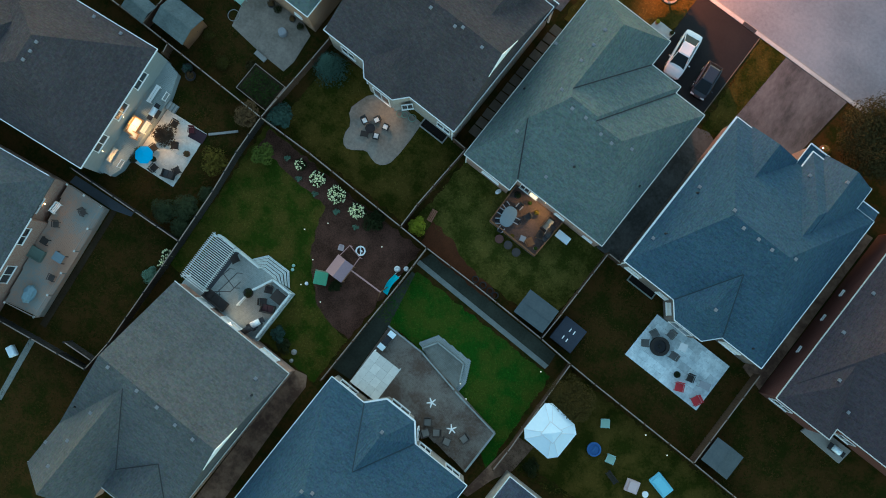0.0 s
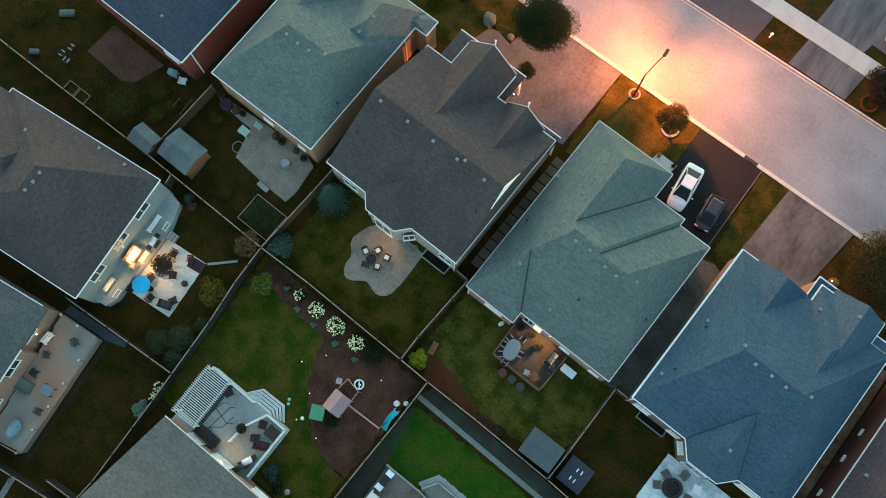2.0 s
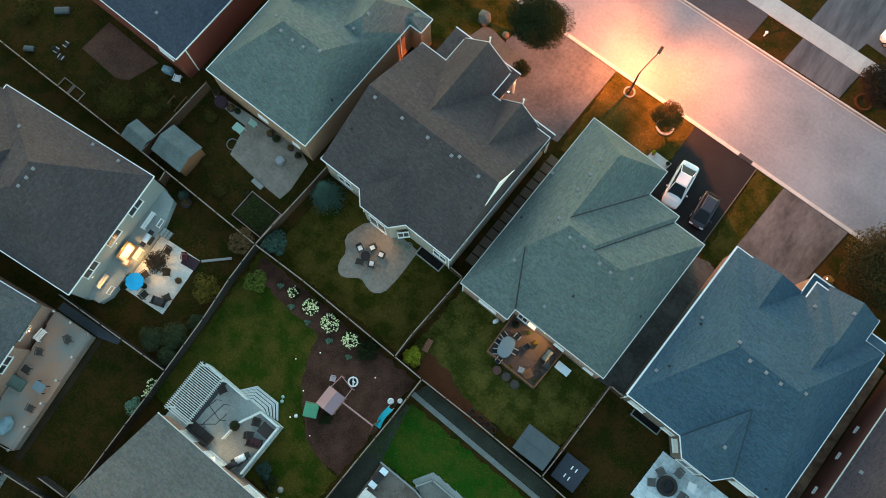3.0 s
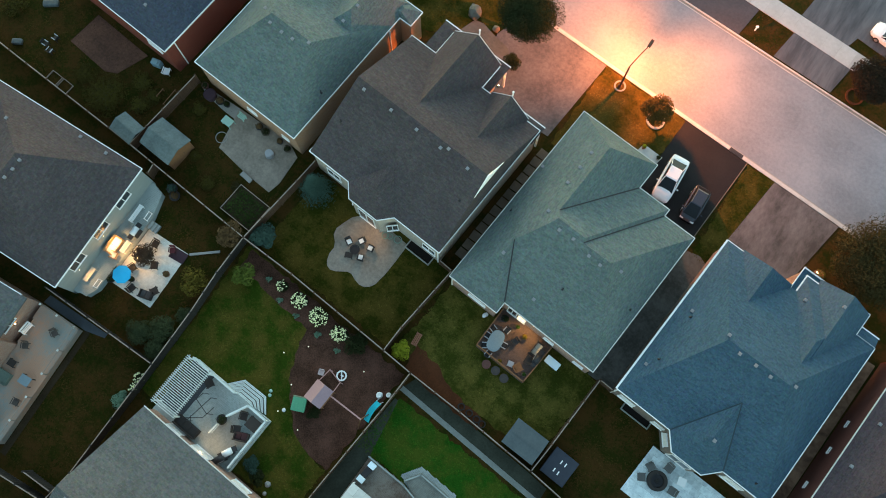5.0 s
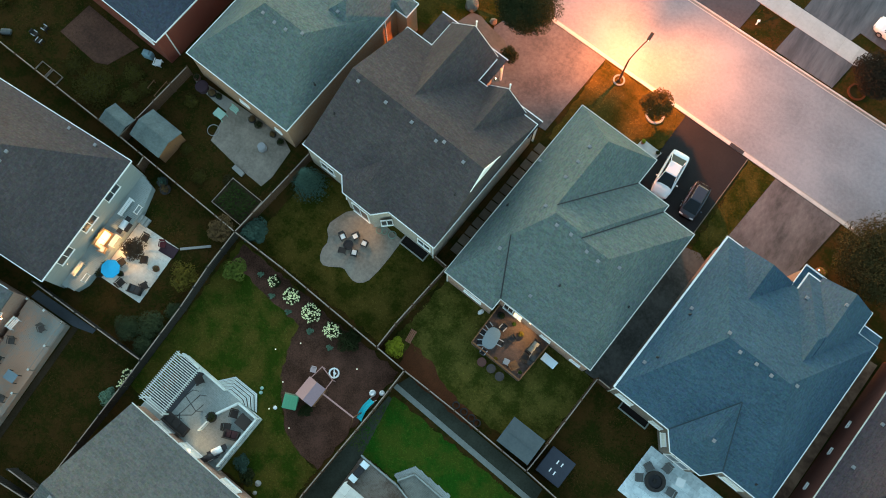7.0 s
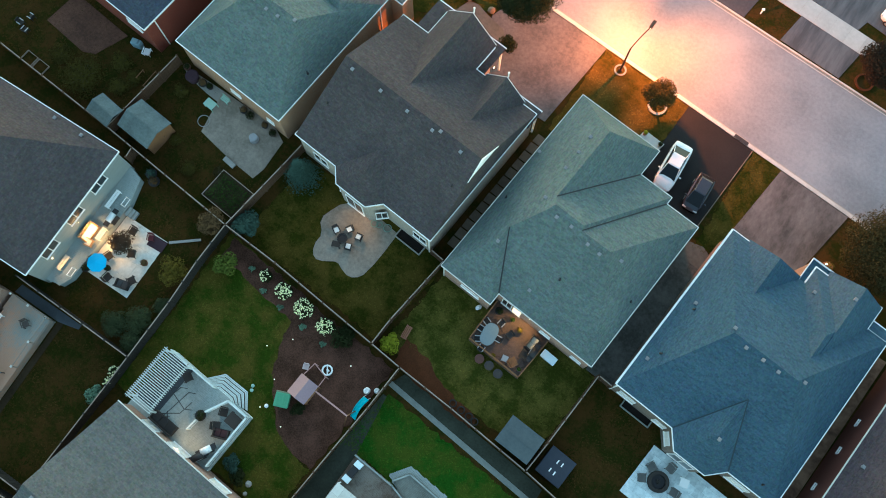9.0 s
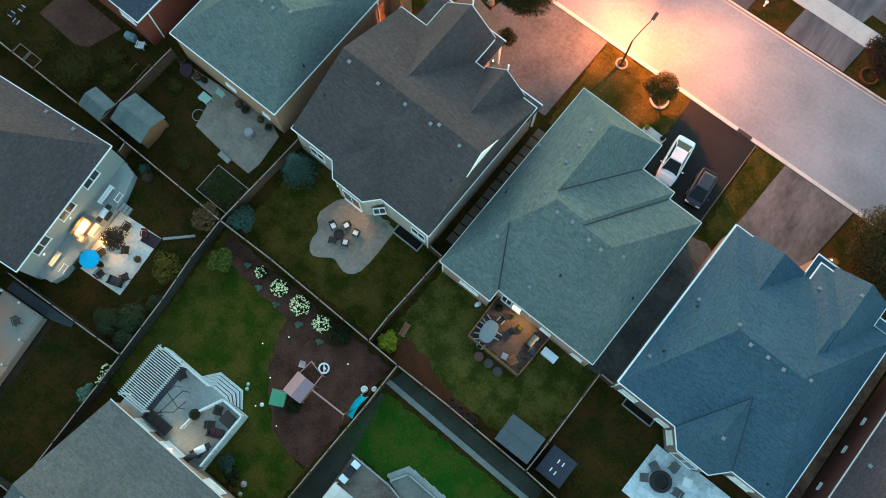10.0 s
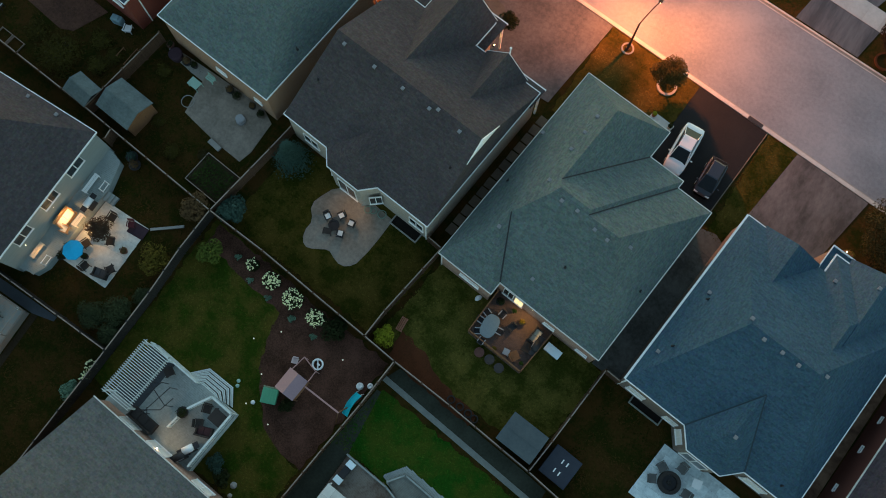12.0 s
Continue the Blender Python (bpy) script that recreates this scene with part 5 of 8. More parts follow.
# ---- loose furniture ----
def chair(name, label, x, y, turn, z, mat, w=0.6, seat=0.42, back=0.82, group="", arms=True, cushion=None, arm_mat=None):
    t = thing(name, label, "chair", pose(x, y, z, 0, 0, turn), group=group)
    h = w / 2
    bm = B()
    box(bm, -h, h, -h, h, seat - 0.08, seat, 0.02)
    part("seat", bm, mat, t)
    bm = B()
    box(bm, -h, h, -0.03, 0.03, seat, back, 0.02, pose(0, h - 0.03, 0, -10, 0, 0))
    part("backrest", bm, mat, t)
    for sx in (-1, 1):
        for sy in (-1, 1):
            bm = B()
            box(bm, sx * (h - 0.03) - 0.025, sx * (h - 0.03) + 0.025, sy * (h - 0.03) - 0.025, sy * (h - 0.03) + 0.025, 0, seat - 0.08, 0.006)
            part("leg", bm, mat, t)
        if arms:
            bm = B()
            box(bm, sx * h - 0.04, sx * h + 0.04, -h, h, seat + 0.18, seat + 0.22, 0.01)
            part("armrest", bm, arm_mat or mat, t)
    if cushion:
        bm = B()
        box(bm, -h + 0.06, h - 0.06, -h + 0.04, h - 0.06, seat, seat + 0.1, 0.035)
        part("cushion", bm, cushion, t)
    return t


def table(name, label, x, y, turn, z, mat, w=1.0, d=0.6, h=0.74, roundtop=False, legmat=None):
    t = thing(name, label, "table", pose(x, y, z, 0, 0, turn))
    bm = B()
    if roundtop:
        disc(bm, 0, 0, h - 0.04, h, w / 2, 24)
    else:
        box(bm, -w / 2, w / 2, -d / 2, d / 2, h - 0.04, h, 0.015)
    part("tabletop", bm, mat, t)
    for sx in (-1, 1):
        for sy in (-1, 1):
            bm = B()
            k = 0.33 if roundtop else 0.45
            a, b = sx * w * k, sy * (w if roundtop else d) * k
            box(bm, a - 0.03, a + 0.03, b - 0.03, b + 0.03, 0, h - 0.04, 0.006)
            part("leg", bm, legmat or mat, t)
    return t


def sofa(name, label, x, y, turn, z, frame_mat, cush, w=1.7, d=0.75, seats=3):
    t = thing(name, label, "sofa", pose(x, y, z, 0, 0, turn))
    bm = B()
    box(bm, -w / 2, w / 2, -d / 2, d / 2, 0.05, 0.32, 0.02)
    part("base", bm, frame_mat, t)
    bm = B()
    box(bm, -w / 2, w / 2, d / 2 - 0.12, d / 2, 0.324, 0.8, 0.03)
    part("backrest", bm, frame_mat, t)
    for sx in (-1, 1):
        bm = B()
        box(bm, sx * (w / 2 - 0.06) - 0.06, sx * (w / 2 - 0.06) + 0.06, -d / 2, d / 2 - 0.125, 0.324, 0.6, 0.03)
        part("armrest", bm, frame_mat, t)
    k = (w - 0.26) / seats
    for i in range(seats):
        bm = B()
        box(bm, -w / 2 + 0.13 + i * k + 0.01, -w / 2 + 0.13 + (i + 1) * k - 0.01, -d / 2 + 0.02, d / 2 - 0.14, 0.324, 0.46, 0.045)
        part("cushion", bm, cush, t)
    return t


def grill(label, x, y, turn, z, cover=None):
    t = thing("barbecue_grill", label, "barbecue", pose(x, y, z, 0, 0, turn))
    bm = B()
    box(bm, -0.4, 0.4, -0.28, 0.28, 0.0, 0.85, 0.02)
    part("cabinet", bm, DARK, t)
    bm = B()
    tube(bm, (-0.4, 0, 0.88), (0.4, 0, 0.88), 0.27, 0.27, 16)
    part("lid", bm, cover or METAL, t, "", True)
    for sx in (-1, 1):
        bm = B()
        box(bm, sx * 0.62 - 0.2, sx * 0.62 + 0.2, -0.24, 0.24, 0.82, 0.86, 0.01)
        part("side_shelf", bm, DARK, t)
    bm = B()
    tube(bm, (-0.3, -0.3, 0.98), (0.3, -0.3, 0.98), 0.02, 0.02, 8)
    part("handle", bm, METAL, t)
    return t


def pot(label, x, y, z, r, mat, leaf, seed, h=0.35):
    rng = random.Random(seed)
    t = thing("potted_plant", label, "potted plant", pose(x, y, z))
    bm = B()
    tube(bm, (0, 0, 0), (0, 0, h), r * 0.7, r, 14)
    part("pot", bm, mat, t)
    vs, fs = [], []
    leaf_cloud((vs, fs), [(0, 0, h + r * 0.5, r * 0.9, 0.9), (r * 0.3, 0, h + r * 0.8, r * 0.6, 1)], 260, 0.07, rng)
    me = bpy.data.meshes.new("plant")
    me.from_pydata([tuple(v) for v in vs], [], fs)
    part("plant", me, leaf, t)["kind"] = "stuff"
    return t


def shed(label, x, y, turn, w, d, h, rise, roof_mat, wall_mat, axis="x", over=0.15):
    """A garden shed centred on x, y: w along the ridge's axis x."""
    t = thing("garden_shed", label, "shed", pose(x, y, 0, 0, 0, turn))
    a, b = w / 2 - over, d / 2 - over
    bm = B()
    prism(bm, [(-a, -b), (a, -b), (a, b), (-a, b)], 0, h)
    if rise > 0.3:
        vs = [bm.verts.new(p) for p in ((-a, -b, h), (-a, b, h), (-a, 0, h + rise * (1 - over / (d / 2))), (a, -b, h), (a, b, h), (a, 0, h + rise * (1 - over / (d / 2))))]
        bm.faces.new((vs[0], vs[2], vs[1]))
        bm.faces.new((vs[3], vs[4], vs[5]))
    part("wall", bm, wall_mat, t)
    for sy in (-1, 1):
        bm = B()
        vs = [bm.verts.new(p) for p in ((-w / 2, sy * d / 2, h - rise * over / (d / 2)), (w / 2, sy * d / 2, h - rise * over / (d / 2)), (w / 2, 0, h + rise), (-w / 2, 0, h + rise))]
        up = [bm.verts.new(v.co + Vector((0, 0, 0.06))) for v in vs]
        bm.faces.new(vs)
        bm.faces.new(up)
        for i in range(4):
            j = (i + 1) % 4
            bm.faces.new((vs[i], vs[j], up[j], up[i]))
        bmesh.ops.recalc_face_normals(bm, faces=bm.faces)
        part("roof", bm, roof_mat, t)
    bm = B()
    box(bm, -w / 2, w / 2, -0.07, 0.07, h + rise + 0.045, h + rise + 0.085, 0.01)
    part("ridge_cap", bm, roof_mat, t)
    bm = B()
    box(bm, a - 0.0, a + 0.03, -0.45, 0.45, 0.05, min(1.85, h - 0.05), 0.006)
    dr = part("door", bm, wall_mat, t)
    bm = B()
    box(bm, a + 0.03, a + 0.06, 0.3, 0.34, 0.9, 1.1, 0.006)
    part("handle", bm, DARK, dr)
    return t


# ---- garden with the raised grey deck and the concrete patio ----
CUSHION = material("cushion_cream", (0.62, 0.55, 0.44), (0.52, 0.45, 0.36), rough=0.9, bump=0.2, grain=12)
TEAK = material("teak", (0.42, 0.25, 0.12), (0.32, 0.18, 0.09), rough=0.6, bump=0.15, grain=7)
PALE_STEEL = material("pale_steel", (0.74, 0.76, 0.78), (0.62, 0.64, 0.66), rough=0.35, metal=0.15, bump=0.03)
CREAM = material("cushion_white", (0.82, 0.76, 0.66), (0.70, 0.63, 0.52), rough=0.9, bump=0.2, grain=12)
WINE = material("wine_canvas", (0.10, 0.02, 0.028), (0.07, 0.016, 0.022), rough=0.8, bump=0.2)
WINE_DARK = material("plum_mat", (0.055, 0.03, 0.04), (0.035, 0.02, 0.028), rough=0.95, bump=0.4)
CYAN = material("cyan_canvas", (0.02, 0.42, 0.72), (0.015, 0.34, 0.62), rough=0.7, bump=0.1)
SLATE_DARK = material("dark_slate_paving", (0.075, 0.085, 0.095), (0.055, 0.06, 0.07), grain=6, patch=0.8, coords="World")
PINKWOOD = material("faded_pink_canvas", (0.46, 0.255, 0.24), (0.38, 0.21, 0.195), rough=0.8, bump=0.1)
GREENPLASTIC = material("green_plastic", (0.10, 0.34, 0.20), (0.08, 0.27, 0.16), rough=0.45, bump=0.05)
TEAL = material("teal_plastic", (0.02, 0.66, 0.74), (0.015, 0.56, 0.64), rough=0.35, bump=0.03)
RED = material("red_plastic", (0.50, 0.035, 0.045), (0.42, 0.03, 0.04), rough=0.5, bump=0.05)
MINT = material("mint_plastic", (0.36, 0.55, 0.46), (0.3, 0.47, 0.39), rough=0.5, bump=0.05)
MINT_TAN = material("faded_green_tan", (0.24, 0.27, 0.17), (0.18, 0.2, 0.13), rough=0.6, bump=0.05)
MAUVE = material("faded_mauve_canvas", (0.33, 0.22, 0.25), (0.27, 0.18, 0.21), rough=0.8, bump=0.1)
BLUEPLASTIC = material("blue_plastic", (0.05, 0.15, 0.38), (0.04, 0.12, 0.3), rough=0.5, bump=0.05)
ICE = material("pale_blue_canvas", (0.78, 0.89, 0.94), (0.70, 0.82, 0.88), rough=0.8, bump=0.1, grain=3)
PINKPALE = material("pale_pink_plastic", (0.62, 0.48, 0.47), (0.55, 0.42, 0.42), rough=0.5, bump=0.05)
SKYPLASTIC = material("sky_blue_plastic", (0.22, 0.60, 0.72), (0.18, 0.5, 0.62), rough=0.4, bump=0.05)
TERRA = material("terracotta", (0.30, 0.13, 0.08), (0.24, 0.10, 0.06), bump=0.2)
COVER_BLUE = material("cover_pale_blue", (0.22, 0.33, 0.37), (0.17, 0.26, 0.30), rough=0.7)
COVERGLASS = material("table_glass_grey", (0.20, 0.26, 0.29), (0.15, 0.20, 0.23), rough=0.15, bump=0)
FADED_TARP = material("faded_tarpaulin", (0.10, 0.12, 0.125), (0.05, 0.06, 0.062), rough=0.7, grain=3)
TUB_NAVY = material("navy_vinyl", (0.036, 0.042, 0.058), (0.026, 0.031, 0.044), rough=0.6, grain=3)
ASH = material("cushion_ash", (0.24, 0.225, 0.20), (0.17, 0.16, 0.145), rough=0.9, bump=0.2, grain=12)
TERRA_DIM = material("dull_terracotta", (0.17, 0.075, 0.06), (0.12, 0.055, 0.045), bump=0.2)
SHEDROOF = material("shed_roof_grey", (0.15, 0.185, 0.18), (0.075, 0.096, 0.094), rough=0.8, grain=5, patch=0.9, bump=0.2)
SHEDBLUE = material("shed_roof_blue_grey", (0.088, 0.108, 0.114), (0.06, 0.076, 0.084), rough=0.8, grain=5, patch=0.9, bump=0.2)
TANWOOD = material("tan_boards", (0.25, 0.12, 0.056), (0.17, 0.083, 0.042), grain=6, patch=0.8, bump=0.3)
HOSE = material("green_hose", (0.20, 0.30, 0.24), (0.16, 0.25, 0.2), rough=0.5, bump=0.05)
BULB = material("warm_bulb", (1, 0.85, 0.6), rough=0.3, bump=0, glow=((1.0, 0.62, 0.3), 10.0))
SPARK = material("garden_light", (0.8, 0.8, 0.7), rough=0.3, bump=0, glow=((1.0, 0.95, 0.8), 0.12))

deck("raised_deck", "raised grey-stained wooden deck along the house", [(-29.0, 1.55), (-27.1, 1.0), (-26.45, -1.3), (-26.42, -8.9), (-26.85, -9.9), (-28.85, -10.3)], 0.9, DECK_GREY, 2)
pav("pale concrete slab patio with darker patches", [(-26.4, -2.15), (-22.12, -2.06), (-21.95, -7.7), (-26.42, -7.8)], 0.06, SLAB_PALE, 1, 1.4, 1.4, 4, gap=0.006)
railing("short white handrail by the deck steps", [(-26.66, -0.95), (-26.62, -1.7)], 0.9, WHITE, 0.9, 0.07, 0.07, balusters=False)
railing("short white handrail at the deck's end", [(-26.55, -8.1), (-26.52, -8.85)], 0.9, WHITE, 0.9, 0.07, 0.07, balusters=False)
bm = B()
for i in range(3):
    box(bm, -26.4 + 0.26 * i, -26.15 + 0.26 * i, -2.2, -1.4, 0, 0.7 - 0.22 * i, 0.01)
one("deck_steps", bm, DECK_GREY, "grey wooden steps from the deck to the patio", "steps")


def bench(label, x, y, turn, z, mat, w=1.5, back=True, slats=3):
    t = thing("garden_bench", label, "bench", pose(x, y, z, 0, 0, turn))
    for i in range(slats):
        bm = B()
        y0 = -0.2 + 0.45 * i / slats
        box(bm, -w / 2, w / 2, y0, y0 + 0.45 / slats - 0.03, 0.4, 0.44, 0.008)
        part("slat", bm, mat, t)
    for i in range(2 if back else 0):
        bm = B()
        box(bm, -w / 2, w / 2, 0.24, 0.27, 0.5 + 0.17 * i, 0.62 + 0.17 * i, 0.008)
        part("back_slat", bm, mat, t)
    for sx in (-1, 1):
        bm = B()
        box(bm, sx * (w / 2 - 0.08) - 0.03, sx * (w / 2 - 0.08) + 0.03, -0.2, -0.14, 0, 0.4, 0.006)
        part("leg", bm, mat, t)
        bm = B()
        box(bm, sx * (w / 2 - 0.08) - 0.03, sx * (w / 2 - 0.08) + 0.03, 0.18, 0.24, 0, 0.8 if back else 0.4, 0.006)
        part("leg", bm, mat, t)
        bm = B()
        box(bm, sx * (w / 2 - 0.05) - 0.03, sx * (w / 2 - 0.05) + 0.03, -0.22, 0.27, 0.36, 0.396, 0.006)
        part("cross_rail", bm, mat, t)
    return t


bench("white slatted garden bench on the grey deck", -27.72, -1.72, 92, 0.9, WHITE, 1.75, False, 2)
bench("cream backless bench in warm lamp light on the deck", -27.66, -8.25, 92, 0.9, CUSHION, 1.35, False, 2)
sofa("garden_sofa", "teak garden sofa with cream cushions in lamp light", -27.55, -5.05, 92, 0.9, TEAK, CREAM, 1.7, 0.85, 2)
chair("lounge_chair", "teak lounge chair with a cream cushion in lamp light", -27.0, -5.75, -80, 0.9, TEAK, 0.6, cushion=CREAM)
bench("low cream cushioned bench beside the garden sofa", -26.62, -4.6, 92, 0.9, CREAM, 1.15, False, 2)
grill("stainless lidded grill on the deck's edge", -26.62, -3.05, 92, 0.9, PALE_STEEL)


def wall_lamp(label, x, y, z, turn, power, colour=WARM, reach=0.75):
    t = thing("wall_lamp", label, "wall lamp", pose(x, y, z, 0, 0, turn) @ Matrix.Translation((0, -0.3, 0)))
    bm = B()
    box(bm, -0.07, 0.07, -0.02, 0.03, -0.12, 0.12, 0.012)
    part("back_plate", bm, DARK, t)
    bm = B()
    tube(bm, (0, -0.02, 0.06), (0, -0.14, 0.1), 0.015, 0.015, 6)
    part("arm", bm, DARK, t)
    bm = B()
    ball(bm, 0, -0.15, 0.0, 0.05, 1, 1, 1.3)
    part("bulb", bm, BULB, t, "warm glowing bulb", True)
    p = t.matrix_basis @ Vector((0, -reach, -0.02))
    l = new("wall_light", bpy.data.lights.new("wall_light", "SPOT"))
    l.data.energy, l.data.color, l.data.shadow_soft_size, l.data.spot_size, l.data.spot_blend = power * 2.2, colour, 0.06, radians(125), 0.5
    l.matrix_world = look(p, t.matrix_basis @ Vector((0, -1.9, -1.5)))


wall_lamp("warm wall lamp over the garden sofa", -28.78, -4.9, 2.3, 92, 24)
# added lamp: no source known on this wall, it brightens the bench below
wall_lamp("added warm wall lamp brightening the cream bench", -28.65, -8.4, 2.2, 92, 7)


def parasol(label, x, y, z, r, h, mat, sides=8):
    t = thing("parasol", label, "parasol", pose(x, y, z, 0, 0, 10))
    bm = B()
    tube(bm, (0, 0, 0), (0, 0, h), 0.025, 0.025, 8)
    part("pole", bm, METAL, t)
    bm = B()
    disc(bm, 0, 0, 0, 0.08, 0.25, 16)
    part("base", bm, DARK, t)
    bm = B()
    top = bm.verts.new((0, 0, h + 0.02))
    rim = [bm.verts.new((r * math.cos(6.28319 * i / sides), r * math.sin(6.28319 * i / sides), h - r * 0.3)) for i in range(sides)]
    low = [bm.verts.new((v.co.x * 1.0, v.co.y * 1.0, v.co.z - 0.1)) for v in rim]
    for i in range(sides):
        j = (i + 1) % sides
        bm.faces.new((rim[i], rim[j], top))
        bm.faces.new((low[i], low[j], rim[j], rim[i]))
    part("canopy", bm, mat, t)
    for i in range(sides):
        bm = B()
        tube(bm, (0, 0, h - 0.03), (rim and r * 0.98 * math.cos(6.28319 * i / sides), r * 0.98 * math.sin(6.28319 * i / sides), h - r * 0.3 - 0.02), 0.01, 0.01, 5)
        part("rib", bm, METAL, t)


parasol("bright cyan canvas parasol over the patio", -25.0, -6.65, 0.06, 0.82, 2.3, CYAN)
lt = thing("table_lantern", "small warm lantern glowing on the patio table", "lantern", pose(-25.35, -4.8, 0.802))
bm = B()
disc(bm, 0, 0, 0, 0.03, 0.1, 12)
part("base", bm, DARK, lt)
bm = B()
disc(bm, 0, 0, 0.03, 0.16, 0.055, 12)
part("candle_glass", bm, BULB, lt, "warm glowing glass")
bm = B()
disc(bm, 0, 0, 0.16, 0.19, 0.08, 12, 0.03)
part("cap", bm, DARK, lt)
lamp(-25.6, -4.8, 1.25, 24, WARM, 0.05)
table("side_table", "small dark side table under the lantern", -25.35, -4.8, 20, 0.06, WICKER, 0.5, 0.5, 0.74)
tree("small_tree", "small brown-leaved ornamental tree on the patio", "tree", -24.75, -4.2, 2.1, 1.2, LEAF_MAPLE, 37, True, 14, 3600, 0.07, 0.6)
for cx, cy, an in ((-24.95, -2.95, 5), (-23.85, -4.55, -60), (-25.3, -5.75, 160)):
    chair("patio_chair", "dark wicker patio chair beside the small tree", cx, cy, an, 0.06, WICKER, 0.62, group="dark wicker chairs")
for cx, cy, an in ((-24.25, -7.2, 170), (-22.42, -6.3, -120)):
    chair("patio_chair", "dark wicker patio chair by the slab's edge", cx, cy, an, 0.06, WICKER, 0.6, group="dark wicker chairs")
sofa("garden_sofa", "dark wicker two-seat sofa with grey cushions", -22.85, -7.0, 195, 0.06, WICKER, material("cushion_grey", (0.07, 0.07, 0.072), (0.05, 0.05, 0.052), rough=0.9), 1.15, 0.75, 2)
chair("garden_chair", "wine-red folding chair on the patio", -23.35, -2.55, 30, 0.06, WINE, 0.5)
bm = B()
box(bm, -0.75, 0.75, -0.5, 0.5, 0.0, 0.05, 0.02)
one("door_mat", bm, WINE_DARK, "dark plum mat lying at the patio's corner", "mat", pose(-22.75, -2.65, 0.075, 0, 0, 4))
pot("terracotta pot with russet leaves", -22.5, -4.55, 0.06, 0.3, TERRA, LEAF_RED, 31)
pot("dark pot by the blue parasol", -24.75, -6.6, 0.06, 0.26, DARK, LEAF_DARK, 34)
pot("dark leafy pot at the deck's foot", -26.35, -6.75, 0.06, 0.45, DARK, LEAF_SPRUCE, 38)
pot("dark leafy pot beside the deck", -26.3, -7.55, 0.06, 0.42, DARK, LEAF_DARK, 39)
pot("dark pot with a leafy plant on the deck's end", -26.9, 1.9, 0.0, 0.5, DARK, LEAF_SPRUCE, 35)
pot("dark pot with a purple shrub by the fence", -26.3, 1.5, 0.0, 0.5, DARK, LEAF_RED, 36)
bm = B()
box(bm, -1.35, 1.35, -0.11, 0.11, 0.0, 0.14, 0.02)
one("timber_edging", bm, CONCRETE, "pale timber edging beam at the patio's corner", "edging", pose(-20.95, -1.17, 0, 0, 0, 39.5))

# ---- garden with the tan wooden deck ----
deck("raised_deck", "raised tan wooden deck with weathered patches", [(-29.6, -12.7), (-25.55, -12.55), (-24.95, -23.7), (-28.3, -24.2)], 0.9, DECK_TAN, 93)
GOLD = material("post_cap_white", (0.75, 0.73, 0.68), rough=0.4, bump=0)
railing("tan railing with white post caps", [(-29.2, -12.55), (-25.6, -12.5), (-25.3, -17.0)], 0.9, CAPRAIL, 1.0, 0.08, 0.07, cap=GOLD, step=2.2, balusters=False)
railing("tan railing with white post caps by the steps", [(-25.15, -19.2), (-24.95, -23.65), (-27.8, -24.0)], 0.9, CAPRAIL, 1.0, 0.08, 0.07, cap=GOLD, step=2.2, balusters=False)
sheet("path", [(-30.0, -12.5), (-25.4, -12.45), (-23.6, -12.0), (-23.6, -11.6), (-29.9, -11.7)], 0.04, SLATE_DARK, "dark slate side path beside the deck", "path", 0.2)
sheet("path", [(-25.4, -12.45), (-24.9, -12.4), (-24.3, -24.4), (-24.9, -24.4)], 0.03, EARTH, "brown earth strip along the deck", "path", 0.2)
bench("white garden bench on the tan deck", -29.1, -14.9, 86, 0.9, WHITE, 1.1)
# added without a known source, only to make the white bench brighter
wall_lamp("added weak wall lamp brightening the white bench", -30.15, -15.0, 2.3, 94, 0.8)
for cx, cy, an in ((-28.3, -16.1, 30), (-26.9, -13.9, 60), (-25.9, -20.2, 10)):
    chair("patio_chair", "dull brown folding chair on the tan deck", cx, cy, an, 0.9, WICKER_MID, 0.52, group="brown folding chairs")
table("patio_table", "glass-topped table on the tan deck", -26.3, -18.3, 3, 0.9, COVERGLASS, 1.0, 0.8, legmat=DARK)
table("side_table", "dark square side table on the deck", -28.3, -17.85, 3, 0.9, WICKER, 0.7, 0.6, 0.45)
bm = B()
for sx in (-1, 1):
    box(bm, sx * 0.75 - 0.04, sx * 0.75 + 0.04, -0.5, 0.5, 0, 0.5, 0.01)
box(bm, -0.75, 0.75, -0.54, -0.46, 0.02, 0.5, 0.01)
box(bm, -0.7, 0.7, -0.46, 0.5, 0.05, 0.35, 0.03)
one("planter_box", bm, material("planter_green", (0.14, 0.19, 0.16), (0.1, 0.14, 0.12)), "pale-framed greenish planter box on the deck", "planter", pose(-28.4, -19.2, 0.9, 0, 0, 4))
bm = B()
ball(bm, 0, 0, 0.45, 0.62, 0.85, 1.35, 0.75, 3, 0.25)
one("covered_furniture", bm, COVER_BLUE, "garden furniture under a pale blue cover", "cover", pose(-26.7, -22.4, 0.9, 0, 0, 8))
bm = B()
box(bm, -0.5, 0.5, -0.36, 0.36, 0, 0.55, 0.12)
box(bm, -0.42, 0.42, -0.3, 0.3, 0.5, 0.62, 0.05)
one("covered_bin", bm, ICE, "pale covered bin in the dark side garden", "bin", pose(-25.5, -27.65, 0, 0, 0, -30))

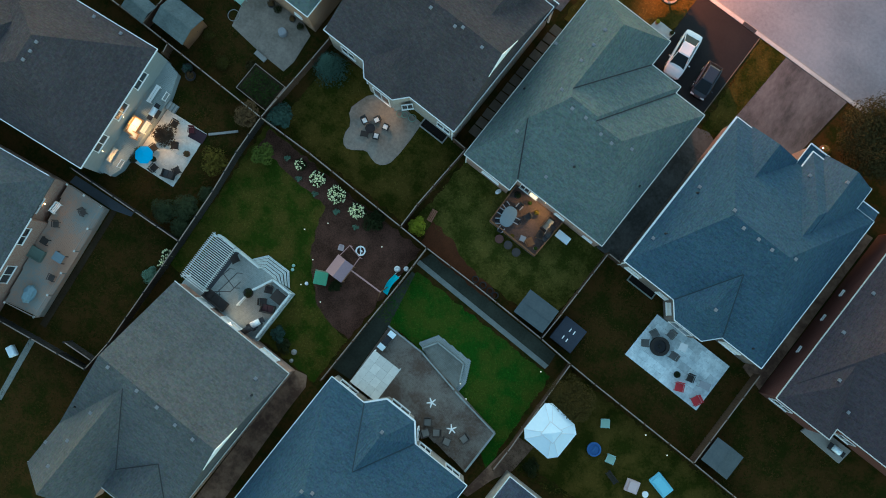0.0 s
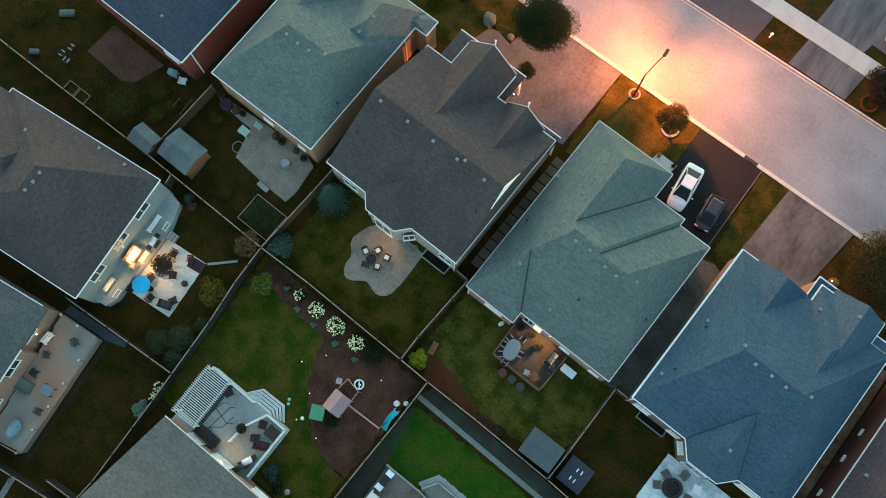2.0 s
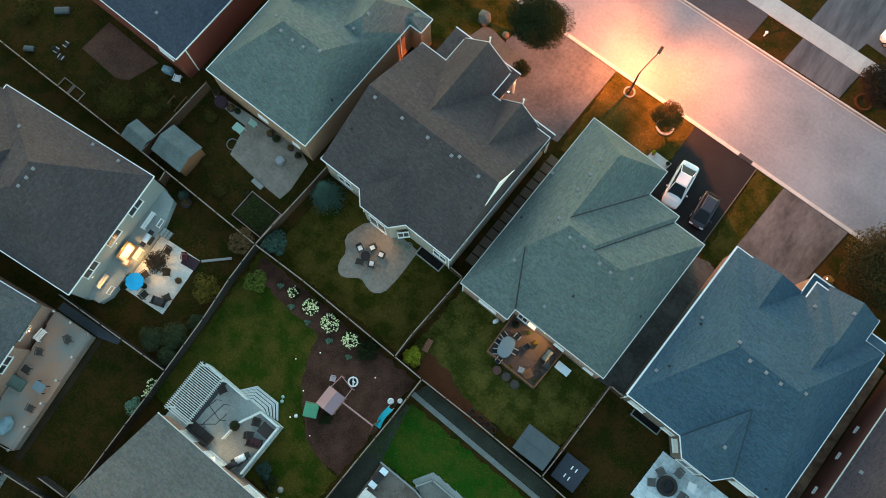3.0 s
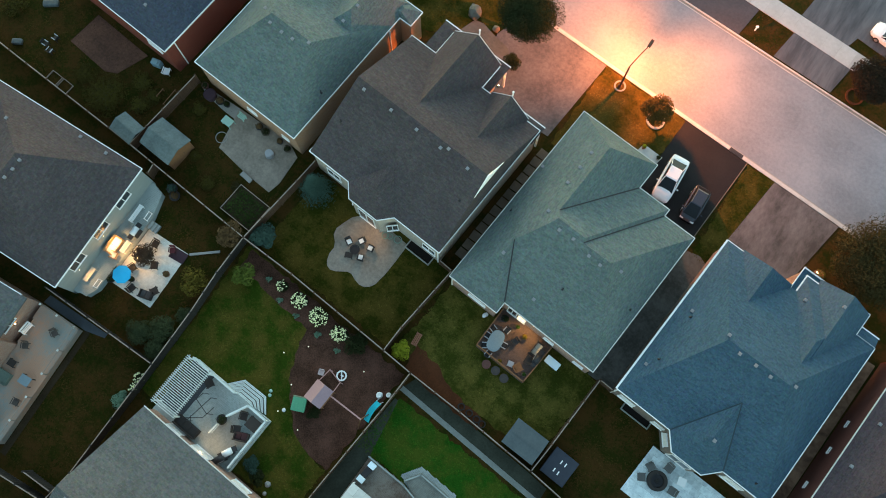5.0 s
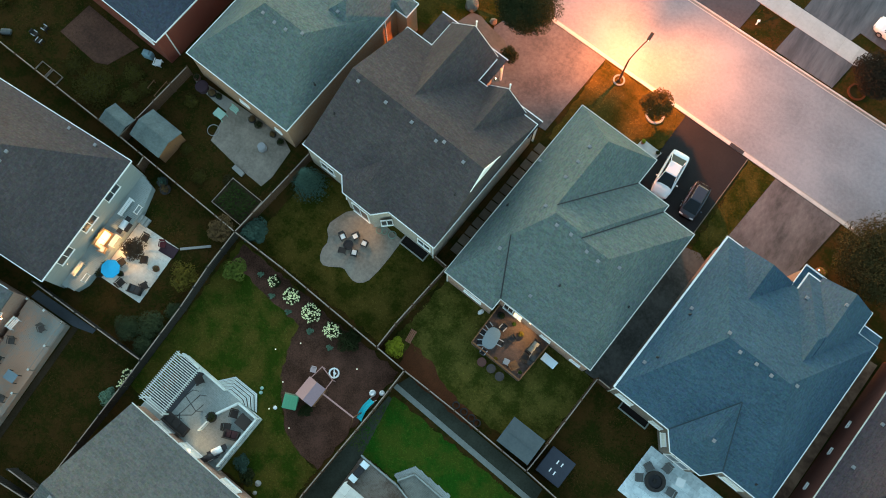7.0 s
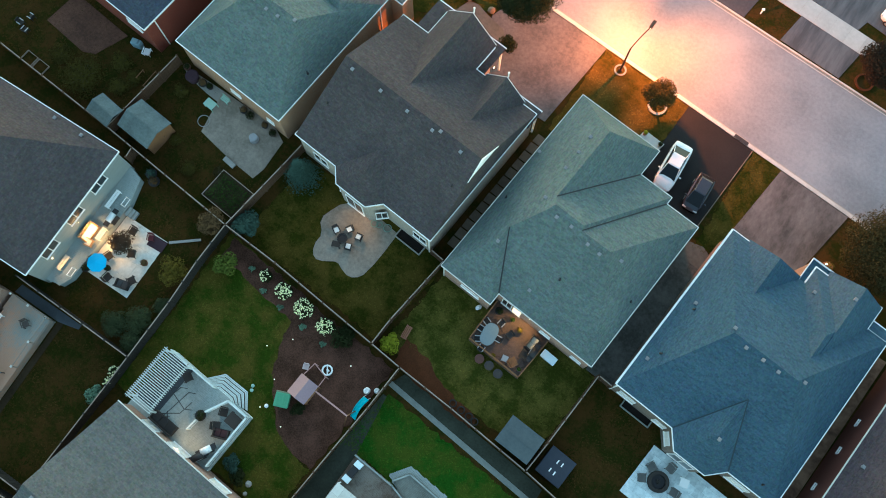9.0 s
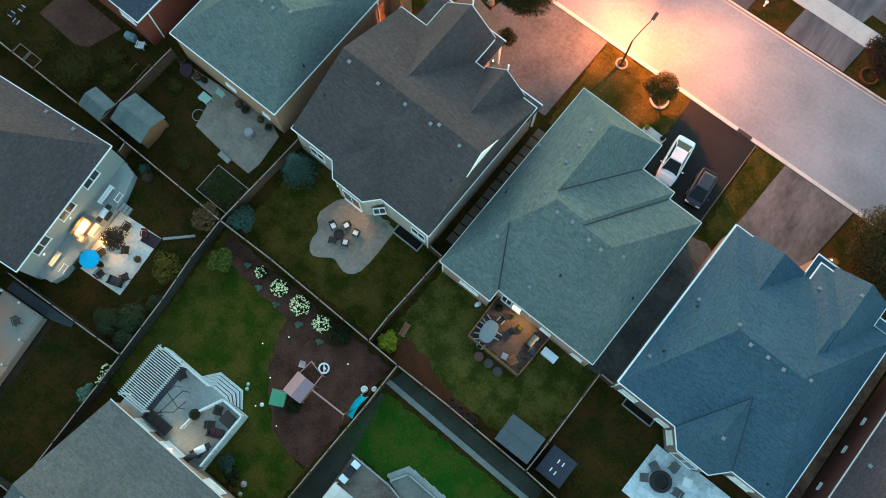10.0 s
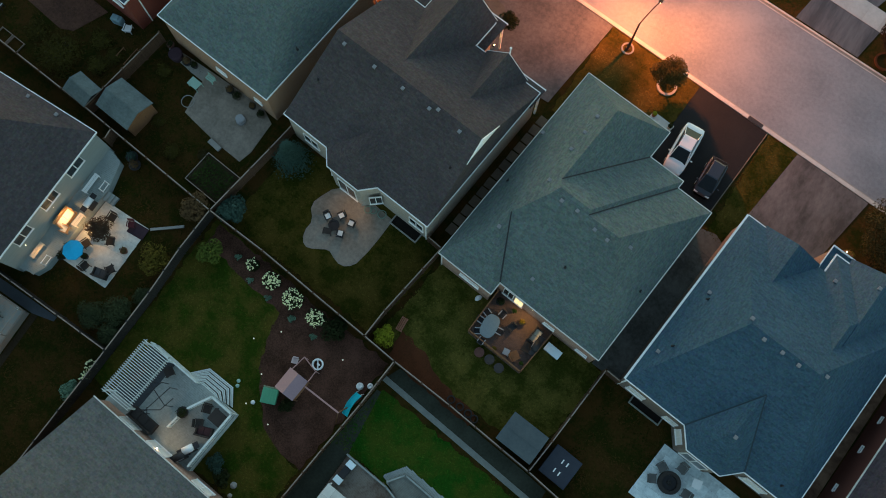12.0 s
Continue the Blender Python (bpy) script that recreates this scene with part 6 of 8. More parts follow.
# ---- garden with the pergola ----
D_POLY = [(-16.1, -14.45), (-15.65, -8.85), (-7.35, -9.62), (-7.75, -15.1)]
deck("raised_deck", "raised pale grey painted deck behind the house", D_POLY, 1.15, DECK_FLOOR, -5, DECK_PALE)
railing("pale grey deck railing", [(-15.55, -8.85), (-13.4, -9.08), (-11.0, -9.3)], 1.15, DECK_PALE, 1.0)
railing("pale grey deck railing round the corner", [(-9.4, -9.5), (-7.42, -9.68), (-7.78, -14.4)], 1.15, DECK_PALE, 1.0, top=0.16)
railing("pale grey railing dividing the deck", [(-9.4, -9.5), (-10.35, -11.15)], 1.15, DECK_PALE, 1.0, top=0.16)
railing("short pale railing dividing the deck", [(-10.6, -12.1), (-10.75, -13.0)], 1.15, DECK_PALE, 1.0)
st = thing("deck_stairs", "pale wooden stairs fanning down to the lawn", "stairs", pose(0, 0, 0))
FOOT = [(-12.35, -9.15), (-11.3, -8.05), (-8.95, -8.2), (-8.05, -9.45)]
TOP = [(-11.0, -9.32), (-10.7, -9.34), (-9.7, -9.44), (-9.4, -9.46)]
for i in range(5):
    z = 1.15 - 0.19 * (i + 1)

    def step_ring(g, f):
        a = [Vector(p).lerp(Vector(q), f) for p, q in zip(TOP, FOOT)]
        b = [Vector(p).lerp(Vector(q), g) for p, q in zip(TOP, FOOT)]
        return [tuple(v) for v in a] + [tuple(v) for v in b[::-1]]
    bm = B()
    prism(bm, step_ring(i / 5 + 0.02, (i + 1) / 5 - 0.015), 0, z - 0.045)
    bmesh.ops.recalc_face_normals(bm, faces=bm.faces)
    riser = part("riser", bm, DECK_WEATHER, st)
    for g, f in ((i / 5 + 0.035, i / 5 + 0.105), (i / 5 + 0.122, i / 5 + 0.19)):
        bm = B()
        prism(bm, step_ring(g, f), z - 0.04, z)
        bmesh.ops.recalc_face_normals(bm, faces=bm.faces)
        part("tread_board", bm, DECK_PALE, riser)
# dark rug; its tone also stands for the pergola's shade on the floor
bm = B()
box(bm, -1.15, 1.15, -2.2, 2.2, 0, 0.015, 0.004)
one("outdoor_rug", bm, material("rug_slate_shade", (0.05, 0.058, 0.066), (0.035, 0.04, 0.048), bump=0.4), "dark slate-blue rug, its tone also standing for pergola shade", "rug", pose(-14.65, -11.2, 1.152, 0, 0, -4))
sofa("garden_sofa", "dark wicker sofa under the pergola slats", -15.2, -11.3, 86, 1.168, WICKER, material("cushion_russet", (0.09, 0.045, 0.04), (0.06, 0.03, 0.028), rough=0.9), 1.9, 0.8, 3)
pg = thing("pergola", "pale painted slatted pergola over the deck's end", "pergola", pose(-15.98, -13.4, 1.15, 0, 0, -3.5))
for i in range(26):
    bm = B()
    y = 0.05 + 4.5 * i / 25
    box(bm, -0.02, 2.52, y - 0.024, y + 0.024, 2.2, 2.29, 0.008)
    part("slat", bm, DECK_PALE, pg)
for x in (0.14, 2.3):
    bm = B()
    box(bm, x - 0.04, x + 0.04, -0.1, 4.7, 2.04, 2.196, 0.008)
    part("beam", bm, DECK_GREY, pg)
    for y in (0.1, 4.4):
        bm = B()
        box(bm, x - 0.06, x + 0.06, y - 0.06, y + 0.06, 0, 2.036, 0.01)
        part("post", bm, DECK_PALE, pg)
fr = thing("canopy_frame", "bare dark metal canopy frame standing on the deck", "canopy", pose(-12.3, -11.7, 1.15, 0, 0, -20))
for a, b in (((-1.5, 0.1, 1.9), (0.7, 0.15, 1.9)), ((-0.2, 1.1, 1.75), (0.15, -1.5, 1.75)), ((0.6, 0.9, 1.8), (0.75, -0.3, 1.8)), ((0.75, -0.3, 1.8), (-0.2, -1.6, 1.7)), ((-0.9, 0.8, 1.7), (-0.8, -0.6, 1.7)), ((0.0, -1.0, 1.7), (0.8, -1.5, 1.7))):
    bm = B()
    tube(bm, a, b, 0.035, 0.03, 8)
    part("rafter", bm, DARK, fr)
for p in ((-1.5, 0.1), (0.7, 0.15), (-0.2, 1.1), (0.15, -1.5), (-0.2, -1.6), (-0.9, 0.8)):
    bm = B()
    tube(bm, (*p, 0), (*p, 1.88), 0.025, 0.025, 8)
    part("leg", bm, DARK, fr)
sofa("garden_sofa", "dark wicker sofa against the brick wall", -12.7, -13.75, 175, 1.15, WICKER, material("cushion_charcoal", (0.04, 0.036, 0.036), (0.03, 0.028, 0.028), rough=0.9), 2.3, 0.85, 3)
chair("patio_chair", "dark wicker armchair under the pergola", -13.3, -9.9, -30, 1.15, WICKER, 0.65, group="dark wicker chairs")
chair("patio_chair", "dark wicker armchair in the deck corner", -9.25, -10.45, 20, 1.15, WICKER, 0.62, group="dark wicker chairs")
chair("patio_chair", "dark wicker armchair by the railing", -9.1, -11.6, 120, 1.15, WICKER, 0.6, group="dark wicker chairs")
table("patio_table", "dark square table in the deck corner", -8.2, -10.5, -5, 1.15, WICKER, 1.1, 1.0)
sofa("garden_sofa", "dark red-brown loveseat by the railing", -8.45, -11.9, 200, 1.15, WICKER, material("cushion_wine", (0.07, 0.03, 0.032), (0.05, 0.022, 0.025), rough=0.9), 1.25, 0.75, 2)
pot("dark leafy planter dividing the deck", -10.6, -11.65, 1.15, 0.45, DARK, LEAF_DARK, 41, 0.5)
grill("stainless grill with a pale lid by the railing", -8.55, -13.45, 60, 1.15, WHITE)
grill("dark covered grill by the house wall", -8.75, -14.2, 60, 1.15, DARK)
tree("shrub", "blue-green shrub beside the deck", "shrub", -6.6, -13.4, 1.1, 0.9, LEAF_SPRUCE, 42, False, 7, 1100, 0.09)
tree("shrub", "dark green shrub beside the brick wall", "shrub", -5.6, -14.0, 0.9, 0.8, LEAF_DARK, 43, False, 7, 900, 0.09)
stone("garden_stone", "pale round garden stone at the house corner", "stone", -4.57, -13.95, 0.26, 0.3, CONCRETE, 3)
stone("garden_stone", "pale garden stone by the shrubs", "stone", -4.35, -14.7, 0.18, 0.25, CONCRETE, 4)
wall_lamp("dim warm wall lamp by the deck door", -10.2, -14.93, 3.05, 175, 9)


def flower_bush(label, x, y, r, seed, n=120):
    rng = random.Random(seed)
    t = thing("flowering_shrub", label, "flowering shrub", pose(x, y, 0), group="white flowering shrubs")
    vs, fs = [], []
    leaf_cloud((vs, fs), [(0, 0, r * 0.5, r, 0.6), (r * 0.4, r * 0.2, r * 0.5, r * 0.6, 0.7), (-r * 0.4, r * 0.1, r * 0.4, r * 0.7, 0.7)], 900, 0.08, rng)
    me = bpy.data.meshes.new("foliage")
    me.from_pydata([tuple(v) for v in vs], [], fs)
    part("foliage", me, LEAF_DARK, t)
    bm = B()
    heads = [(rng.uniform(0, 6.28), r * math.sqrt(rng.random()) * 1.0) for _ in range(max(14, n // 2))]
    for i in range(int(n * 1.5)):
        a, q = heads[i % len(heads)]
        px, py = q * math.cos(a) + rng.gauss(0, 0.045), q * math.sin(a) + rng.gauss(0, 0.045)
        q = math.hypot(px, py)
        z = r * 0.5 + r * 0.62 * math.sqrt(max(0.05, 1 - (q / (r * 1.1)) ** 2)) + rng.uniform(-0.05, 0.03)
        g = bmesh.ops.create_icosphere(bm, subdivisions=1, radius=rng.uniform(0.03, 0.06))
        bmesh.ops.translate(bm, verts=g["verts"], vec=(px, py, z))
    ob = part("blossoms", bm, PETAL, t, "cream-white blossoms")
    ob["kind"] = "stuff"


flower_bush("sparse white flowering shrub by the fence", -13.45, 0.25, 0.55, 51, 45)
flower_bush("full white flowering shrub in the bed", -11.4, 0.05, 0.75, 52, 130)
flower_bush("full white flowering shrub in the bed", -9.15, -0.22, 0.85, 53, 150)
flower_bush("full white flowering shrub in the bed", -6.85, -0.4, 0.75, 54, 130)
flower_bush("small pale flowering clump by the fence foot", -18.85, -13.0, 0.5, 55, 60)
flower_bush("small pale flowering clump by the weathered fence", -18.8, -13.9, 0.4, 56, 40)
for i, (x, y) in enumerate(((-12.9, -0.9), (-10.9, -1.2), (-8.4, -1.5), (-6.2, -1.7), (-14.8, 0.1))):
    tree("perennial", "small grey-leaved perennial in the flower bed", "plant", x, y, 0.45, 0.34, LEAF_SAGE, 200 + i, False, 5, 260, 0.06, group="grey-leaved perennials")

# ---- play set ----
ps = thing("play_set", "wooden play tower with a faded pink canopy and swing beam", "play set", pose(-5.05, -5.45, 0, 0, 0, -4))
for sx in (-1, 1):
    bm = B()
    vs = [bm.verts.new(p) for p in ((0, -0.9, 2.75), (0, 0.9, 2.75), (sx * 0.85, 0.9, 2.3), (sx * 0.85, -0.9, 2.3))]
    up = [bm.verts.new(v.co + Vector((0, 0, 0.03))) for v in vs]
    bm.faces.new(up)
    bm.faces.new(vs[::-1])
    for i in range(4):
        j = (i + 1) % 4
        bm.faces.new((vs[i], vs[j], up[j], up[i]))
    bmesh.ops.recalc_face_normals(bm, faces=bm.faces)
    part("canopy", bm, PINKWOOD if sx < 0 else MAUVE, ps)
    for sy in (-1, 1):
        bm = B()
        box(bm, sx * 0.75 - 0.05, sx * 0.75 + 0.05, sy * 0.8 - 0.05, sy * 0.8 + 0.05, 0, 2.3, 0.008)
        part("post", bm, TANWOOD, ps)
bm = B()
box(bm, -0.8, 0.8, -0.85, 0.85, 1.1, 1.16, 0.01)
part("platform", bm, TANWOOD, ps)
bm = B()
box(bm, 0.85, 4.05, -0.06, 0.06, 2.0, 2.13, 0.01, pose(0, 0.45, 0, 0, 0, 1))
part("swing_beam", bm, PINKWOOD, ps)
for sy in (-1, 1):
    bm = B()
    tube(bm, (4.0, 0.5, 2.05), (4.15, 0.5 + sy * 0.8, 0), 0.05, 0.05, 8)
    part("leg", bm, TANWOOD, ps)
bm = B()
for a, b in (((-0.75, 0.85), (-0.6, 2.1)), ((-0.6, 2.1), (0.75, 1.8)), ((0.75, 1.8), (0.78, 0.85))):
    tube(bm, (*a, 1.9), (*b, 1.9), 0.04, 0.04, 6)
part("side_frame", bm, PINKWOOD, ps)
for p in ((-0.6, 2.1), (0.75, 1.8)):
    bm = B()
    tube(bm, (*p, 0), (*p, 1.9), 0.045, 0.045, 6)
    part("post", bm, PINKWOOD, ps)
hut = thing("toy_house", "green plastic toy play hut on the mulch", "toy", pose(-6.15, -7.15, 0.03, 0, 0, 22))
bm = B()
box(bm, -0.5, 0.5, -0.5, 0.5, 0.0, 0.8, 0.08)
part("body", bm, GREENPLASTIC, hut)
bm = B()
box(bm, -0.6, 0.6, -0.58, 0.58, 0.804, 0.98, 0.08)
roof_part = part("roof", bm, GREENPLASTIC, hut)
bm = B()
for i in range(4):
    box(bm, -0.42 + 0.24 * i, -0.3 + 0.24 * i, -0.45, 0.45, 0.982, 1.01, 0.012)
part("ridges", bm, GREENPLASTIC, roof_part)
bm = B()
box(bm, -0.62, 0.62, 0.584, 0.70, 0.0, 0.9, 0.04)
part("counter", bm, MINT_TAN, hut, "faded tan-green counter ledge")
sl = thing("toy_slide", "teal plastic slide curving down beside the fence", "slide", pose(-0.72, -4.2, 0.03, 0, 0, -3))
bm = B()
rows = []
for i in range(13):
    f = i / 12
    z = 0.12 + 1.05 * f ** 1.3
    y = -0.95 + 1.9 * f
    x = -0.16 * math.sin(math.pi * f) + 0.06
    rows.append([(x - 0.25, y, z + 0.14), (x - 0.21, y, z + 0.14), (x - 0.18, y, z), (x + 0.18, y, z), (x + 0.21, y, z + 0.14), (x + 0.25, y, z + 0.14), (x + 0.25, y, z - 0.04), (x - 0.25, y, z - 0.04)])
loft(bm, rows)
part("chute", bm, TEAL, sl)
for sx in (-1, 1):
    bm = B()
    tube(bm, (sx * 0.2, 0.95, 1.1), (sx * 0.22, 1.15, 0), 0.035, 0.035, 8)
    part("leg", bm, WHITE, sl)
for x, y, r in ((-1.0, -2.75, 0.3), (-0.35, -2.3, 0.24)):
    bm = B()
    ball(bm, 0, 0, r * 0.9, r, 1, 1, 0.9)
    ring(bm, 0, 0, r * 1.5, r * 0.7, 0.08, 0.12)
    one("toy_bucket", bm, WHITE, "white plastic toy tub on the mulch", "toy", pose(x, y, 0.03), smooth=True)
bm = B()
ring(bm, 0, 0, 0.02, 0.46, 0.12, 0.24, 12)
box(bm, -0.05, 0.05, -0.36, 0.36, 0.08, 0.16, 0.02, pose(0, 0, 0, 0, 0, 35))
ball(bm, 0.05, 0.02, 0.16, 0.12, 1.3, 0.8, 0.8)
one("toy_spinner", bm, WHITE, "white round plastic toy on the mulch", "toy", pose(-4.65, -3.2, 0.035))
chair("toy_chair", "small pale pink toy chair beside the frame", -6.2, -3.95, 20, 0.035, PINKPALE, 0.42, 0.3, 0.6)
tree("shrub", "low dark green shrub beside the play tower", "shrub", -4.75, -6.95, 0.8, 0.75, LEAF_DARK, 44, False, 8, 1200, 0.07, 0.6)
stone("toy_ball", "pale deflated ball on the lawn's edge", "toy", -7.06, -8.28, 0.17, 0.2, WHITE, 5)
for x, y, i in ((-8.95, -7.6, 0), (-8.8, -7.95, 1)):
    stone("garden_stone", "small pale stone by the deck stairs", "stone", x, y, 0.15, 0.14, MINT, i)
for i, (x, y) in enumerate(((-9.9, -4.35), (-8.45, -2.75), (-3.25, -1.85), (-7.76, -6.2), (-5.1, -8.95), (-7.4, -8.62))):
    bm = B()
    tube(bm, (0, 0, 0), (0, 0, 0.22), 0.015, 0.015, 6)
    disc(bm, 0, 0, 0.22, 0.3, 0.06, 10, 0.03)
    one("garden_light", bm, SPARK, "small pale garden marker light", "garden light", pose(x, y, 0.02), "garden lights")

# ---- lawn garden with the kidney patio ----
KID = [(-12.37, 7.9), (-12.6, 7.2), (-12.47, 6.58), (-12.0, 6.1), (-11.75, 5.6), (-11.8, 5.0), (-11.62, 4.36), (-11.3, 3.95), (-10.9, 3.8), (-10.4, 3.95), (-9.99, 4.2), (-9.5, 4.5), (-9.13, 4.55), (-8.6, 4.3), (-7.99, 4.12), (-7.5, 4.2), (-7.1, 4.5), (-6.82, 4.95), (-6.6, 6.2), (-6.5, 7.6), (-6.45, 9.45), (-9.1, 9.8), (-11.2, 9.6), (-12.0, 8.8)]
sheet("patio", KID, 0.05, PATIO_TAN, "kidney-shaped tan concrete patio", "patio", 0.2)
for cx, cy, an in ((-10.85, 6.76, 60), (-9.95, 7.4, -30), (-8.95, 7.3, -80), (-9.2, 6.15, 200)):
    chair("patio_chair", "white-cushioned patio chair round the low table", cx, cy, an, 0.05, DARK, 0.52, group="chairs round the fire bowl", cushion=WHITE)
bm = B()
disc(bm, 0, 0, 0, 0.3, 0.3, 20, 0.38)
ring(bm, 0, 0, 0.3, 0.45, 0.1, 0.1, 20)
one("fire_bowl", bm, DARK, "dark round fire bowl on the patio", "fire bowl", pose(-10.05, 6.45, 0.05))
table("side_table", "low dark side table on the kidney patio", -10.2, 5.75, 20, 0.05, WICKER, 0.7, 0.5, 0.4)
for x, y, r in ((-8.6, 9.05, 0.32), (-8.2, 9.2, 0.28), (-7.45, 9.35, 0.36)):
    bm = B()
    for i in range(28):
        a, b = 6.28319 * i / 14, 6.28319 * (i + 1) / 14
        ra, rb = r - 0.002 * i, r - 0.002 * (i + 1)
        tube(bm, (ra * math.cos(a), ra * math.sin(a), 0.03 + 0.001 * i), (rb * math.cos(b), rb * math.sin(b), 0.031 + 0.001 * i), 0.022, 0.022, 6)
    one("garden_hose", bm, HOSE, "coiled pale green garden hose", "hose", pose(x, y, 0.05))
wall_lamp("dim warm wall lamp by the patio door", -9.55, 9.75, 2.3, -5, 11)


def window_well(label, x, y, turn, w, d, rim_mat):
    """A light well drawn flat: a near-black floor stands for its shaded depth, inside a low coping on three sides."""
    t = thing("window_well", label, "window well", pose(x, y, 0, 0, 0, turn))
    bm = B()
    box(bm, -w + 0.1, w - 0.1, -d + 0.1, d, 0.0, 0.06)
    part("floor", bm, WELL_SHADE, t)
    for x0, x1, y0, y1 in ((-w, w, -d, -d + 0.1), (-w, -w + 0.1, -d + 0.102, d), (w - 0.1, w, -d + 0.102, d)):
        bm = B()
        box(bm, x0, x1, y0, y1, 0.0, 0.22, 0.015)
        part("coping", bm, rim_mat, t)


window_well("stairwell with pale concrete coping, its shaded depth a flat dark floor", -5.2, 9.45, -5, 1.35, 0.45, CONCRETE)
bm = B()
box(bm, -0.75, 0.75, -0.25, 0.25, 0.0, 0.35, 0.02)
one("stone_step", bm, CONCRETE, "concrete door step at the patio", "step", pose(-9.5, 9.75, 0.05, 0, 0, -50))

# ---- garden with the small dark deck ----
deck("low_deck", "low dark brown wooden deck behind the house", [(3.75, 9.45), (3.5, 5.3), (8.5, 4.85), (8.95, 8.9)], 0.6, DECK_BROWN, 40)
railing("thin pale railing round the dark deck", [(3.72, 9.2), (3.52, 5.35), (8.48, 4.9), (8.92, 8.6)], 0.6, TANWOOD, 0.9, 0.08, 0.09)
wall_lamp("bright warm wall lamp over the dark deck", 6.75, 9.6, 2.45, -5, 26, (1.0, 0.58, 0.22), 0.4)
ot = thing("patio_table", "pale oval glass-topped patio table on the dark deck", "table", pose(4.68, 6.5, 0.6, 0, 0, 4))
OVAL = [(0.62 * math.copysign(abs(math.cos(6.28319 * k / 24)) ** 0.75, math.cos(6.28319 * k / 24)), 0.95 * math.copysign(abs(math.sin(6.28319 * k / 24)) ** 0.75, math.sin(6.28319 * k / 24))) for k in range(24)]
bm = B()
prism(bm, OVAL, 0.72, 0.75)
part("tabletop", bm, COVERGLASS, ot)
bm = B()
prism(bm, inset(OVAL, 0.1), 0.66, 0.716)
part("frame", bm, DARK, ot)
for sx in (-1, 1):
    for sy in (-1, 1):
        bm = B()
        tube(bm, (sx * 0.4, sy * 0.62, 0), (sx * 0.36, sy * 0.58, 0.66), 0.03, 0.03, 8)
        part("leg", bm, DARK, ot)
for cx, cy, an in ((3.85, 6.55, 90), (4.1, 5.7, 120), (5.5, 6.6, -85), (5.0, 7.8, -10), (4.75, 5.25, 175), (3.95, 7.3, 70)):
    chair("patio_chair", "dark metal patio chair with pale curved arms", cx, cy, an, 0.6, DARK, 0.46, group="dark metal chairs", arm_mat=METAL)
chair("lounge_chair", "tan lounge chair on the dark deck", 7.5, 5.7, 150, 0.6, TANWOOD, 0.65)
chair("lounge_chair", "dark lounge chair in the deck corner", 7.9, 6.7, -90, 0.6, WICKER, 0.65)
table("side_table", "small grey side table on the dark deck", 6.8, 5.6, 10, 0.6, METAL, 0.5, 0.5, 0.45)
sofa("garden_sofa", "pale cushioned bench by the deck door", 7.95, 7.9, 85, 0.6, WICKER, CUSHION, 1.3, 0.7, 2)
grill("dark grill at the deck's house side", 8.45, 7.2, -90, 0.6, DARK)
pot("small pot with lit foliage by the wall lamp", 6.55, 8.2, 0.6, 0.25, TERRA, LEAF_OLIVE, 61)
pot("terracotta pot on the dark deck", 5.6, 8.6, 0.6, 0.2, TERRA, LEAF_GREEN, 63)
pot("small dark pot by the deck railing", 5.9, 5.3, 0.6, 0.18, DARK, LEAF_OLIVE, 64)
pot("small pale pot beside the lounge chair", 8.2, 5.5, 0.6, 0.17, CONCRETE, LEAF_GREEN, 65)
chair("patio_chair", "dark metal patio chair by the deck door", 6.1, 7.4, -20, 0.6, DARK, 0.5, group="dark metal chairs")
pot("dark pot with a climbing plant by the deck corner", 4.3, 8.6, 0.6, 0.35, DARK, LEAF_DARK, 62)
for x, y, mt in ((5.1, 4.5, TERRA_DIM), (6.05, 4.48, WICKER_MID), (7.0, 4.33, WICKER_MID)):
    bm = B()
    tube(bm, (0, 0, 0), (0, 0, 0.34), 0.3, 0.36, 16)
    ring(bm, 0, 0, 0.34, 0.39, 0.07, 0.05, 16)
    one("planter_tub", bm, mt, "round planter tub against the deck", "planter", pose(x, y, 0.02))
st = thing("storage_box", "pale blue-grey lidded storage box by the wall", "storage box", pose(9.72, 7.72, 0.02, 0, 0, -6))
bm = B()
box(bm, -0.62, 0.62, -0.3, 0.3, 0, 0.6, 0.03)
part("body", bm, METAL, st)
bm = B()
box(bm, -0.68, 0.68, -0.35, 0.35, 0.604, 0.72, 0.04)
part("lid", bm, ICE, st)
stone("garden_stone", "white stone at the house wall", "stone", 2.7, 8.05, 0.2, 0.25, WHITE, 6, 1.5)
bench("small russet wooden bench on the lawn", -1.0, 2.95, 95, 0.03, TERRA, 1.15)
for i, x in enumerate((5.3, 6.15, 6.95, 7.55)):
    bm = B()
    ring(bm, 0, 0, 0.0, 0.33, 0.1, 0.12, 12)
    one("edging_ring", bm, FENCE_GREY, "dark stone edging ring along the fence", "edging", pose(x, 0.34 - 0.08 * i, 0.05), "edging rings")

# ---- stepping stones down the side of the brown-roofed house ----
for i in range(13):
    y = 11.5 + 0.98 * i
    bm = B()
    box(bm, -0.46, 0.46, -0.43, 0.43, -0.02, 0.05 + 0.008 * (i % 3), 0.015)
    one("stepping_stone", bm, PAVER, "square tan stepping stone in the side passage", "stepping stone", pose(-2.05 + 0.0875 * (y - 11.5), y, 0, 0, 0, -5 + 2 * (i % 3)), "stepping stones")

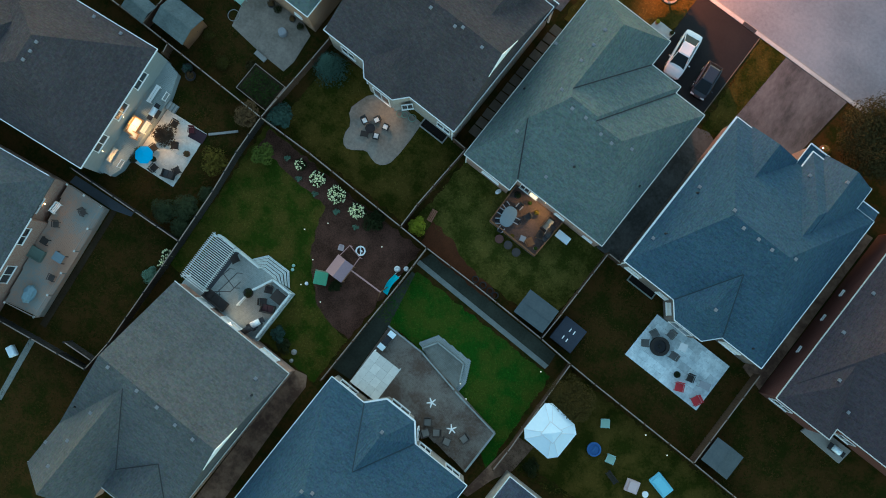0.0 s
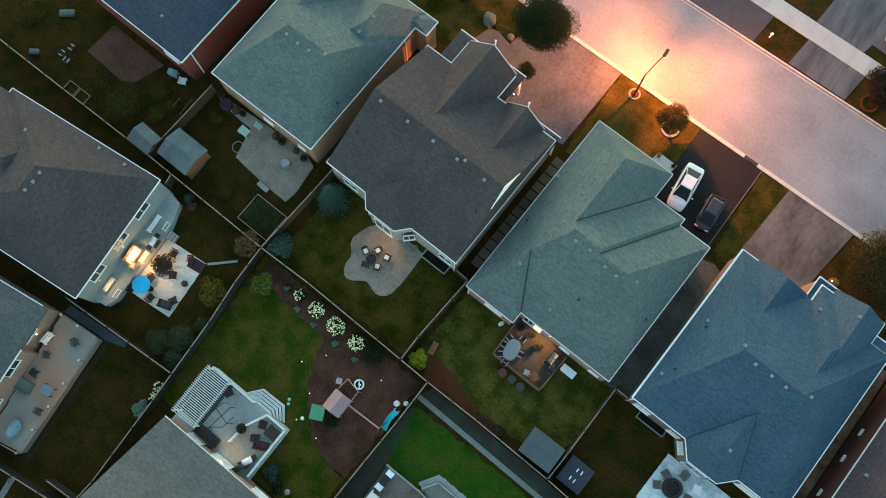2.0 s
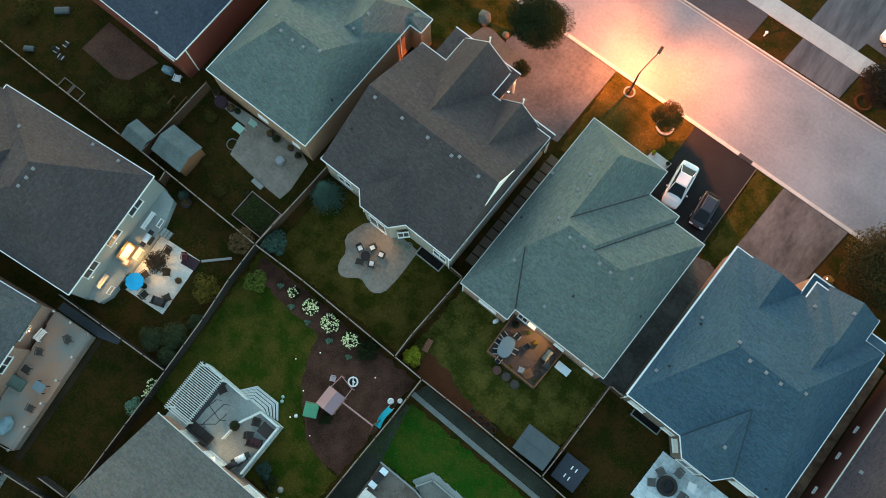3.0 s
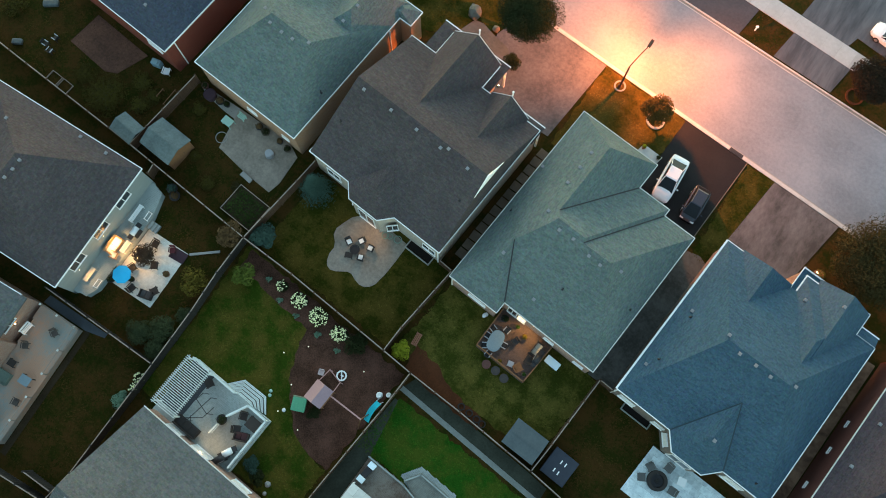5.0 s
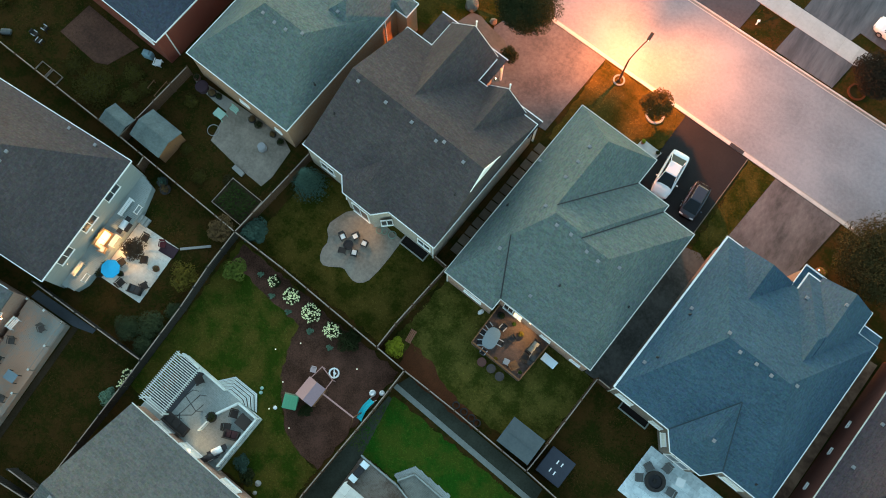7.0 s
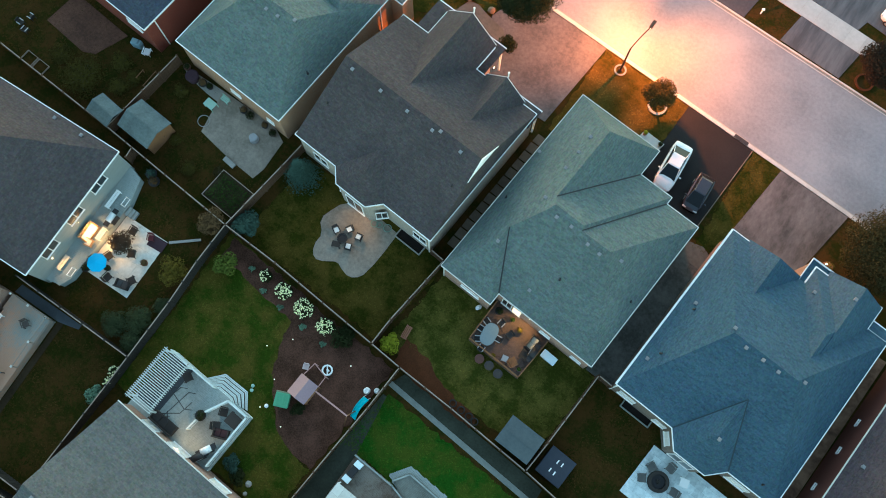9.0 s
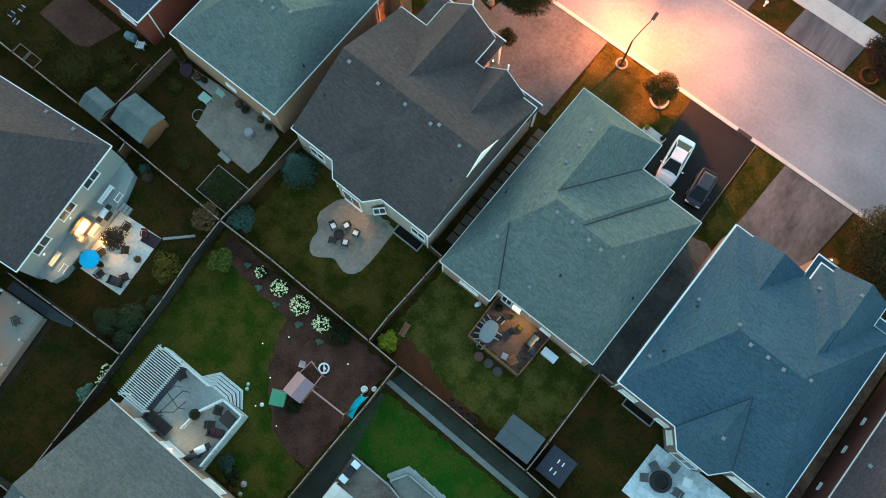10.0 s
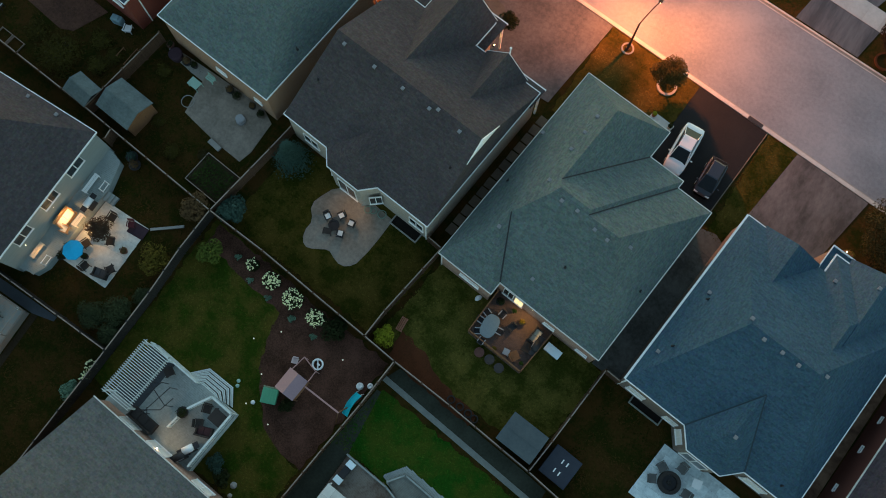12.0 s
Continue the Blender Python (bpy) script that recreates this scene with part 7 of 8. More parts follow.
# ---- sheds, tub and paving of the other gardens ----
shed("grey-roofed garden shed with tan board walls", -29.45, 4.95, -5, 3.5, 3.0, 1.9, 0.55, SHEDROOF, TANWOOD)
shed("small pale grey garden shed by the fence", -33.1, 4.05, -7, 2.5, 2.0, 1.8, 0.35, SHEDROOF, FENCE_GREY)
shed("low blue-grey garden shed beside the fence", 11.2, 0.85, -4, 3.1, 2.4, 2.0, 0.12, SHEDBLUE, FENCE)
shed("blue-grey garden shed in the dark corner garden", 31.35, -0.9, 85, 2.4, 2.75, 1.95, 0.45, SHEDBLUE, FENCE)
tub = thing("hot_tub", "hot tub under a dark navy cover", "hot tub", pose(14.75, 0.75, 0, 0, 0, -5))
bm = B()
box(bm, -1.1, 1.1, -1.15, 1.15, 0, 0.82, 0.06)
part("cabinet", bm, WICKER, tub)
bm = B()
box(bm, -1.16, 1.16, -1.21, 1.21, 0.824, 0.95, 0.05)
cv = part("cover", bm, TUB_NAVY, tub, "dark navy vinyl cover")
for x, y in ((-0.1, 0.4), (0.32, 0.42), (-0.22, -0.45), (0.2, -0.48)):
    bm = B()
    box(bm, x - 0.05, x + 0.05, y - 0.17, y + 0.17, 0.952, 0.985, 0.012)
    part("strap", bm, WHITE, cv, "white strap")
pav("blue-grey flagstone patio behind the slate-roofed house", [(20.0, 2.12), (20.5, 6.75), (28.3, 6.3), (27.9, 1.4)], 0.07, SLATE, -5, 0.95, 0.62, 71, gap=0.008)
fp = thing("fire_pit", "dark round fire pit with a rusty bowl", "fire pit", pose(22.15, 4.35, 0.07))
bm = B()
ring(bm, 0, 0, 0, 0.85, 0.28, 0.4, 24)
part("surround", bm, WICKER, fp)
bm = B()
disc(bm, 0, 0, 0, 0.18, 0.55, 20)
part("bowl", bm, DARK, fp)
bm = B()
for i in range(5):
    tube(bm, (0.2 * math.cos(i * 1.3), 0.2 * math.sin(i * 1.3), 0.2), (-0.22 * math.cos(i * 1.3 + 0.4), -0.22 * math.sin(i * 1.3 + 0.4), 0.3), 0.05, 0.045, 7)
part("logs", bm, FENCE_GREY, fp)
for cx, cy, an in ((21.1, 5.0, 60), (22.4, 5.75, -10), (20.9, 3.9, 120), (23.55, 4.3, -90)):
    chair("patio_chair", "grey-brown wicker chair round the fire pit", cx, cy, an, 0.07, WICKER_PALE, 0.62, group="chairs round the fire pit")
for cx, cy, an in ((25.45, 2.25, 20), (27.3, 2.1, -30)):
    chair("garden_chair", "red plastic garden chair on the flagstones", cx, cy, an, 0.07, RED, 0.72, group="red chairs")
pot("round dark planter on the flagstones", 24.7, 3.1, 0.07, 0.3, DARK, LEAF_DARK, 72)
chair("patio_chair", "grey metal chair on the flagstones", 25.85, 3.45, 10, 0.07, WICKER, 0.6)
table("patio_table", "grey oblong table on the flagstones", 27.15, 3.6, 10, 0.07, METAL, 1.0, 0.6)
table("side_table", "pale square table by the bay", 23.85, 5.4, 10, 0.07, WHITE, 0.7, 0.7, 0.5)
window_well("window well with thin grey coping, its shaded depth a flat dark floor", 18.0, 8.0, -5, 1.4, 0.42, STRIP)
sheet("patio", [(36.5, 4.95), (36.9, 6.2), (41.0, 5.9), (40.7, 4.4)], 0.3, CONCRETE, "narrow concrete landing behind the brown-roofed house", "patio", 0.3)
sheet("patio", [(-26.6, 11.5), (-25.9, 7.4), (-22.3, 6.75), (-19.6, 6.5), (-19.3, 7.7), (-19.4, 10.6), (-20.9, 11.4)], 0.05, PATIO_TAN, "tan paved patio behind the grey-green roof", "patio", 0.2)
bm = B()
disc(bm, 0, 0, 0, 0.12, 0.42, 16, 0.4)
disc(bm, 0, 0, 0.12, 0.5, 0.12, 12, 0.09)
disc(bm, 0, 0, 0.5, 0.6, 0.2, 16, 0.36)
one("bird_bath", bm, METAL, "grey stone bird bath on the patio", "bird bath", pose(-21.6, 9.4, 0.05))
bm = B()
box(bm, -0.6, 0.6, -0.22, 0.22, 0, 0.2, 0.02)
one("stone_step", bm, CONCRETE, "pale stone slab at the patio's edge", "step", pose(-22.1, 6.5, 0.02, 0, 0, -8))
bm = B()
ring(bm, 0, 0, 0, 0.55, 0.05, 0.06, 24)
one("garden_hoop", bm, CONCRETE, "thin pale hoop lying on the grass", "hoop", pose(-26.3, 8.3, 0.02))
sheet("path", [(-31.0, 11.5), (-30.2, 10.9), (-27.7, 10.5), (-26.4, 10.4), (-26.2, 11.5)], 0.045, CONCRETE, "grey paved strip along the house wall", "path", 0.2)
table("potting_table", "pale mint potting table beside the patio", -26.5, 9.75, -5, 0.05, MINT, 1.0, 0.75, 0.7)
rt = thing("garden_table", "round table under a dark wine-red cover", "table", pose(-29.45, 10.95, 0.045))
bm = B()
tube(bm, (0, 0, 0), (0, 0, 0.66), 0.5, 0.56, 18)
part("cover_skirt", bm, WINE_DARK, rt)
bm = B()
tube(bm, (0, 0, 0.664), (0, 0, 0.74), 0.6, 0.5, 18)
part("cover_top", bm, WINE_DARK, rt)
bench("pale small bench by the patio table", -25.8, 10.85, -5, 0.05, MINT, 0.8)
for x, y, mt, i in ((-30.5, 11.45, TERRA_DIM, 1), (-28.4, 11.0, DARK, 2), (-27.7, 11.1, DARK, 3), (-23.9, 11.0, DARK, 4), (-23.1, 10.9, PAVER, 5), (-21.5, 10.9, DARK, 6), (-20.5, 10.7, PAVER, 7)):
    pot("potted plant against the house wall", x, y, 0.04, 0.3 + 0.05 * (i % 3), mt, LEAF_DARK if i % 2 else LEAF_RED, 80 + i)
rb = thing("raised_bed", "timber-edged vegetable bed beside the fence", "raised bed", pose(-20.45, 4.15, 0, 0, 0, -5))
for a in ((-1.75, 1.75, 1.36, 1.42), (-1.75, 1.75, -1.42, -1.36), (-1.75, -1.69, -1.355, 1.355), (1.69, 1.75, -1.355, 1.355)):
    bm = B()
    box(bm, a[0], a[1], a[2], a[3], 0, 0.26, 0.01)
    part("board", bm, DECK_TAN, rb)
bm = B()
box(bm, -1.685, 1.685, -1.355, 1.355, 0, 0.18)
part("soil", bm, EARTH, rb)
rng = random.Random(91)
vs, fs = [], []
leaf_cloud((vs, fs), [(-1.3 + 0.33 * i, -1.0 + 0.4 * j, 0.25, 0.25, 0.7) for i in range(9) for j in range(6)], 2200, 0.07, rng)
me = bpy.data.meshes.new("plants")
me.from_pydata([tuple(v) for v in vs], [], fs)
part("foliage", me, LEAF_GREEN, rb)["kind"] = "stuff"
sheet("patio", [(-43.9, 8.05), (-39.3, 7.45), (-38.2, 7.9), (-36.9, 10.9), (-43.4, 11.6)], 0.04, TERRACE, "dark reddish paved terrace", "patio", 0.2)
bm = B()
box(bm, -0.45, 0.45, -0.3, 0.3, 0, 0.85, 0.12)
box(bm, -0.25, 0.25, -0.2, 0.2, 0.8, 1.0, 0.08)
one("covered_barbecue", bm, COVER_BLUE, "barbecue under a pale blue-grey cover by the wall", "cover", pose(-35.5, 10.7, 0.02, 0, 0, 12))
for x, y, w, d, an in ((-47.9, 5.2, 1.0, 0.6, 30), (-47.8, 10.0, 1.5, 0.7, 35)):
    bm = B()
    box(bm, -w / 2, w / 2, -d / 2, d / 2, 0, 0.4, 0.18)
    one("tarpaulin", bm, FADED_TARP, "faded grey-blue tarpaulin over a low heap", "cover", pose(x, y, 0.0, 0, 0, an), "faded tarpaulins")
chair("garden_chair", "white plastic garden chair by the brick wall", -34.3, 10.6, 200, 0.02, WHITE, 0.6)
for (x, y, ln) in ((-33.5, 8.57, 1.0), (-32.5, 8.7, 1.8)):
    bm = B()
    box(bm, -ln / 2, ln / 2, -0.03, 0.03, 0.42, 0.5, 0.008)
    for sx in (-1, 1):
        box(bm, sx * (ln / 2 - 0.08) - 0.03, sx * (ln / 2 - 0.08) + 0.03, -0.03, 0.03, 0, 0.42)
    one("garden_trestle", bm, TANWOOD, "narrow tan wooden trestle by the fence", "trestle", pose(x, y, 0, 0, 0, 88))
for x in (-42.75, -41.4):
    bm = B()
    for a in ((-0.62, 0.62, 0.5, 0.55), (-0.62, 0.62, -0.55, -0.5), (-0.62, -0.57, -0.495, 0.495), (0.57, 0.62, -0.495, 0.495)):
        box(bm, a[0], a[1], a[2], a[3], 0, 0.14)
    one("cold_frame", bm, CAPRAIL, "empty pale timber cold frame by the fence", "cold frame", pose(x, 4.22 - 0.07 * (x + 42), 0.0, 0, 0, -4))
for x, y, i in ((-45.4, 6.5, 1), (-44.6, 6.2, 2), (-45.0, 7.45, 3)):
    chair("garden_chair", "dim metal chair in the dark garden", x, y, 90 * i, 0.02, FENCE_GREY, 0.45, arm_mat=METAL)

# ---- garden of the house with the slatted canopy ----
deck("low_deck", "low brown wooden deck behind the bay", [(1.0, -13.4), (1.2, -7.3), (4.95, -7.6), (9.3, -8.85), (14.1, -9.95), (13.75, -14.2), (9, -13.4)], 0.5, DECK_WEATHER, -14)
hexd = deck("low_deck", "weathered octagonal deck platform on the lawn", [(4.7, -7.2), (5.55, -6.05), (8.6, -6.35), (9.15, -7.9), (9.1, -8.75), (5.6, -7.75)], 0.32, DECK_ASH, 76)
deck("low_deck", "pale timber step round the octagonal platform", [(4.2, -7.1), (5.3, -5.6), (8.95, -5.95), (9.65, -7.8), (9.5, -8.85), (8.9, -8.8), (5.2, -7.65)], 0.16, DECK_GREY, -14)
railing("low pale railing round the octagonal platform", [(4.75, -7.3), (5.6, -6.15), (8.5, -6.45), (9.05, -7.9)], 0.32, DECK_GREY, 0.55, balusters=False, step=1.6)
railing("low weathered railing along the brown deck", [(9.3, -8.9), (14.05, -9.98), (13.7, -14.1)], 0.5, DECK_GREY, 0.7, balusters=False)
railing("low weathered railing beside the platform", [(1.2, -7.35), (4.9, -7.65), (9.0, -8.8)], 0.5, DECK_GREY, 0.5, balusters=False, step=3)
cn = thing("patio_canopy", "pale panelled canopy roof over the deck", "canopy", pose(2.65, -11.4, 0, 0, 0, -4))
CANV = material("pale_canopy_panel", (0.66, 0.65, 0.60), (0.52, 0.50, 0.46), rough=0.7, grain=3, jitter=0.1)
for i in range(4):
    for j in range(4):
        bm = B()
        box(bm, -1.4 + 0.7 * i + 0.005, -0.7 + 0.7 * i - 0.005, -1.7 + 0.85 * j + 0.005, -0.85 + 0.85 * j - 0.005, 2.58, 2.62, 0.004)
        part("panel", bm, CANV, cn)
for sx in (-1, 1):
    bm = B()
    box(bm, sx * 1.36 - 0.04, sx * 1.36 + 0.04, -1.7, 1.7, 2.48, 2.576, 0.01)
    part("beam", bm, WHITE, cn)
    for sy in (-1, 1):
        bm = B()
        box(bm, sx * 1.36 - 0.05, sx * 1.36 + 0.05, sy * 1.6 - 0.05, sy * 1.6 + 0.05, 0.5, 2.476, 0.01)
        part("post", bm, WHITE, cn)
bx = thing("storage_bench", "white-ended dark storage bench at the deck's corner", "storage box", pose(1.75, -8.5, 0.5, 0, 0, 83))
bm = B()
box(bm, -0.45, 0.45, -0.28, 0.28, 0, 0.5, 0.03)
part("body", bm, DARK, bx)
for sx in (-1, 1):
    bm = B()
    box(bm, sx * 0.7 - 0.24, sx * 0.7 + 0.24, -0.32, 0.32, 0, 0.6, 0.03)
    part("end", bm, ICE, bx)
for cx, cy, an in ((8.65, -12.4, 30), (9.0, -13.3, 140), (9.8, -12.75, -60), (10.95, -12.9, 100), (12.1, -11.85, -20)):
    chair("patio_chair", "grey cushioned patio chair on the brown deck", cx, cy, an, 0.5, WICKER_MID, 0.68, group="grey patio chairs", cushion=ASH)
for x, y, i in ((8.0, -10.75, 0), (10.7, -11.7, 1)):
    bm = B()
    tube(bm, (0, 0, 0), (0, 0, 0.9), 0.03, 0.03, 8)
    for k in range(5):
        a = 1.257 * k + i
        tube(bm, (0, 0, 0.9), (0.44 * math.cos(a), 0.44 * math.sin(a), 0.98), 0.075, 0.045, 6)
    one("garden_windmill", bm, WHITE, "white metal garden pinwheel on the deck", "ornament", pose(x, y, 0.5))
for x, y in ((9.25, -8.1), (10.4, -8.95), (14.6, -3.3)):
    bm = B()
    tube(bm, (0, 0, 0), (0, 0, 0.25), 0.015, 0.015, 6)
    disc(bm, 0, 0, 0.25, 0.34, 0.07, 10, 0.03)
    one("garden_light", bm, SPARK, "small pale garden marker light", "garden light", pose(x, y, 0.02), "garden lights")

# ---- garden with the gazebo ----
TOY_LAWN = [(16.35, -1.75), (29.7, -2.95), (36, -3.6), (36, -9), (30, -10.2), (22.7, -10.9), (17.5, -10.6), (15.95, -8.6)]
sheet("lawn", TOY_LAWN, 0.012, LAWN_BROWN, "dark olive back lawn with scattered toys", "lawn", 0.3)
sheet("path", [(16.0, -9.2), (17.7, -9.2), (17.3, -11.9), (16.2, -13.6), (15.2, -16), (14.6, -16)], 0.03, PASSAGE, "reddish brick side path", "path", 0.2)
gz = thing("gazebo", "pale blue canvas gazebo with a vented top", "gazebo", pose(17.75, -7.05, 0, 0, 0, -6))
OCT = [(-1.35, 1.95), (1.2, 1.75), (1.85, 1.2), (1.85, -1.3), (1.25, -1.95), (-1.3, -1.9), (-1.85, -1.3), (-1.85, 1.5)]
bm = B()
lo = [bm.verts.new((*p, 2.3)) for p in OCT]
mid = [bm.verts.new((p[0], p[1], 2.42)) for p in OCT]
hi = [bm.verts.new((p[0] * 0.3, p[1] * 0.3, 3.15)) for p in OCT]
for i in range(8):
    j = (i + 1) % 8
    bm.faces.new((lo[i], lo[j], mid[j], mid[i]))
    bm.faces.new((mid[i], mid[j], hi[j], hi[i]))
bm.faces.new(hi)
part("canopy", bm, ICE, gz)
# greyer plate: its rim stands for the shadow gap below the vent top
bm = B()
box(bm, -0.68, 0.68, -0.68, 0.68, 3.16, 3.21, 0.01)
part("vent_gap", bm, PALE_STEEL, gz)
for p in OCT:
    bm = B()
    tube(bm, (p[0], p[1], 2.43), (p[0] * 0.3, p[1] * 0.3, 3.165), 0.02, 0.02, 6)
    part("seam", bm, PALE_STEEL, gz)
bm = B()
q = [(-0.62, -0.62), (0.62, -0.62), (0.62, 0.62), (-0.62, 0.62)]
lo = [bm.verts.new((*p, 3.22)) for p in q]
top = bm.verts.new((0, 0, 3.55))
for i in range(4):
    bm.faces.new((lo[i], lo[(i + 1) % 4], top))
part("vent_top", bm, ICE, gz)
for sx in (-1, 1):
    for sy in (-1, 1):
        bm = B()
        tube(bm, (sx * 1.5, sy * 1.5, 0), (sx * 1.5, sy * 1.5, 2.4), 0.04, 0.04, 8)
        part("pole", bm, METAL, gz)
chair("toy_chair", "mint plastic toy chair on the grass", 21.75, -4.0, 30, 0.02, MINT, 0.72, 0.35, 0.6)
chair("toy_chair", "mint plastic toy chair on the grass", 23.8, -6.35, 10, 0.02, MINT, 0.7, 0.35, 0.6)
bm = B()
ring(bm, 0, 0, 0, 0.62, 0.12, 0.25, 24)
disc(bm, 0, 0, 0.02, 0.08, 0.5, 20)
box(bm, -0.08, 0.08, -0.3, 0.3, 0.1, 0.2, 0.02)
one("paddling_pool", bm, BLUEPLASTIC, "small round blue paddling pool on the grass", "paddling pool", pose(22.2, -6.4, 0.02))
bench("small weathered bench on the grass", 24.75, -7.6, -20, 0.02, FENCE_GREY, 1.2)
bm = B()
box(bm, -0.6, 0.6, -0.55, 0.55, 0, 0.3, 0.08)
box(bm, -0.4, 0.4, -0.5, 0.5, 0.3, 0.62, 0.1)
one("toy_car", bm, PINKPALE, "pale pink toy ride-on car on the grass", "toy", pose(26.7, -7.25, 0.02, 0, 0, 12))
bm = B()
box(bm, -1.0, 1.0, -0.6, 0.6, 0, 0.35, 0.12)
box(bm, -0.8, 0.8, -0.42, 0.42, 0.35, 0.5, 0.08)
one("sand_table", bm, SKYPLASTIC, "sky-blue lidded plastic sand table", "toy", pose(28.75, -5.75, 0.02, 0, 0, -18))
bm = B()
tube(bm, (0, 0, 0), (0, 0, 0.35), 0.22, 0.28, 14)
one("toy_bucket", bm, WHITE, "white plastic bucket on the grass", "toy", pose(28.0, -7.2, 0.02))
for x, y in ((25.3, -2.85), (27.8, -3.3)):
    bm = B()
    tube(bm, (0, 0, 0), (0, 0, 0.25), 0.015, 0.015, 6)
    disc(bm, 0, 0, 0.25, 0.34, 0.07, 10, 0.03)
    one("garden_light", bm, SPARK, "small pale garden marker light", "garden light", pose(x, y, 0.0), "garden lights")
tree("shrub", "grey-green shrub by the house corner", "shrub", 18.4, -10.8, 1.0, 0.9, LEAF_DARK, 95, False, 7, 900, 0.09)

grill("pale covered grill on the terrace", 39.5, 5.2, -5, 0.3, ICE)

# ---- fronts ----
sheet("path", [(13.85, 21.25), (16.5, 21.05), (16.62, 22.5), (15.6, 23.0), (13.95, 22.7)], 0.04, WALKWAY, "grey concrete pad at the end of the side passage", "path", 0.2)
sheet("patio", [(5.85, 28.0), (6.1, 29.15), (8.15, 28.95), (7.9, 27.8)], 0.25, PAVE_PALE, "pale concrete front step", "step", 0.25)
pot("small pot on the front step", 6.25, 28.8, 0.25, 0.2, TERRA, LEAF_LIME, 96)
pot("small pot at the step's end", 7.85, 28.6, 0.25, 0.2, CONCRETE, LEAF_DARK, 97)
pot("orange-lit potted shrub by the front door", 25.0, 27.2, 0.0, 0.5, TERRA, LEAF_OLIVE, 98)
wall_lamp("warm porch lamp at the front corner", 24.2, 26.0, 2.5, 175, 4)
wall_lamp("warm porch lamp between the front gables", -7.6, 25.2, 2.6, 175, 2.5)
for x, y, r, sd in ((-17.6, 33.0, 1.7, 101), (-20.2, 31.4, 1.3, 103)):
    tree("shrub", "dark green bush on the front lawn", "shrub", x, y, 1.5, r, LEAF_DARK, sd, False, 12, 4200, 0.07, 0.6, group="front lawn bushes")
sheet("lawn", [(-22.0, 26.2), (-14.2, 28.2), (-13.6, 31.2), (-11.6, 31.0), (-9.9, 34.4), (-14.0, 34.9), (-22, 36.5)], 0.03, LAWN_BROWN, "dark front lawn beside the street tree", "lawn", 0.3)
tufts("dark front lawn grass", [(-22.0, 26.2), (-14.2, 28.2), (-13.6, 31.2), (-11.6, 31.0), (-9.9, 34.4), (-14.0, 34.9), (-22, 36.5)], 40, B_BROWN, 0.03, 16)
sheet("path", [(-14.6, 28.7), (-14.1, 29.4), (-13.5, 31.0), (-12.6, 31.15), (-11.5, 30.8), (-9.4, 30.3), (-8.6, 29.5), (-10.8, 29.0), (-12.3, 28.7)], 0.055, WALKWAY, "dim walkway curving round the front gable", "path", 0.2)
stone("garden_stone", "large grey boulder beside the front walkway", "stone", -13.9, 31.6, 0.62, 0.6, WALKWAY, 3, 1.3)
stone("garden_stone", "brown boulder beside the front walkway", "stone", -11.3, 31.3, 0.35, 0.35, PAVER, 5)
bm = B()
box(bm, -0.05, 0.05, -0.05, 0.05, 0, 0.6, 0.01)
box(bm, -0.13, 0.13, -0.1, 0.1, 0.6, 0.8, 0.04)
one("post_box", bm, WHITE, "white post box on the far verge", "post box", pose(8.97, 44.75, 0.0, 0, 0, 30))


# ---- lawn grass ----
tufts("dry olive lawn grass", [(-2.1, 2.4), (12.6, 0.4), (13.7, 8.5), (9.1, 8.9), (8.6, 4.6), (3.3, 5.1), (3.5, 8.4), (-1.2, 9.0)], 45, B_OLIVE, 0.02, 1)
tufts("lush green lawn grass", [(0.6, -2.0), (15.6, -3.2), (15.2, -13), (14.2, -9.8), (9.2, -8.6), (8.7, -6.2), (5.5, -5.9), (4.5, -7.4), (-0.6, -7.2)], 60, B_GREEN, 0.02, 2)
tufts("green lawn grass with worn patches", [(-18.1, -1.0), (-15.5, -0.7), (-12.3, -1.4), (-9.4, -1.8), (-9.4, -2.2), (-8.6, -5.2), (-5.6, -9.0), (-3.0, -10.2), (-1.2, -10.4), (-1.6, -14.6), (-7.2, -14.0), (-7.2, -9.3), (-8.8, -8.0), (-11.4, -7.8), (-12.6, -8.8), (-16, -8.6), (-16.2, -13.8), (-18.2, -13.6)], 55, B_MID, 0.02, 3)
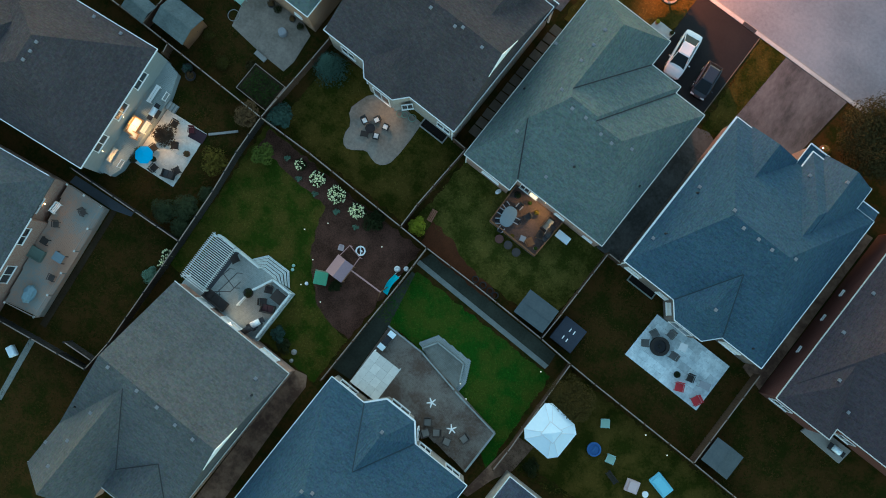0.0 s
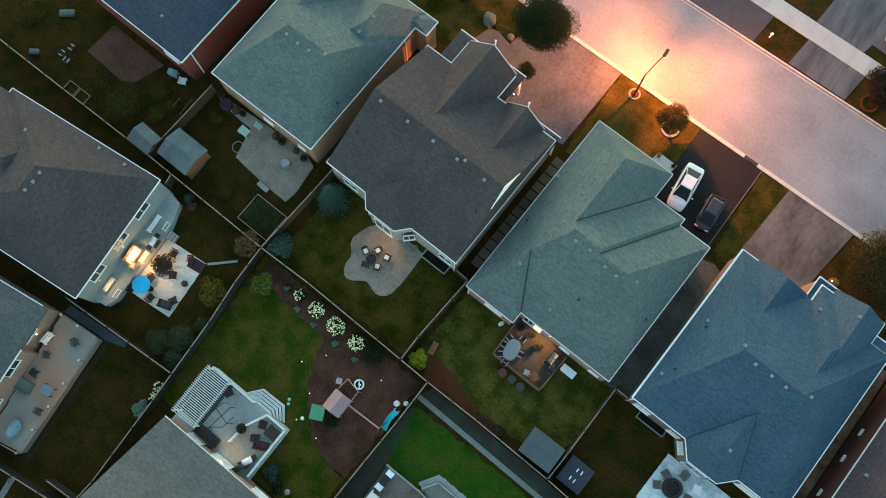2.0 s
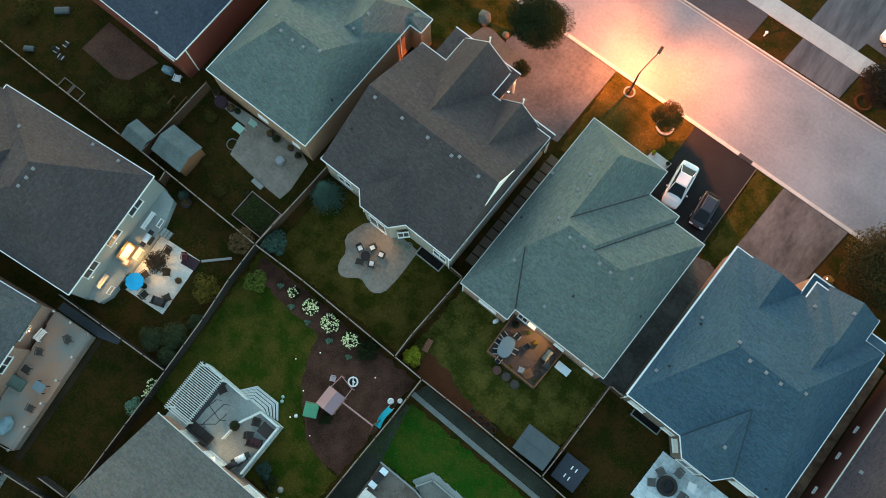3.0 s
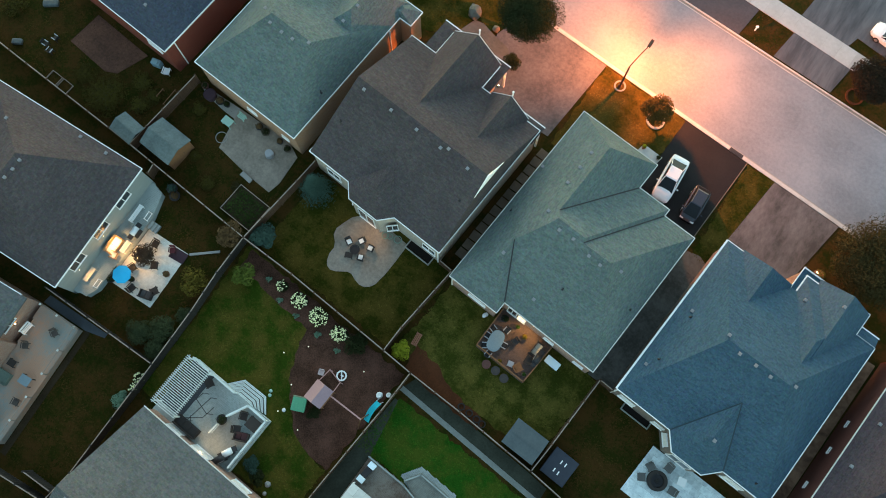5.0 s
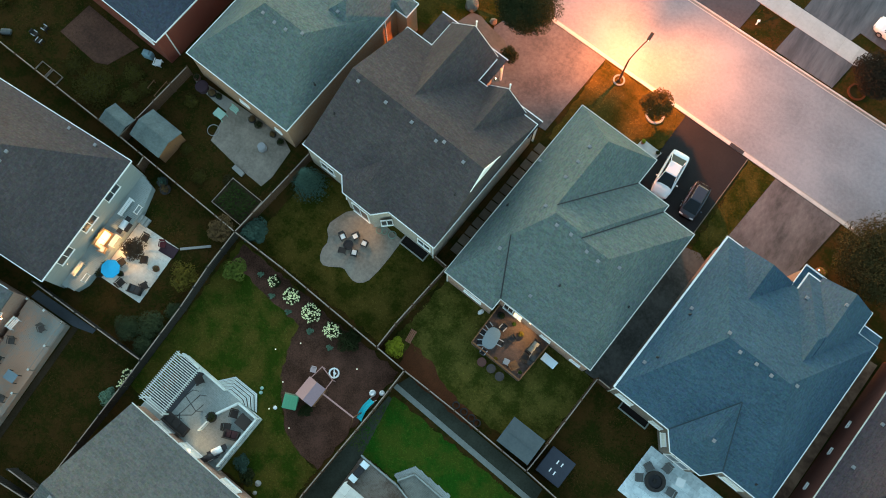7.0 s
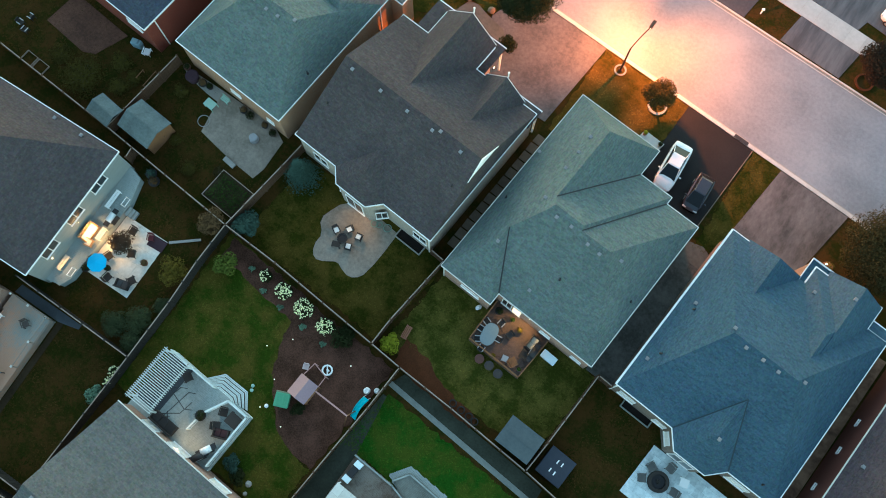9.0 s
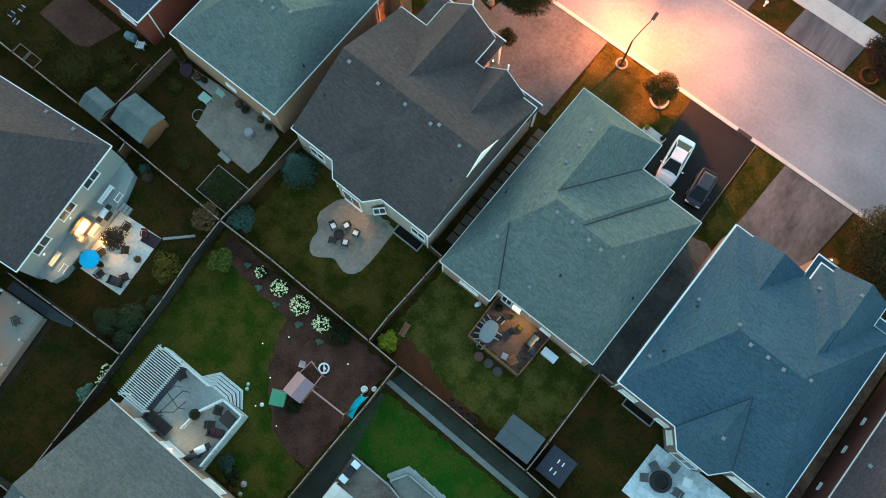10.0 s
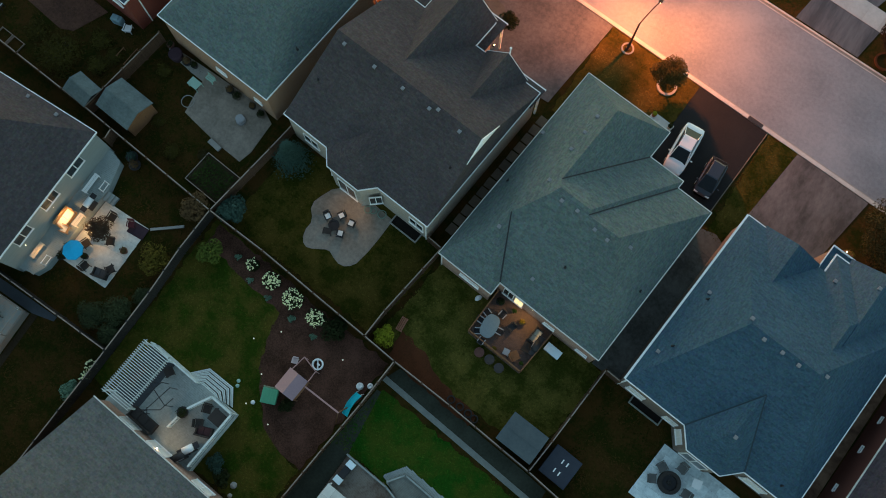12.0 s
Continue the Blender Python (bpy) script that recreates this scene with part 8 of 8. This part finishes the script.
tufts("dark lawn grass round the kidney patio", [(-17.2, 2.0), (-2.7, 1.1), (-1.7, 9.4), (-6.2, 9.5), (-6.4, 5.0), (-7.5, 3.9), (-11.5, 3.6), (-12.7, 7.5), (-11.8, 9.8), (-16.4, 10.4)], 45, B_BROWN, 0.02, 4)
tufts("olive front lawn grass", [(-0.9, 25.6), (7.6, 28.8), (8.05, 33.2), (-0.7, 33.8)], 40, B_FRONT, 0.03, 5)
tufts("olive verge grass", [(14.6, 22.4), (16.7, 22.6), (17.75, 32.5), (14.95, 32.7)], 40, B_BROWN, 0.03, 6)
tufts("dark grass of the shaded garden", [(14.4, -0.6), (29.2, -1.9), (30.0, 6.6), (28.6, 6.6), (28.3, 1.1), (20.0, 1.8), (20.6, 7.6), (15.0, 8.4)], 35, B_DARK, 0.0, 7)
tufts("dark grass of the toy garden", [(16.4, -1.8), (36, -3.2), (34, -11.5), (16.2, -11.8)], 40, B_BROWN, 0.0, 8)
tufts("dark grass of the narrow garden", [(-25.0, -12.6), (-18.9, -11.7), (-18.9, -24.6), (-24.2, -24.6)], 35, B_DARK, 0.0, 9)
tufts("dark grass beside the concrete patio", [(-26.6, 1.6), (-18.8, 1.7), (-18.9, -11.0), (-28, -11.2), (-26.6, -8.2), (-21.8, -8.0), (-21.9, -1.9), (-26.4, -1.8)], 35, B_DARK, 0.0, 10)
tufts("dark grass of the potted garden", [(-31.5, 3.3), (-18.8, 2.4), (-17.9, 10.8), (-19.1, 10.9), (-19.2, 6.3), (-26.0, 7.2), (-26.8, 11.5), (-30.8, 11.5)], 35, B_DARK, 0.0, 11)
tufts("rough grass of the corner garden", [(-58, 5.0), (-32.2, 3.3), (-31.4, 11.4), (-44, 12), (-58, 13)], 34, B_DARK, 0.0, 12)
tufts("dark grass of the far corner garden", [(30.3, -2.4), (46, -4), (46, 4), (31.2, 5.4)], 30, B_DARK, 0.0, 13)
tufts("far verge grass", [(8.3, 43.7), (11.5, 43.5), (11.9, 46.5), (8.6, 46.8)], 30, B_DARK, 0.0, 14)
tufts("dark grass behind the side garden", [(-32, -26.2), (-18.9, -25.2), (-17.6, -32), (-19, -42), (-34, -42)], 30, B_DARK, 0.0, 15)
